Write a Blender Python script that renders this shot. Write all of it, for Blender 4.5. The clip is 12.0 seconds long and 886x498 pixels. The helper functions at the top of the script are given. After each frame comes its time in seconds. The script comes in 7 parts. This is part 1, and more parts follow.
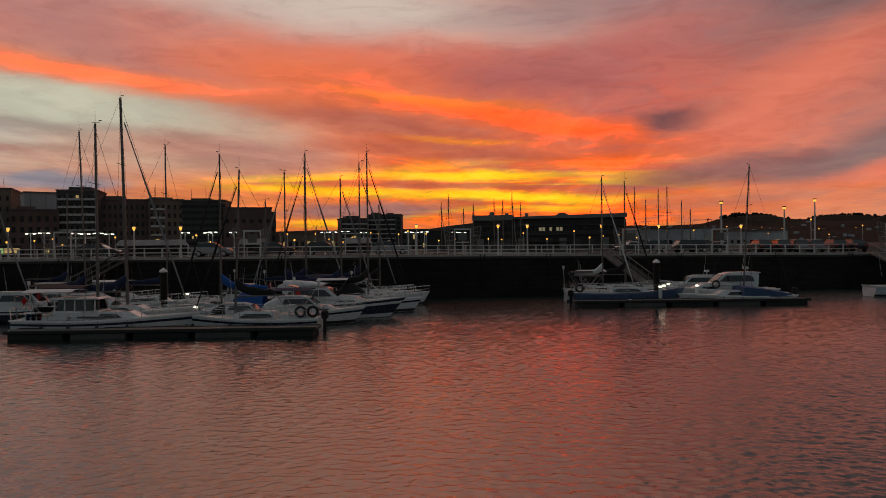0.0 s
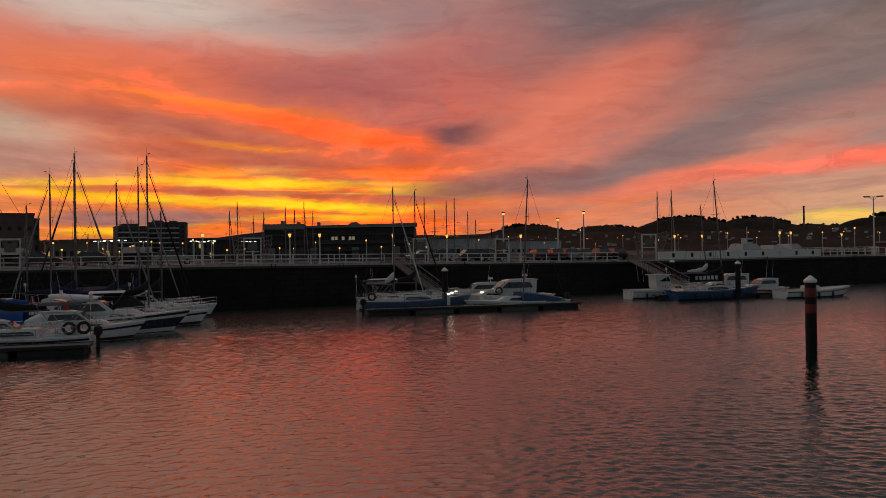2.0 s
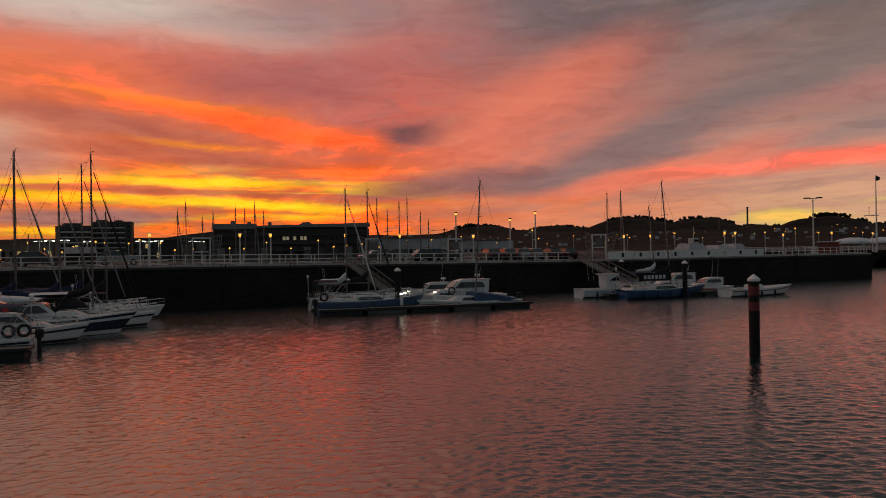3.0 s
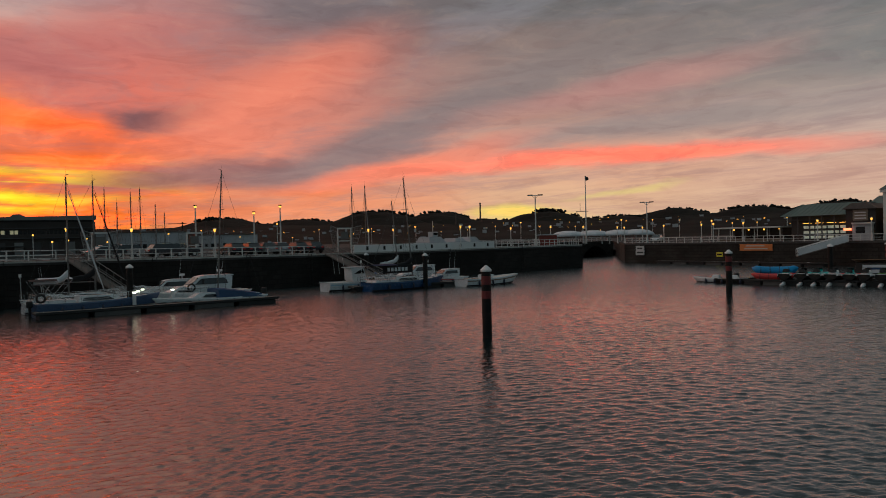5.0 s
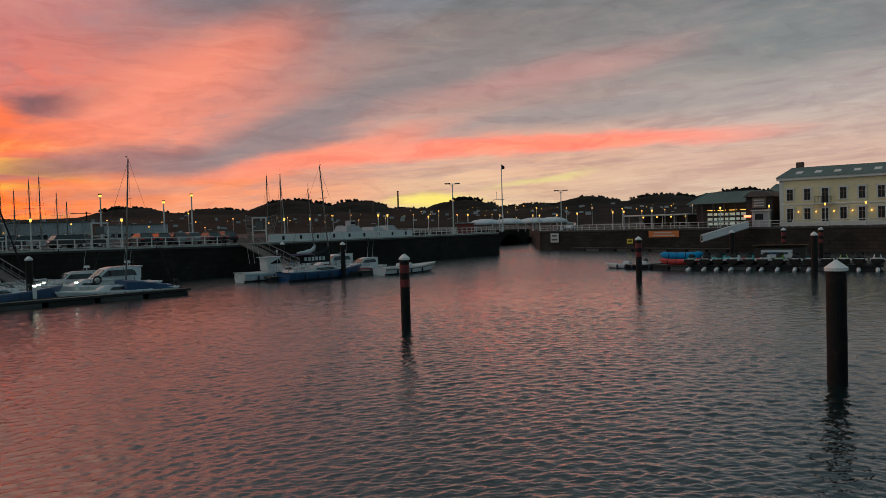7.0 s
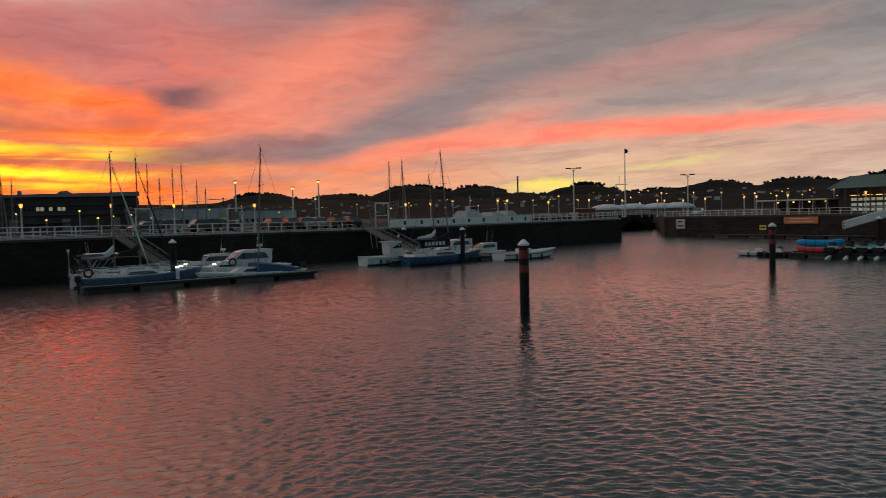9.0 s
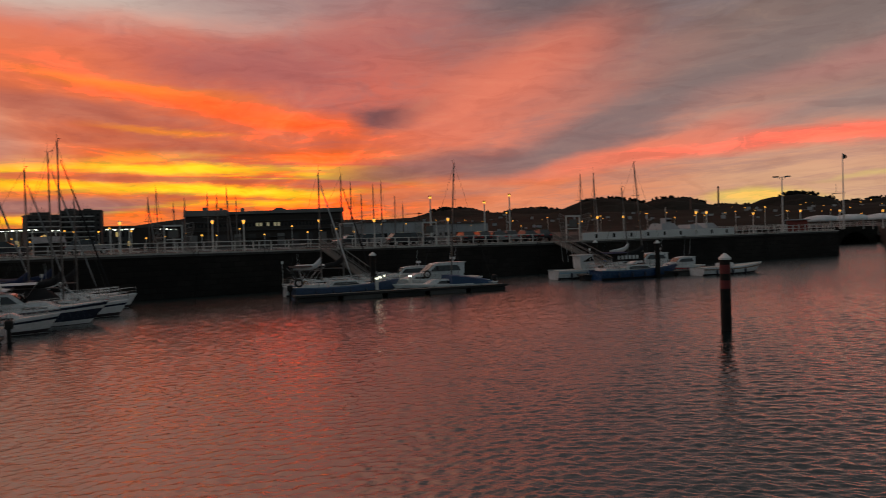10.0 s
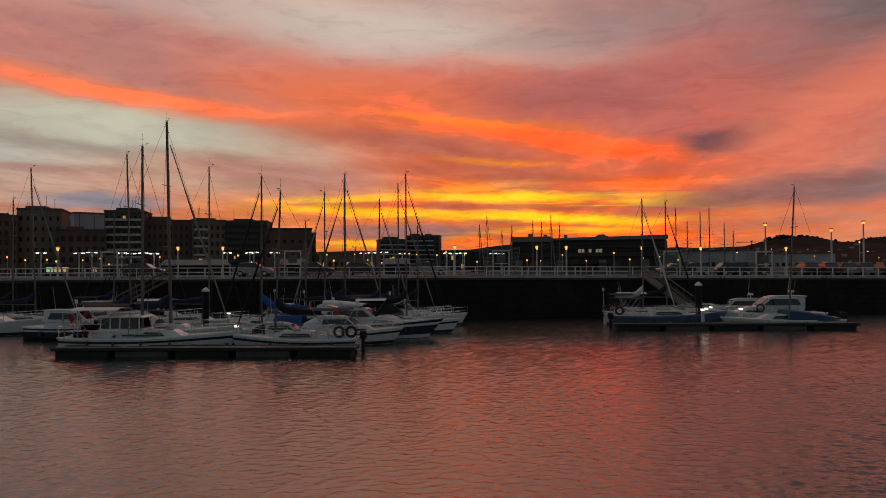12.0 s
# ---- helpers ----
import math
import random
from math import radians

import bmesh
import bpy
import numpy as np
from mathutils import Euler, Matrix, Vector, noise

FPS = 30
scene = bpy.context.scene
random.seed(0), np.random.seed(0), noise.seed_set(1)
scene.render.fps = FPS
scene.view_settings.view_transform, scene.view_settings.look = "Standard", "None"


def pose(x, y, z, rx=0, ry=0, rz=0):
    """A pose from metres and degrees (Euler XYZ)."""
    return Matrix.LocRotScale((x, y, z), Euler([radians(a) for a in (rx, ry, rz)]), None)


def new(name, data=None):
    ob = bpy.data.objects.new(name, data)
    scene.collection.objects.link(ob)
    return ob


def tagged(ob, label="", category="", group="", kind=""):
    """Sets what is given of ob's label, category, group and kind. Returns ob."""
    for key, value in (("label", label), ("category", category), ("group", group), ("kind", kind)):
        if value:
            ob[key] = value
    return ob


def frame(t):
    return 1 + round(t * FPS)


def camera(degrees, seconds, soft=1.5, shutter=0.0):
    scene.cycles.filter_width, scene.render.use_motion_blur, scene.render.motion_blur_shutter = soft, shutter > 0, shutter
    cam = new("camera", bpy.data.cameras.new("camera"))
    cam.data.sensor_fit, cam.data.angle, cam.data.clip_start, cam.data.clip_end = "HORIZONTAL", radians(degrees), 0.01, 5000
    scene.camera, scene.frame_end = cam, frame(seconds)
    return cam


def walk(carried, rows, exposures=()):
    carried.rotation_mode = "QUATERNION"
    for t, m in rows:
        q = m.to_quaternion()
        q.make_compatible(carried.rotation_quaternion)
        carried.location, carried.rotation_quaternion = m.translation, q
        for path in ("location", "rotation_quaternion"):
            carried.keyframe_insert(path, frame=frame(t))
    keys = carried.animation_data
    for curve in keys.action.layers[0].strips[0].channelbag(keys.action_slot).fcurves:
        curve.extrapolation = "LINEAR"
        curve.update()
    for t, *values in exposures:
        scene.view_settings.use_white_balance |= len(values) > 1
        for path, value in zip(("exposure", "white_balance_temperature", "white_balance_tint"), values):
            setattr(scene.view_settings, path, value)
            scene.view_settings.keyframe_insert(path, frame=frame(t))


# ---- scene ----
cam = camera(60.94, 12.0, soft=0.75, shutter=0.2)
walk(cam, [
    (0.0, pose(0, 0, 5.2, 89.69, 0.78, 0.00)),
    (0.5, pose(0, 0, 5.2, 89.36, 1.09, -3.47)),
    (1.0, pose(0, 0, 5.2, 89.61, 1.18, -8.53)),
    (1.5, pose(0, 0, 5.2, 90.03, 1.04, -13.31)),
    (2.0, pose(0, 0, 5.2, 90.16, 0.92, -15.69)),
    (2.5, pose(0, 0, 5.2, 90.12, 0.94, -16.95)),
    (3.0, pose(0, 0, 5.2, 90.10, 0.97, -19.28)),
    (3.5, pose(0, 0, 5.2, 90.00, 1.03, -23.47)),
    (3.7, pose(0, 0, 5.2, 89.87, 1.10, -25.59)),
    (5.3, pose(0, 0, 5.2, 89.15, 1.44, -40.10)),
    (5.5, pose(0, 0, 5.2, 89.10, 1.53, -40.74)),
    (6.0, pose(0, 0, 5.2, 88.97, 1.67, -41.71)),
    (6.5, pose(0, 0, 5.2, 88.63, 1.63, -43.57)),
    (6.7, pose(0, 0, 5.2, 88.49, 1.65, -44.37)),
    (8.3, pose(0, 0, 5.2, 87.44, 1.52, -44.95)),
    (8.5, pose(0, 0, 5.2, 87.23, 1.61, -42.44)),
    (9.0, pose(0, 0, 5.2, 87.35, 1.61, -35.62)),
    (9.5, pose(0, 0, 5.2, 87.98, 1.76, -29.34)),
    (10.0, pose(0, 0, 5.2, 88.80, 1.87, -21.20)),
    (10.5, pose(0, 0, 5.2, 89.74, 1.56, -11.30)),
    (11.0, pose(0, 0, 5.2, 90.43, 1.00, -4.13)),
    (11.5, pose(0, 0, 5.2, 90.89, 0.55, 0.16)),
    (12.0, pose(0, 0, 5.2, 91.33, 0.47, 2.91)),
], exposures=[(0.0, 0.1, 5850, -4), (3.0, 0.1, 5850, -4), (5.5, 0.5, 5050, -20), (6.5, 0.6, 4850, -23), (8.4, 0.68, 4850, -23), (9.5, 0.34, 5350, -15), (10.5, 0.1, 5850, -4), (12.0, 0.1, 5850, -4)])


# ---- small helpers ----
def lin(c):
    c = c / 255
    return c / 12.92 if c <= 0.04045 else ((c + 0.055) / 1.055) ** 2.4


def rgb(r, g, b):
    return (lin(r), lin(g), lin(b), 1.0)


class Nodes:
    """Short hand for building a node tree."""

    def __init__(self, tree, fresh=True):
        self.tree = tree
        if fresh:
            tree.nodes.clear()

    def add(self, kind, **settings):
        n = self.tree.nodes.new(kind)
        for key, value in settings.items():
            setattr(n, key, value)
        return n

    def put(self, value, socket):
        if isinstance(value, bpy.types.NodeSocket):
            self.tree.links.new(value, socket)
        else:
            socket.default_value = value

    def math(self, op, a, b=0.0, c=0.0, clamp=False):
        n = self.add("ShaderNodeMath", operation=op, use_clamp=clamp)
        for i, v in enumerate((a, b, c)):
            self.put(v, n.inputs[i])
        return n.outputs[0]

    def mix(self, f, a, b, blend="MIX"):
        n = self.add("ShaderNodeMix", data_type="RGBA", blend_type=blend)
        self.put(f, n.inputs[0]), self.put(a, n.inputs[6]), self.put(b, n.inputs[7])
        return n.outputs[2]

    def smooth(self, v, lo, hi, a=0.0, b=1.0):
        n = self.add("ShaderNodeMapRange", interpolation_type="SMOOTHSTEP")
        for i, x in enumerate((v, lo, hi, a, b)):
            self.put(x, n.inputs[i])
        return n.outputs[0]

    def vec(self, x, y, z=0.0):
        n = self.add("ShaderNodeCombineXYZ")
        for i, v in enumerate((x, y, z)):
            self.put(v, n.inputs[i])
        return n.outputs[0]

    def noise(self, vector, scale, detail=3.0, rough=0.5, distortion=0.0):
        n = self.add("ShaderNodeTexNoise")
        if vector is not None:
            self.put(vector, n.inputs["Vector"])
        n.inputs["Scale"].default_value, n.inputs["Detail"].default_value = scale, detail
        n.inputs["Roughness"].default_value, n.inputs["Distortion"].default_value = rough, distortion
        return n.outputs[0]

    def ramp(self, v, *stops):
        n = self.add("ShaderNodeValToRGB")
        n.color_ramp.interpolation = "EASE"
        e = n.color_ramp.elements
        while len(e) < len(stops):
            e.new(0.5)
        for slot, (at_, colour) in zip(e, stops):
            slot.position, slot.color = at_, colour
        self.put(v, n.inputs[0])
        return n.outputs[0]


# ---- the sunset sky ----
def build_sky():
    world = bpy.data.worlds.new("sunset_sky")
    scene.world = world
    world.use_nodes = True
    N = Nodes(world.node_tree)
    way = N.add("ShaderNodeTexCoord").outputs["Generated"]
    sep = N.add("ShaderNodeSeparateXYZ")
    N.put(way, sep.inputs[0])
    x, y, z = sep.outputs
    az0 = N.math("MULTIPLY", N.math("ARCTAN2", N.math("MULTIPLY", x, -1.0), y), 57.2958)
    el0 = N.math("MULTIPLY", N.math("ARCSINE", z), 57.2958)
    # cloud sheet seen in perspective: streaks run together towards the glow
    zz = N.math("ADD", N.math("MAXIMUM", z, 0.0), 0.045)
    u, v = N.math("DIVIDE", x, zz), N.math("DIVIDE", y, zz)
    ca, sa = math.cos(radians(-8)), math.sin(radians(-8))
    across = N.math("ADD", N.math("MULTIPLY", u, ca), N.math("MULTIPLY", v, sa))
    along = N.math("SUBTRACT", N.math("MULTIPLY", v, ca), N.math("MULTIPLY", u, sa))
    sheet = N.vec(N.math("MULTIPLY", across, 0.55), N.math("MULTIPLY", along, 0.24))
    streak = N.noise(sheet, 1.3, 8.0, 0.58, 0.9)
    fine = N.noise(N.vec(N.math("MULTIPLY", across, 1.1), N.math("MULTIPLY", along, 0.75), 3.0), 2.4, 8.0, 0.62, 1.2)
    low = N.noise(N.vec(N.math("MULTIPLY", az0, 0.045), N.math("MULTIPLY", el0, 0.55), 7.0), 1.0, 4.0, 0.55, 0.5)
    wa = N.noise(N.vec(N.math("MULTIPLY", az0, 0.07), N.math("MULTIPLY", el0, 0.17), 1.0), 1.0, 7.0, 0.6)
    we = N.noise(N.vec(N.math("MULTIPLY", az0, 0.06), N.math("MULTIPLY", el0, 0.24), 5.0), 1.0, 7.0, 0.62)
    az = N.math("ADD", az0, N.math("MULTIPLY", N.math("SUBTRACT", wa, 0.5), 7.5))
    el = N.math("ADD", el0, N.math("MULTIPLY", N.math("SUBTRACT", we, 0.5), 2.6))
    h = N.math("DIVIDE", el, 40.0, clamp=True)

    def column(*stops):
        return N.ramp(h, *[(e / 40.0, rgb(*c)) for e, c in stops])

    # lit cloud colour by height, for headings from the left round to the right
    # stops from 27 degrees at 2 and -14: unseen, added to brighten the water
    cols = [
        (34, column((0, (205, 140, 100)), (4, (200, 150, 125)), (8, (188, 178, 165)), (12, (205, 140, 115)), (15, (205, 125, 110)), (24, (190, 160, 150)))),
        (16, column((0, (240, 130, 50)), (4, (235, 130, 70)), (7, (200, 150, 130)), (10, (225, 115, 75)), (15, (215, 130, 110)), (22, (212, 160, 135)), (32, (240, 140, 100)))),
        (2, column((0, (225, 105, 60)), (2.2, (252, 122, 32)), (5, (248, 112, 50)), (9, (250, 112, 58)), (14, (225, 115, 90)), (20, (205, 160, 142)), (27, (250, 158, 122)), (38, (240, 165, 138)))),
        (-14, column((0, (220, 105, 65)), (2.5, (255, 110, 25)), (6, (248, 108, 58)), (10, (214, 102, 84)), (15, (192, 104, 93)), (20, (180, 125, 112)), (27, (245, 148, 115)), (38, (235, 158, 133)))),
        (-28, column((0, (225, 135, 95)), (3, (228, 126, 88)), (7, (222, 122, 98)), (12, (186, 106, 93)), (17, (120, 95, 94)), (24, (108, 90, 88)), (36, (100, 88, 87)))),
        (-46, column((0, (218, 170, 128)), (3, (215, 155, 120)), (6, (212, 138, 112)), (11, (150, 113, 104)), (17, (106, 91, 88)), (24, (84, 76, 75)), (36, (74, 69, 70)))),
        (-70, column((0, (205, 165, 135)), (4, (205, 150, 128)), (8, (180, 145, 132)), (12, (126, 110, 105)), (18, (92, 86, 84)), (26, (72, 70, 71)), (38, (66, 65, 67)))),
    ]
    lit = cols[0][1]
    for (a0, _), (a1, c1) in zip(cols, cols[1:]):
        lit = N.mix(N.smooth(az, a1, a0, 1.0, 0.0), lit, c1)
    shade = N.mix(N.smooth(az, -45.0, 10.0), N.ramp(h, (0.0, rgb(190, 130, 110)), (0.2, rgb(150, 115, 112)), (0.6, rgb(126, 122, 126))),
                  N.ramp(h, (0.0, rgb(200, 100, 75)), (0.18, rgb(172, 95, 85)), (0.32, rgb(165, 110, 108)), (0.6, rgb(150, 132, 132))))
    cover = N.math("ADD", N.math("MULTIPLY", streak, 0.65), N.math("MULTIPLY", fine, 0.35))
    colour = N.mix(N.math("MULTIPLY", N.smooth(cover, 0.42, 0.62), 0.55), lit, shade)
    # thin bright bars low over the sunset
    bars = N.math("MULTIPLY", N.math("MULTIPLY", N.smooth(low, 0.50, 0.62), 0.9), N.math("MULTIPLY", N.smooth(az0, -24.0, -6.0), N.math("MULTIPLY", N.smooth(az0, 22.0, 8.0), N.math("MULTIPLY", N.smooth(el0, 0.8, 2.2), N.smooth(el0, 7.0, 4.2)))))
    colour = N.mix(bars, colour, rgb(255, 205, 10))

    def cloud(a0, e0, w, hgt, tilt, colour_, amount, soft=0.5):
        """A soft patch of cloud at heading a0 and height e0, w and hgt degrees to each side."""
        nonlocal colour
        c, s = math.cos(radians(tilt)), math.sin(radians(tilt))
        da, de = N.math("SUBTRACT", a0, az), N.math("SUBTRACT", el, e0)
        p = N.math("DIVIDE", N.math("ADD", N.math("MULTIPLY", da, c), N.math("MULTIPLY", de, s)), w)
        q = N.math("DIVIDE", N.math("SUBTRACT", N.math("MULTIPLY", de, c), N.math("MULTIPLY", da, s)), hgt)
        d = N.math("SQRT", N.math("ADD", N.math("MULTIPLY", p, p), N.math("MULTIPLY", q, q)))
        colour = N.mix(N.math("MULTIPLY", N.smooth(d, 1.0 + soft, 1.0 - soft), amount), colour, rgb(*colour_))

    # to the left: clear strip, ember edge, mauve veils
    cloud(26, 9.9, 12, 1.5, -5, (200, 190, 166), 0.9, 0.6)
    cloud(28, 8.4, 9, 0.6, -5, (164, 144, 130), 0.75, 0.7)
    cloud(21, 6.6, 8, 1.2, -2, (206, 160, 132), 0.6, 0.8)
    cloud(24, 11.9, 14, 0.7, -6, (250, 122, 72), 0.9, 0.7)
    cloud(24, 14.6, 10, 1.3, -14, (180, 120, 112), 0.7, 0.8)
    cloud(8, 17.6, 15, 1.9, -5, (208, 182, 168), 0.9, 0.8)
    cloud(-9, 17.0, 8, 1.2, 3, (158, 126, 124), 0.6, 0.8)
    # the glowing middle
    cloud(8, 12.2, 11, 1.9, -8, (240, 112, 66), 0.75, 0.8)
    cloud(0, 10.6, 7, 0.45, -7, (255, 138, 30), 0.6, 0.8)
    cloud(6, 9.0, 8, 0.85, -7, (178, 96, 80), 0.85, 0.7)
    cloud(15, 7.0, 7, 0.8, -4, (188, 124, 108), 0.75, 0.7)
    cloud(-7, 9.1, 9, 0.75, -7, (255, 96, 26), 0.85, 0.7)
    cloud(-6, 12.2, 7, 1.5, -6, (170, 90, 86), 0.75, 0.8)
    cloud(-13, 13.6, 7, 2.0, 20, (178, 96, 90), 0.6, 0.9)
    cloud(0, 7.2, 9, 0.5, -3, (186, 92, 70), 0.75, 0.6)
    cloud(-1, 7.9, 4, 0.2, -2, (255, 140, 25), 0.6, 0.7)
    cloud(-12, 6.3, 4.5, 0.55, 0, (252, 104, 30), 0.8, 0.7)
    cloud(-3, 5.3, 6.5, 0.38, -2, (255, 205, 18), 0.95, 0.6)
    cloud(9, 4.3, 6, 0.3, -1, (255, 190, 18), 0.9, 0.6)
    cloud(-5, 3.6, 9, 0.42, -2, (255, 212, 20), 0.95, 0.6)
    cloud(-2, 4.5, 7, 0.22, -2, (190, 92, 62), 0.8, 0.6)
    cloud(6, 2.6, 6, 0.7, 0, (150, 104, 102), 0.85, 0.5)
    cloud(8.8, 1.5, 2.4, 0.35, 0, (255, 190, 25), 0.95, 0.6)
    cloud(27, 4.6, 4.5, 0.55, 0, (128, 126, 138), 0.85, 0.5)
    # to the right: salmon fan, slate bands, the long red streak
    cloud(-17, 8.7, 2.6, 0.85, 6, (116, 80, 82), 0.9, 0.5)
    cloud(-20.5, 9.4, 3, 0.6, 14, (136, 88, 86), 0.6, 0.8)
    cloud(-25, 10.4, 8, 2.2, 26, (228, 118, 92), 0.85, 0.8)
    cloud(-22, 5.0, 8, 1.2, 4, (136, 92, 90), 0.85, 0.6)
    cloud(-24, 3.3, 6, 0.35, 3, (244, 120, 66), 0.7, 0.7)
    cloud(-35, 7.9, 11, 1.4, 20, (136, 108, 105), 0.9, 0.7)
    cloud(-50, 12.5, 14, 2.2, 9, (130, 108, 103), 0.6, 0.9)
    cloud(-36, 5.6, 9, 0.8, 11, (236, 118, 90), 0.85, 0.6)
    cloud(-52, 5.7, 13, 0.55, 0.5, (248, 112, 88), 0.95, 0.7)
    cloud(-55, 8.0, 13, 1.1, 4, (146, 120, 114), 0.8, 0.7)
    cloud(-52, 10.8, 9, 0.9, 9, (186, 120, 110), 0.65, 0.8)
    cloud(-44, 1.9, 3.6, 0.6, 0, (238, 192, 84), 0.85, 0.6)
    cloud(-52, 3.4, 3.5, 0.22, 6, (222, 178, 110), 0.7, 0.7)
    # thin wisps drawn out along the cloud sheet
    wisp = N.noise(N.vec(N.math("MULTIPLY", across, 1.3), N.math("MULTIPLY", along, 0.55), 11.0), 1.3, 6.0, 0.55, 1.2)
    comb = N.noise(N.vec(N.math("MULTIPLY", az, 0.07), N.math("MULTIPLY", el, 0.55), 2.0), 1.0, 6.0, 0.55, 0.8)
    grain = N.math("ADD", N.math("MULTIPLY", wisp, 0.5), N.math("MULTIPLY", comb, 0.5))
    near = N.math("ADD", 0.4, N.math("MULTIPLY", 0.6, N.math("MULTIPLY", N.smooth(el0, 13.0, 6.0), N.smooth(az0, -30.0, -14.0))))
    colour = N.mix(N.math("MULTIPLY", near, N.smooth(grain, 0.36, 0.62, 0.30, 0.0)), colour, N.mix(1.0, colour, rgb(178, 158, 168), "MULTIPLY"))
    colour = N.mix(N.math("MULTIPLY", near, N.smooth(grain, 0.48, 0.68, 0.0, 0.45)), colour, N.mix(1.0, colour, rgb(140, 76, 48), "SCREEN"))
    # fine torn texture of the cloud base
    torn = N.noise(N.vec(N.math("MULTIPLY", az, 0.22), N.math("MULTIPLY", el, 0.95), 4.0), 1.0, 8.0, 0.62, 0.9)
    colour = N.mix(N.smooth(torn, 0.34, 0.52, 0.20, 0.0), colour, N.mix(1.0, colour, rgb(196, 178, 184), "MULTIPLY"))
    colour = N.mix(N.smooth(torn, 0.52, 0.70, 0.0, 0.30), colour, N.mix(1.0, colour, rgb(104, 70, 48), "SCREEN"))
    # the glow burns brighter than white paper: its red is stronger than the eye can show
    glow = N.add("ShaderNodeSeparateColor")
    N.put(colour, glow.inputs[0])
    burn = N.smooth(glow.outputs[0], 0.76, 1.0)
    hot = N.add("ShaderNodeCombineColor")
    N.put(N.math("MULTIPLY", glow.outputs[0], N.math("ADD", 1.0, N.math("MULTIPLY", burn, 2.6))), hot.inputs[0])
    N.put(N.math("MULTIPLY", glow.outputs[1], N.math("ADD", 1.0, N.math("MULTIPLY", burn, 0.10))), hot.inputs[1])
    N.put(glow.outputs[2], hot.inputs[2])
    colour = hot.outputs[0]
    # clear dusk sky overhead and behind
    clear = N.add("ShaderNodeTexSky", sky_type="NISHITA", sun_disc=False, sun_elevation=radians(0.6), sun_rotation=radians(-9))
    dim = N.mix(1.0, clear.outputs[0], (0.03, 0.03, 0.03, 1), "MULTIPLY")
    west = N.smooth(y, -0.55, 0.75)
    dusk = N.mix(1.0, N.mix(west, rgb(89, 89, 91), rgb(168, 160, 156)), dim, "ADD")
    dusk = N.mix(N.math("MULTIPLY", streak, 0.3), dusk, N.mix(west, rgb(90, 91, 95), rgb(160, 140, 136)))
    around = N.math("MAXIMUM", N.smooth(N.math("ABSOLUTE", N.math("ADD", az0, 20.0)), 70.0, 125.0), N.smooth(el0, 44.0, 70.0))
    colour = N.mix(around, colour, dusk)
    bg = N.add("ShaderNodeBackground")
    N.put(colour, bg.inputs[0])
    bg.inputs[1].default_value = 1.0
    out = N.add("ShaderNodeOutputWorld")
    N.put(bg.outputs[0], out.inputs[0])


build_sky()


# ---- materials ----
def material(name, colour, rough=0.6, metal=0.0, vary=0.25, scale=3.0, bump=0.0, bump_scale=20.0, spec=0.5, emit=0.0, stain=None, coat=0.0):
    m = bpy.data.materials.new(name)
    m.use_nodes = True
    N = Nodes(m.node_tree)
    b = N.add("ShaderNodeBsdfPrincipled")
    out = N.add("ShaderNodeOutputMaterial")
    N.put(b.outputs[0], out.inputs[0])
    place = N.add("ShaderNodeTexCoord").outputs["Object"]
    c = (*colour, 1.0)
    if vary:
        big = N.noise(place, scale * 0.25, 3.0)
        small = N.noise(place, scale * 4.0, 5.0, 0.6)
        f = N.math("ADD", N.math("MULTIPLY", big, 0.6), N.math("MULTIPLY", small, 0.4))
        dark = tuple(v * (1 - vary) for v in colour) + (1.0,)
        light = tuple(min(1.0, v * (1 + vary)) for v in colour) + (1.0,)
        c = N.mix(N.smooth(f, 0.3, 0.7), dark, light)
        N.put(N.math("ADD", N.math("MULTIPLY", small, 0.25), max(0.02, rough - 0.12)), b.inputs["Roughness"])
        if stain:
            s = N.noise(place, scale * 0.9, 6.0, 0.7, 0.4)
            c = N.mix(N.math("MULTIPLY", N.smooth(s, 0.52, 0.7), 0.7), c, (*stain, 1.0))
    else:
        b.inputs["Roughness"].default_value = rough
    N.put(c, b.inputs["Base Color"])
    b.inputs["Metallic"].default_value = metal
    b.inputs["Specular IOR Level"].default_value = spec
    b.inputs["Coat Weight"].default_value = coat
    if bump:
        n = N.add("ShaderNodeBump")
        n.inputs["Strength"].default_value, n.inputs["Distance"].default_value = bump, 0.03
        N.put(N.noise(place, bump_scale, 6.0, 0.65), n.inputs["Height"])
        N.put(n.outputs[0], b.inputs["Normal"])
    if emit:
        N.put(c, b.inputs["Emission Color"])
        b.inputs["Emission Strength"].default_value = emit
    return m


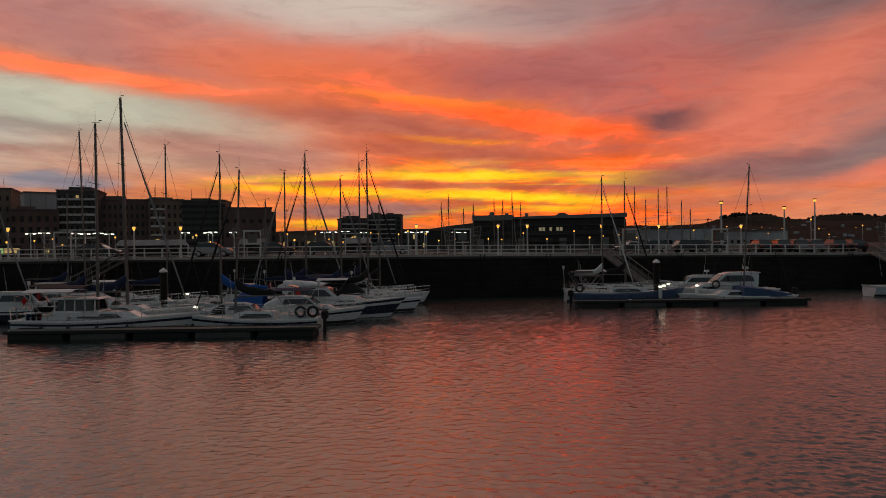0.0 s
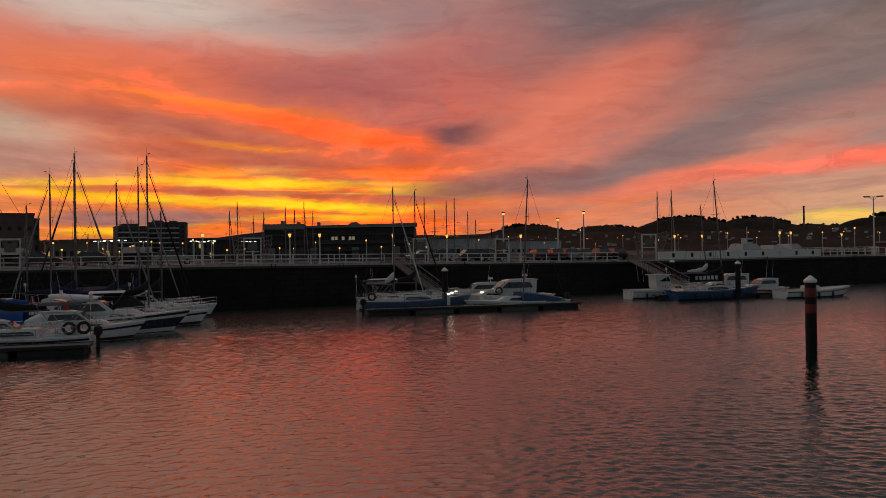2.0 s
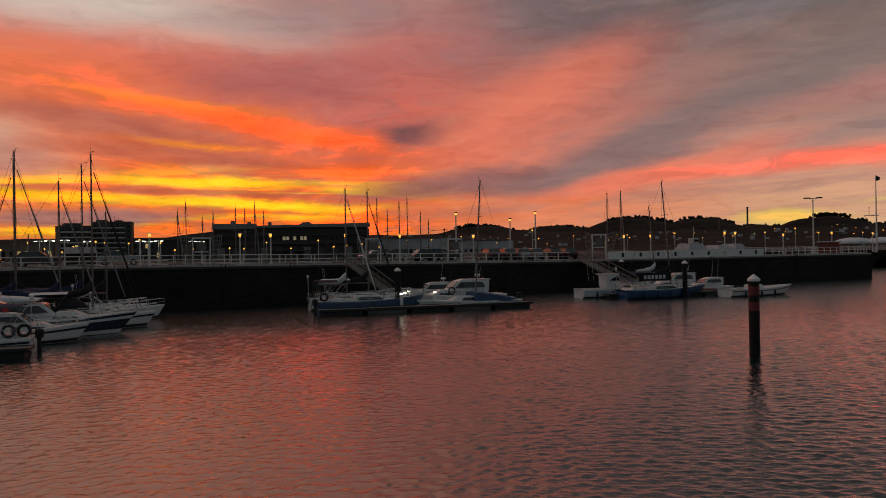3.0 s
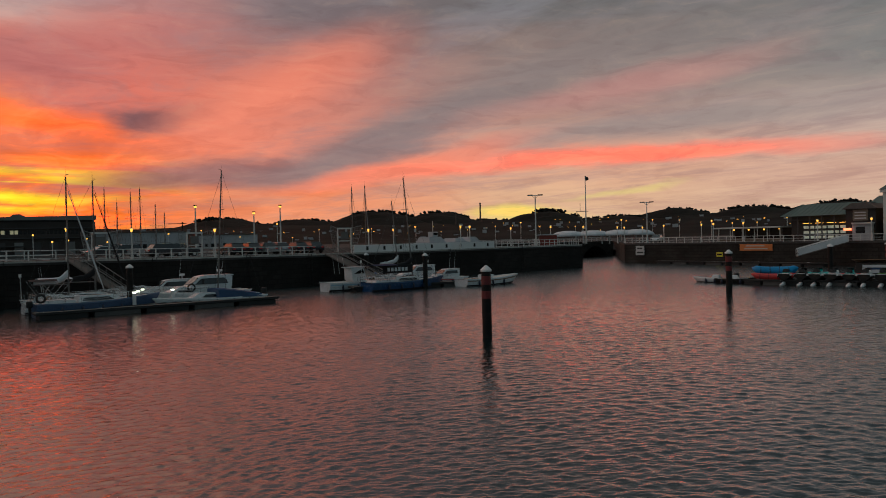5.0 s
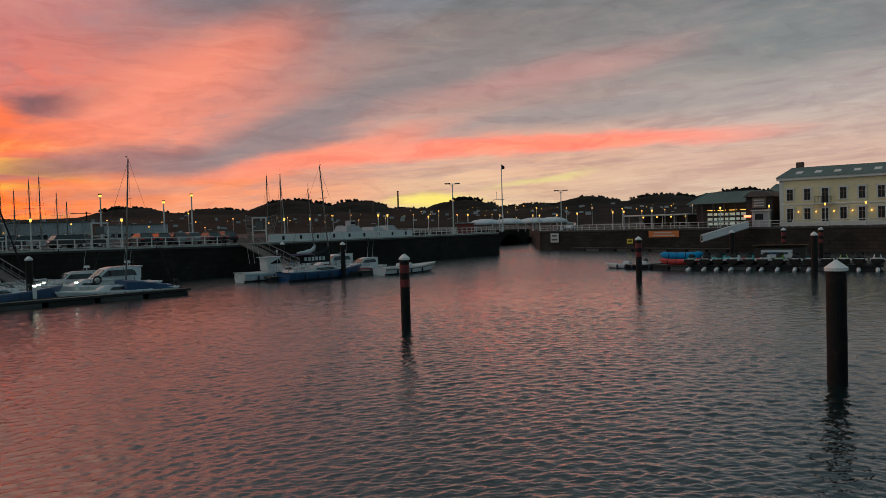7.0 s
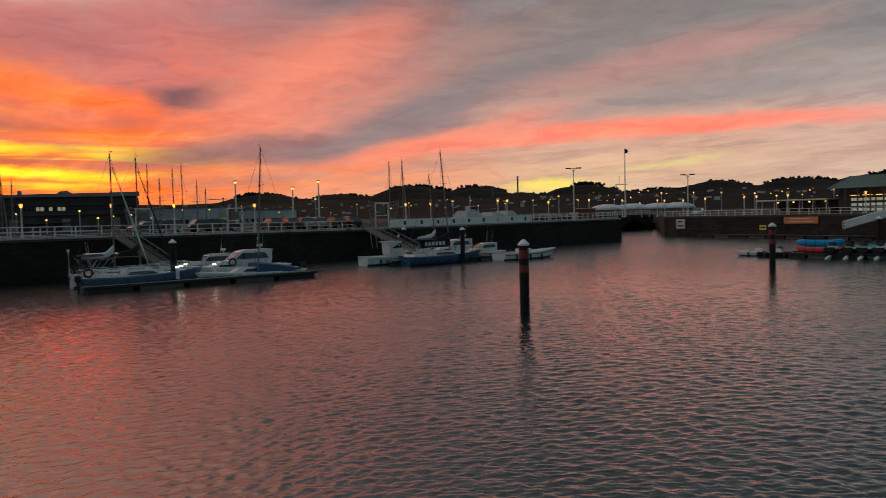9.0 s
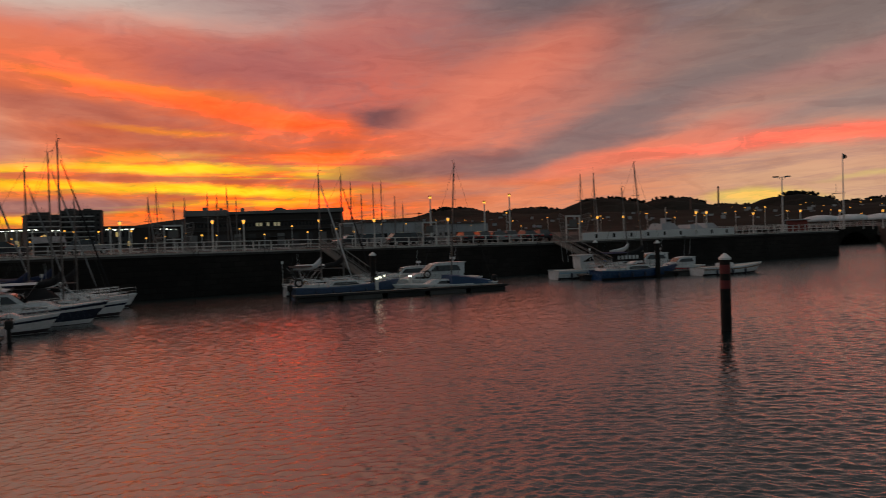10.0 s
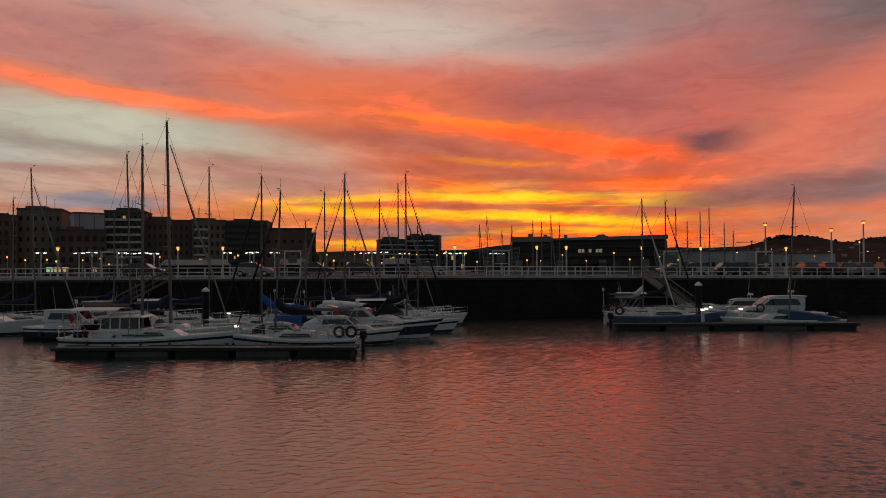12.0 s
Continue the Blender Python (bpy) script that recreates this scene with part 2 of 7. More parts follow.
def water_material():
    m = bpy.data.materials.new("harbour_water")
    m.use_nodes = True
    N = Nodes(m.node_tree)
    b = N.add("ShaderNodeBsdfPrincipled")
    N.put(b.outputs[0], N.add("ShaderNodeOutputMaterial").inputs[0])
    b.inputs["Base Color"].default_value = (0.008, 0.016, 0.016, 1)
    b.inputs["IOR"].default_value = 2.7
    place = N.add("ShaderNodeTexCoord").outputs["Object"]
    mp = N.add("ShaderNodeMapping")
    N.put(place, mp.inputs[0])
    mp.inputs["Rotation"].default_value = (0, 0, radians(18))
    mp.inputs["Scale"].default_value = (0.72, 1.3, 1)
    swell = N.noise(mp.outputs[0], 0.25, 2.0, 0.5)
    chop = N.noise(mp.outputs[0], 1.5, 2.0, 0.5, 0.6)
    ripple = N.noise(mp.outputs[0], 7.5, 3.0, 0.6, 0.5)
    calm = N.smooth(N.noise(place, 0.035, 3.0), 0.35, 0.65, 0.6, 1.1)
    # short ripples far out are carried by the gloss, those close by are modelled
    out_ = N.add("ShaderNodeVectorMath", operation="LENGTH")
    N.put(place, out_.inputs[0])
    calm = N.math("MULTIPLY", calm, N.smooth(out_.outputs["Value"], 12.0, 80.0, 1.0, 0.75))
    N.put(N.smooth(out_.outputs["Value"], 24.0, 85.0, 0.02, 0.26), b.inputs["Roughness"])
    height = N.math("MULTIPLY", calm, N.math("ADD", N.math("MULTIPLY", swell, 0.02), N.math("ADD", N.math("MULTIPLY", chop, 0.026), N.math("MULTIPLY", ripple, 0.016))))
    n = N.add("ShaderNodeBump")
    n.inputs["Strength"].default_value, n.inputs["Distance"].default_value = 1.0, 1.0
    N.put(height, n.inputs["Height"])
    N.put(n.outputs[0], b.inputs["Normal"])
    return m


def block_stone(name, colour, stain):
    """Coursed quay masonry with weed-dark patches."""
    m = material(name, colour, 0.8, vary=0.5, scale=0.8, stain=stain, spec=0.25)
    N = Nodes(m.node_tree, False)
    b = next(n for n in N.tree.nodes if n.type == "BSDF_PRINCIPLED")
    sep = N.add("ShaderNodeSeparateXYZ")
    N.put(N.add("ShaderNodeTexCoord").outputs["Object"], sep.inputs[0])
    along = N.math("ADD", sep.outputs[0], N.math("MULTIPLY", sep.outputs[1], 0.7))
    bricks = N.add("ShaderNodeTexBrick")
    N.put(N.vec(along, sep.outputs[2]), bricks.inputs["Vector"])
    bricks.inputs["Scale"].default_value = 1.0
    bricks.inputs["Brick Width"].default_value, bricks.inputs["Row Height"].default_value = 1.3, 0.52
    bricks.inputs["Mortar Size"].default_value = 0.03
    bricks.inputs["Color1"].default_value, bricks.inputs["Color2"].default_value = (1.25, 1.22, 1.18, 1), (0.7, 0.7, 0.7, 1)
    bricks.inputs["Mortar"].default_value = (0.3, 0.3, 0.3, 1)
    old = b.inputs["Base Color"].links[0].from_socket
    N.put(N.mix(0.8, old, bricks.outputs[0], "MULTIPLY"), b.inputs["Base Color"])
    n = N.add("ShaderNodeBump")
    n.inputs["Strength"].default_value, n.inputs["Distance"].default_value = 0.7, 0.05
    N.put(N.math("SUBTRACT", N.noise(None, 4.0, 6.0, 0.65), N.math("MULTIPLY", bricks.outputs["Fac"], 0.8)), n.inputs["Height"])
    N.put(n.outputs[0], b.inputs["Normal"])
    return m


WATER = water_material()
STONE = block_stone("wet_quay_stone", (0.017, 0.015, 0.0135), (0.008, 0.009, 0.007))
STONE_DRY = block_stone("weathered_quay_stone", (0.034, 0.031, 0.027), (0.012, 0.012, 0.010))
PAVING = material("quay_paving", (0.07, 0.068, 0.065), 0.9, vary=0.3, scale=0.6, spec=0.1)
LAND = material("dark_land", (0.035, 0.035, 0.032), 0.95, vary=0.3, scale=0.02)
HILL = material("wooded_hill", (0.020, 0.020, 0.017), 0.95, vary=0.5, scale=0.05, bump=0.8, bump_scale=0.2, spec=0.05)
STEEL_RED = material("red_painted_steel", (0.15, 0.016, 0.018), 0.5, vary=0.3, scale=2.0)
STEEL_BLACK = material("black_tarred_steel", (0.008, 0.008, 0.008), 0.6, vary=0.4, scale=2.0, stain=(0.045, 0.028, 0.018), spec=0.25)
WHITE = material("white_paint", (0.72, 0.72, 0.71), 0.4, vary=0.08, scale=2.0)
RAILPAINT = material("weathered_white_rail_paint", (0.62, 0.62, 0.60), 0.5, vary=0.15, scale=3.0, stain=(0.35, 0.28, 0.22))


# ---- mesh helpers ----
def link(name, bm, mat, parent=None, smooth=False):
    me = bpy.data.meshes.new(name)
    bm.normal_update()
    bm.to_mesh(me)
    bm.free()
    for mm in (mat if isinstance(mat, (list, tuple)) else [mat]):
        me.materials.append(mm)
    if smooth:
        for p in me.polygons:
            p.use_smooth = True
    ob = new(name, me)
    if parent is not None:
        ob.parent = parent
    return ob


def part(name, bm, mat, parent, label="", smooth=False):
    ob = link(name, bm, mat, parent, smooth)
    if label:
        ob["label"] = label
    return ob


def base(name, m, label, category, group="", kind=""):
    ob = new(name)
    ob.empty_display_size = 0.2
    ob.matrix_world = m
    return tagged(ob, label, category, group, kind)


def box(bm, x0, x1, y0, y1, z0, z1, bevel=0.0):
    r = bmesh.ops.create_cube(bm, size=1.0, matrix=Matrix.LocRotScale(((x0 + x1) / 2, (y0 + y1) / 2, (z0 + z1) / 2), None, (x1 - x0, y1 - y0, z1 - z0)))
    if bevel:
        es = list({e for v in r["verts"] for e in v.link_edges})
        bmesh.ops.bevel(bm, geom=es, offset=bevel, segments=1, affect="EDGES")
    return r["verts"]


def rod(bm, a, b, r0, r1=None, n=8):
    """A round bar from a to b."""
    a, b = Vector(a), Vector(b)
    d = b - a
    q = d.to_track_quat("Z", "Y")
    bmesh.ops.create_cone(bm, cap_ends=True, segments=n, radius1=r0, radius2=r0 if r1 is None else r1, depth=d.length,
                          matrix=Matrix.LocRotScale((a + b) / 2, q, None))


def ball(bm, c, r, n=8, scale=(1, 1, 1)):
    bmesh.ops.create_uvsphere(bm, u_segments=n, v_segments=max(4, n // 2), radius=r, matrix=Matrix.LocRotScale(c, None, scale))


def loft(bm, rings, close=True, caps=True):
    """Skin a row of rings of equal count."""
    vs = [[bm.verts.new(p) for p in ring] for ring in rings]
    n = len(vs[0])
    for a, b in zip(vs, vs[1:]):
        for i in range(n if close else n - 1):
            j = (i + 1) % n
            bm.faces.new((a[i], a[j], b[j], b[i]))
    if caps:
        for ring in (vs[0], vs[-1]):
            if len(ring) > 2:
                try:
                    bm.faces.new(ring)
                except ValueError:
                    pass
    bmesh.ops.recalc_face_normals(bm, faces=bm.faces[:])


def prism(bm, outline, z0, z1):
    loft(bm, [[(x, y, z0) for x, y in outline], [(x, y, z1) for x, y in outline]])


def polar(az, dist, z=0.0):
    """Place at a heading (degrees to the left of +y) and distance from the origin."""
    a = radians(az)
    return Vector((-math.sin(a) * dist, math.cos(a) * dist, z))


# ---- water, quays, land ----
def build_water():
    """One sheet to the horizon, with real wavelets over the harbour basin."""
    r = np.concatenate([np.geomspace(0.05, 11, 14)[:-1], np.geomspace(11, 150, 1180), np.geomspace(150, 4200, 26)[1:]])
    az = np.radians(np.concatenate([np.linspace(-180, -88, 24)[:-1], np.linspace(-88, 48, 500), np.linspace(48, 180, 34)[1:-1]]))
    R, A = np.meshgrid(r, az, indexing="ij")
    X, Y = 0.4 - np.sin(A) * R, np.cos(A) * R - 0.3
    Z = np.zeros_like(X)
    rs = np.random.RandomState(7)
    cell = 0.0023 * R
    for k in range(72):
        wave = 0.14 * (0.8 / 0.14) ** (rs.rand() ** 1.15)
        head = radians(72) + rs.randn() * 0.95
        kx, ky = math.cos(head) * 2 * math.pi / wave, math.sin(head) * 2 * math.pi / wave
        slope = 0.028 * (1.0 if wave < 0.45 else 0.7)
        fade = np.clip((wave / cell - 2.2) / 2.0, 0, 1) * np.clip((170 - R) / 40, 0, 1) * np.clip((46 - np.degrees(A)) / 8, 0, 1) * np.clip((np.degrees(A) + 86) / 6, 0, 1) * np.clip((R - 4) / 5, 0, 1)
        phase = kx * X + ky * Y + rs.rand() * 6.3 + 0.9 * np.sin(X * 0.21 + k) * np.sin(Y * 0.17 - k)
        Z += slope * wave / (2 * math.pi) * (np.sin(phase) - 0.22 * np.cos(2 * phase)) * fade
    n, m = R.shape
    verts = np.stack([X, Y, Z], -1).reshape(-1, 3)
    i, j = np.meshgrid(np.arange(n - 1), np.arange(m), indexing="ij")
    j2 = (j + 1) % m
    quads = np.stack([i * m + j, i * m + j2, (i + 1) * m + j2, (i + 1) * m + j], -1).reshape(-1, 4)[:, ::-1]
    me = bpy.data.meshes.new("water")
    me.vertices.add(len(verts))
    me.vertices.foreach_set("co", verts.ravel())
    me.loops.add(quads.size)
    me.loops.foreach_set("vertex_index", quads.ravel())
    me.polygons.add(len(quads))
    me.polygons.foreach_set("loop_start", np.arange(0, quads.size, 4))
    me.polygons.foreach_set("use_smooth", np.ones(len(quads), bool))
    me.update(calc_edges=True)
    me.materials.append(WATER)
    tagged(new("water", me), "rippled dark harbour water mirroring the sunset sky", "water", kind="structure")


build_water()

QUAY = [(-190, 57, 4.45), (-45, 69.5, 4.35), (0, 74, 4.2), (42, 79.5, 3.75), (95, 83, 3.75)]


def quay_at(x):
    """Front edge and height of the pier at x."""
    for (xa, ya, za), (xb, yb, zb) in zip(QUAY, QUAY[1:]):
        if x <= xb:
            f = (x - xa) / (xb - xa)
            return ya + f * (yb - ya), za + f * (zb - za)
    return QUAY[-1][1], QUAY[-1][2]


def build_pier():
    bm = bmesh.new()
    xs = [-190, -140, -100, -70, -45, -30, -15, 0, 14, 28, 42, 60, 78, 95]
    rings = []
    for x in xs:
        y, z = quay_at(x)
        rings.append([(x, y - 0.5, -3), (x, y, z - 0.35), (x, y + 11, z - 0.35), (x, y + 11.5, -3)])
    loft(bm, rings)
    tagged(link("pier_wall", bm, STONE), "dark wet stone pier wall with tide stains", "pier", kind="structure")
    bm = bmesh.new()
    rings = []
    for x in xs:
        y, z = quay_at(x)
        rings.append([(x, y - 0.12, z - 0.35), (x, y - 0.12, z), (x, y + 11.1, z), (x, y + 11.1, z - 0.35)])
    loft(bm, rings)
    tagged(link("pier_deck", bm, PAVING), "pale concrete pier deck with a stone coping edge", "pier", kind="structure")


build_pier()

COPING = material("pale_coping_stone", (0.42, 0.41, 0.38), 0.8, vary=0.2, scale=0.8, stain=(0.25, 0.22, 0.18))
bm = bmesh.new()
rings_ = []
for x_ in (-190, -100, -45, -20, 0, 20, 42, 60, 80, 95):
    y_, z_ = quay_at(x_)
    rings_.append([(x_, y_ - 0.16, z_ - 0.14), (x_, y_ - 0.16, z_ + 0.03), (x_, y_ + 0.12, z_ + 0.03), (x_, y_ + 0.12, z_ - 0.14)])
loft(bm, rings_)
tagged(link("coping", bm, COPING), "pale worn coping stones along the pier edge", "coping", kind="structure")

Q2 = [(114.5, 89.5), (113.6, 73), (112.4, 50), (110, 33), (100, 0), (90, -30)]


def build_east_quay():
    outline = Q2 + [(300, -30), (300, 200), (170, 137)]
    for name, z0, z1, mat, grow, label in (("east_quay_wall", -3, 3.3, STONE_DRY, 0, "dark stone quay wall below the promenade"), ("east_promenade", 3.3, 3.56, PAVING, -0.12, "pale paved promenade with a coping edge")):
        bm = bmesh.new()
        prism(bm, [(x + (grow if i < len(Q2) else 0), y) for i, (x, y) in enumerate(outline)], z0, z1)
        tagged(link(name, bm, mat), label, "quay", kind="structure")


build_east_quay()


def build_near_quay():
    """The quay on which the camera stands, below and behind it."""
    for name, z0, z1, y1, mat in (("near_quay_wall", -3, 3.35, 0.45, STONE_DRY), ("near_quay_paving", 3.35, 3.62, 0.55, PAVING)):
        bm = bmesh.new()
        box(bm, -90, 60, -45, y1, z0, z1)
        tagged(link(name, bm, mat), "stone quay underfoot with pale paving", "quay", kind="structure")


build_near_quay()


def build_land():
    bm = bmesh.new()
    n = 64
    ring0 = [polar(70 - 170 * i / n, 185 + 25 * math.sin(i * 0.7), 1.5) for i in range(n + 1)]
    ring1 = [polar(70 - 170 * i / n, 195 + 25 * math.sin(i * 0.7), 3.4) for i in range(n + 1)]
    ring2 = [polar(70 - 170 * i / n, 2600, 6.0) for i in range(n + 1)]
    loft(bm, [ring0, ring1, ring2], close=False, caps=False)
    tagged(link("ground", bm, LAND), "dark town ground beyond the harbour", "ground", kind="structure")


build_land()


def hill(az, width, el, dist, seed):
    bm = bmesh.new()
    bmesh.ops.create_grid(bm, x_segments=90, y_segments=24, size=1.0)
    half = math.tan(radians(width)) * dist
    top = math.tan(radians(el)) * dist + 5
    for v in bm.verts:
        sx, sy = v.co.x, v.co.y
        f = max(0.0, math.cos(min(1.0, abs(sx)) * math.pi / 2)) ** 1.1 * max(0.0, math.cos(abs(sy) * math.pi / 2))
        rough = noise.fractal((sx * half * 0.012 + seed, sy * 3, 0), 1.0, 2.0, 5) * 0.10 + noise.noise((sx * half * 0.12, sy * 20, seed)) * 0.035
        v.co = (sx * half, sy * 220, top * f * (1 + rough) - 2)
    ob = link("hill", bm, HILL, smooth=False)
    p = polar(az, dist)
    ob.matrix_world = pose(p.x, p.y, 3, 0, 0, az)
    tagged(ob, "dark wooded hill on the skyline at dusk", "hill", "hills on the skyline", "structure")


HILLS = []
for i, (a, w, e) in enumerate([(-22, 7, 1.75), (-28, 7, 1.55), (-33.5, 7, 2.1), (-38, 6, 1.95), (-42, 7, 1.3), (-46.3, 5.5, 1.9), (-51.5, 7, 1.3), (-55.5, 6, 1.72), (-61, 8, 1.66), (-66, 8, 1.85), (-74, 10, 1.7), (-14, 9, 1.2), (-3, 12, 1.0), (10, 12, 1.15), (24, 12, 1.0), (36, 12, 1.0)]):
    HILLS.append((a, w, e, 1150 + 60 * math.sin(i * 2.1)))
    hill(a, w, e, HILLS[-1][3], i * 3.7)


# ---- mooring piles ----
def mooring_pile(x, y, r=0.27, banded=True, label="black steel mooring pile with red bands and a white cone cap"):
    th = base("mooring_pile", pose(x, y, 0), label, "pile", "mooring piles")
    bm = bmesh.new()
    rod(bm, (0, 0, -3), (0, 0, 3.46), r, n=20)
    part("shaft", bm, STEEL_BLACK, th)
    if banded:
        for z0, z1 in ((2.05, 2.45), (2.78, 3.22)):
            bm = bmesh.new()
            rod(bm, (0, 0, z0), (0, 0, z1), r + 0.006, n=20)
            part("band", bm, STEEL_RED, th, "faded red painted band")
    bm = bmesh.new()
    bmesh.ops.create_cone(bm, cap_ends=True, segments=20, radius1=r + 0.045, radius2=0.05, depth=0.22, matrix=pose(0, 0, 3.67))
    rod(bm, (0, 0, 3.46), (0, 0, 3.56), r + 0.045, n=20)
    part("cap", bm, WHITE, th, "white cone cap")


for az_, d_, banded in ((-41.66, 39.3, True), (-59.2, 66.2, True), (-72.2, 26.0, False), (20.4, 59.5, False), (-15.8, 65.2, False), (-32.6, 92, False), (-37.05, 79.7, False),
                        (-65.65, 88, False), (-70.9, 70, False), (-69.0, 97, True), (-71.3, 94, True)):
    p_ = polar(az_, d_)
    mooring_pile(p_.x, p_.y, 0.29 if d_ < 30 else 0.25, banded)


# ---- boat materials ----
GEL = material("white_gelcoat", (0.68, 0.69, 0.70), 0.25, vary=0.12, scale=1.5, stain=(0.5, 0.5, 0.46), coat=0.3)
GEL_BLUE = material("pale_blue_gelcoat", (0.42, 0.55, 0.66), 0.25, vary=0.08, scale=1.5, coat=0.3)
HULL_BLUE = material("royal_blue_hull_paint", (0.02, 0.058, 0.15), 0.25, vary=0.15, scale=1.5, coat=0.4)
HULL_NAVY = material("navy_hull_paint", (0.012, 0.018, 0.04), 0.25, vary=0.2, scale=1.5, coat=0.4)
ANTIFOUL = material("dark_antifouling", (0.03, 0.025, 0.03), 0.7, vary=0.3, scale=2.0)
DECK = material("cream_nonslip_deck", (0.52, 0.51, 0.47), 0.75, vary=0.15, scale=3.0, bump=0.2, bump_scale=60.0)
TEAK = material("weathered_teak", (0.22, 0.14, 0.08), 0.7, vary=0.3, scale=4.0)
GLASS = material("smoked_cabin_glass", (0.012, 0.014, 0.016), 0.06, vary=0.0, spec=0.8)
ALLOY = material("dull_mast_alloy", (0.16, 0.155, 0.15), 0.45, metal=0.7, vary=0.2, scale=2.0)
CHROME = material("stainless_steel", (0.6, 0.6, 0.6), 0.25, metal=1.0, vary=0.1)
WIRE = material("rigging_wire", (0.06, 0.06, 0.06), 0.5, metal=0.6, vary=0.0)
CANVAS_NAVY = material("navy_sail_canvas", (0.012, 0.02, 0.06), 0.9, vary=0.3, scale=3.0, bump=0.4, bump_scale=8.0)
CANVAS_GREY = material("grey_sail_canvas", (0.24, 0.24, 0.245), 0.9, vary=0.2, scale=3.0, bump=0.3, bump_scale=8.0)
CANVAS_SLATE = material("slate_blue_canvas", (0.035, 0.07, 0.15), 0.8, vary=0.2, scale=2.0, bump=0.3, bump_scale=6.0)
HULL_SLATE = material("slate_blue_hull_paint", (0.06, 0.10, 0.19), 0.3, vary=0.15, scale=1.5, coat=0.3)
CANVAS_BLACK = material("black_sail_canvas", (0.012, 0.012, 0.014), 0.9, vary=0.3, scale=3.0, bump=0.4, bump_scale=8.0)
CANVAS_BLUE = material("bright_blue_canvas", (0.02, 0.09, 0.34), 0.85, vary=0.25, scale=3.0, bump=0.4, bump_scale=8.0)
CANVAS_WHITE = material("off_white_canvas", (0.62, 0.64, 0.66), 0.85, vary=0.12, scale=3.0, bump=0.3, bump_scale=8.0)
RUBBER = material("black_rubber", (0.015, 0.015, 0.015), 0.7, vary=0.2)
RED = material("red_paint", (0.45, 0.03, 0.03), 0.5, vary=0.15)
FENDER = material("dark_fender_vinyl", (0.02, 0.025, 0.05), 0.5, vary=0.2)
CONCRETE = material("pontoon_concrete", (0.085, 0.083, 0.08), 0.85, vary=0.3, scale=1.0, bump=0.3, stain=(0.05, 0.05, 0.04))
FLOAT = material("black_pontoon_float", (0.018, 0.018, 0.018), 0.7, vary=0.3, scale=1.0)
PLANK = material("grey_deck_planks", (0.13, 0.115, 0.10), 0.8, vary=0.3, scale=3.0)
LAMP_WHITE = material("cool_white_lamp_glass", (1.0, 0.88, 0.70), 0.3, vary=0.0, emit=3.0)
LAMP_AMBER = material("amber_lamp_glass", (1.0, 0.40, 0.05), 0.3, vary=0.0, emit=1.5)
LAMP_WARM = material("warm_bollard_lamp", (1.0, 0.85, 0.60), 0.3, vary=0.0, emit=2.5)


# ---- boats ----
def half_beam(s, beam, bow):
    return beam / 2 * (1 - max(0.0, (s - 0.42) / 0.58) ** bow) * (0.84 + 0.16 * min(1.0, s / 0.35))


def sheer(s, free):
    return free * (1.0 - 0.12 * math.sin(s * math.pi) + 0.28 * s * s)


def hull_rings(L, B, F, bow, rake, lo=None, hi=None, out=0.0, n=15):
    """Rings of the hull from stern to stem; lo and hi cut out a belt of it by height fractions."""
    rings = []
    for i in range(n):
        s = i / (n - 1)
        b, top = half_beam(s, B, bow) + 0.015, sheer(s, F)
        prof = [(1.0, 1.0), (0.97, 0.62), (0.90, 0.22), (0.72, -0.12), (0.30, -0.42)]
        if lo is not None:
            w = lambda f: float(np.interp(f, [-0.42, -0.12, 0.22, 0.62, 1.0], [0.30, 0.72, 0.90, 0.97, 1.0]))
            prof = [(w(hi), hi), (w(lo), lo)]
        side = []
        for w_, f in prof:
            z = top * f if f > 0 else F * f
            x = L * (s - 0.5) + rake * max(0.0, z / F) * s ** 3 - (0.10 * L * max(0.0, -f) * s ** 3) + 0.12 * z * (1 - s) ** 4
            side.append((x, b * w_ + out, z))
        rings.append(side + [(x, -y, z) for x, y, z in reversed(side)])
    return rings


def add_hull(th, L, B, F, mat, bow=2.2, rake=0.5, stripe=None, low=None):
    bm = bmesh.new()
    loft(bm, hull_rings(L, B, F, bow, rake))
    part("hull", bm, mat, th, smooth=False)
    for name, m, lo, hi in (("stripe", stripe, 0.70, 0.84), ("boot_top", low, 0.02, 0.22)):
        if m is None:
            continue
        bm = bmesh.new()
        for sgn in (0, 1):
            rs = hull_rings(L, B, F, bow, rake, lo, hi, 0.012)
            loft(bm, [[r[0], r[1]] if sgn == 0 else [r[3], r[2]] for r in rs], close=False, caps=False)
        part(name, bm, m, th)
    bm = bmesh.new()
    pts = []
    for i in range(15):
        s = i / 14
        pts.append((L * (s - 0.5) + rake * sheer(s, F) / F * s ** 3 * 0.98, half_beam(s, B, bow) * 0.93, sheer(s, F) + 0.015))
    loft(bm, [[p, (p[0], 0, p[2] + 0.05), (p[0], -p[1], p[2])] for p in pts], close=False, caps=False)
    part("deck", bm, DECK, th, "cream non-slip deck")
    for sg in (1, -1):
        bm = bmesh.new()
        loft(bm, [[(a[0], sg * a[1] * 1.02, a[2] + 0.06), (a[0], sg * (a[1] * 1.07 + 0.01), a[2] + 0.05), (a[0], sg * (a[1] * 1.08 + 0.02), a[2] - 0.05), (a[0], sg * a[1] * 1.02, a[2] - 0.03)] for a in pts])
        part("gunwale", bm, mat if mat is not HULL_NAVY else GEL, th)


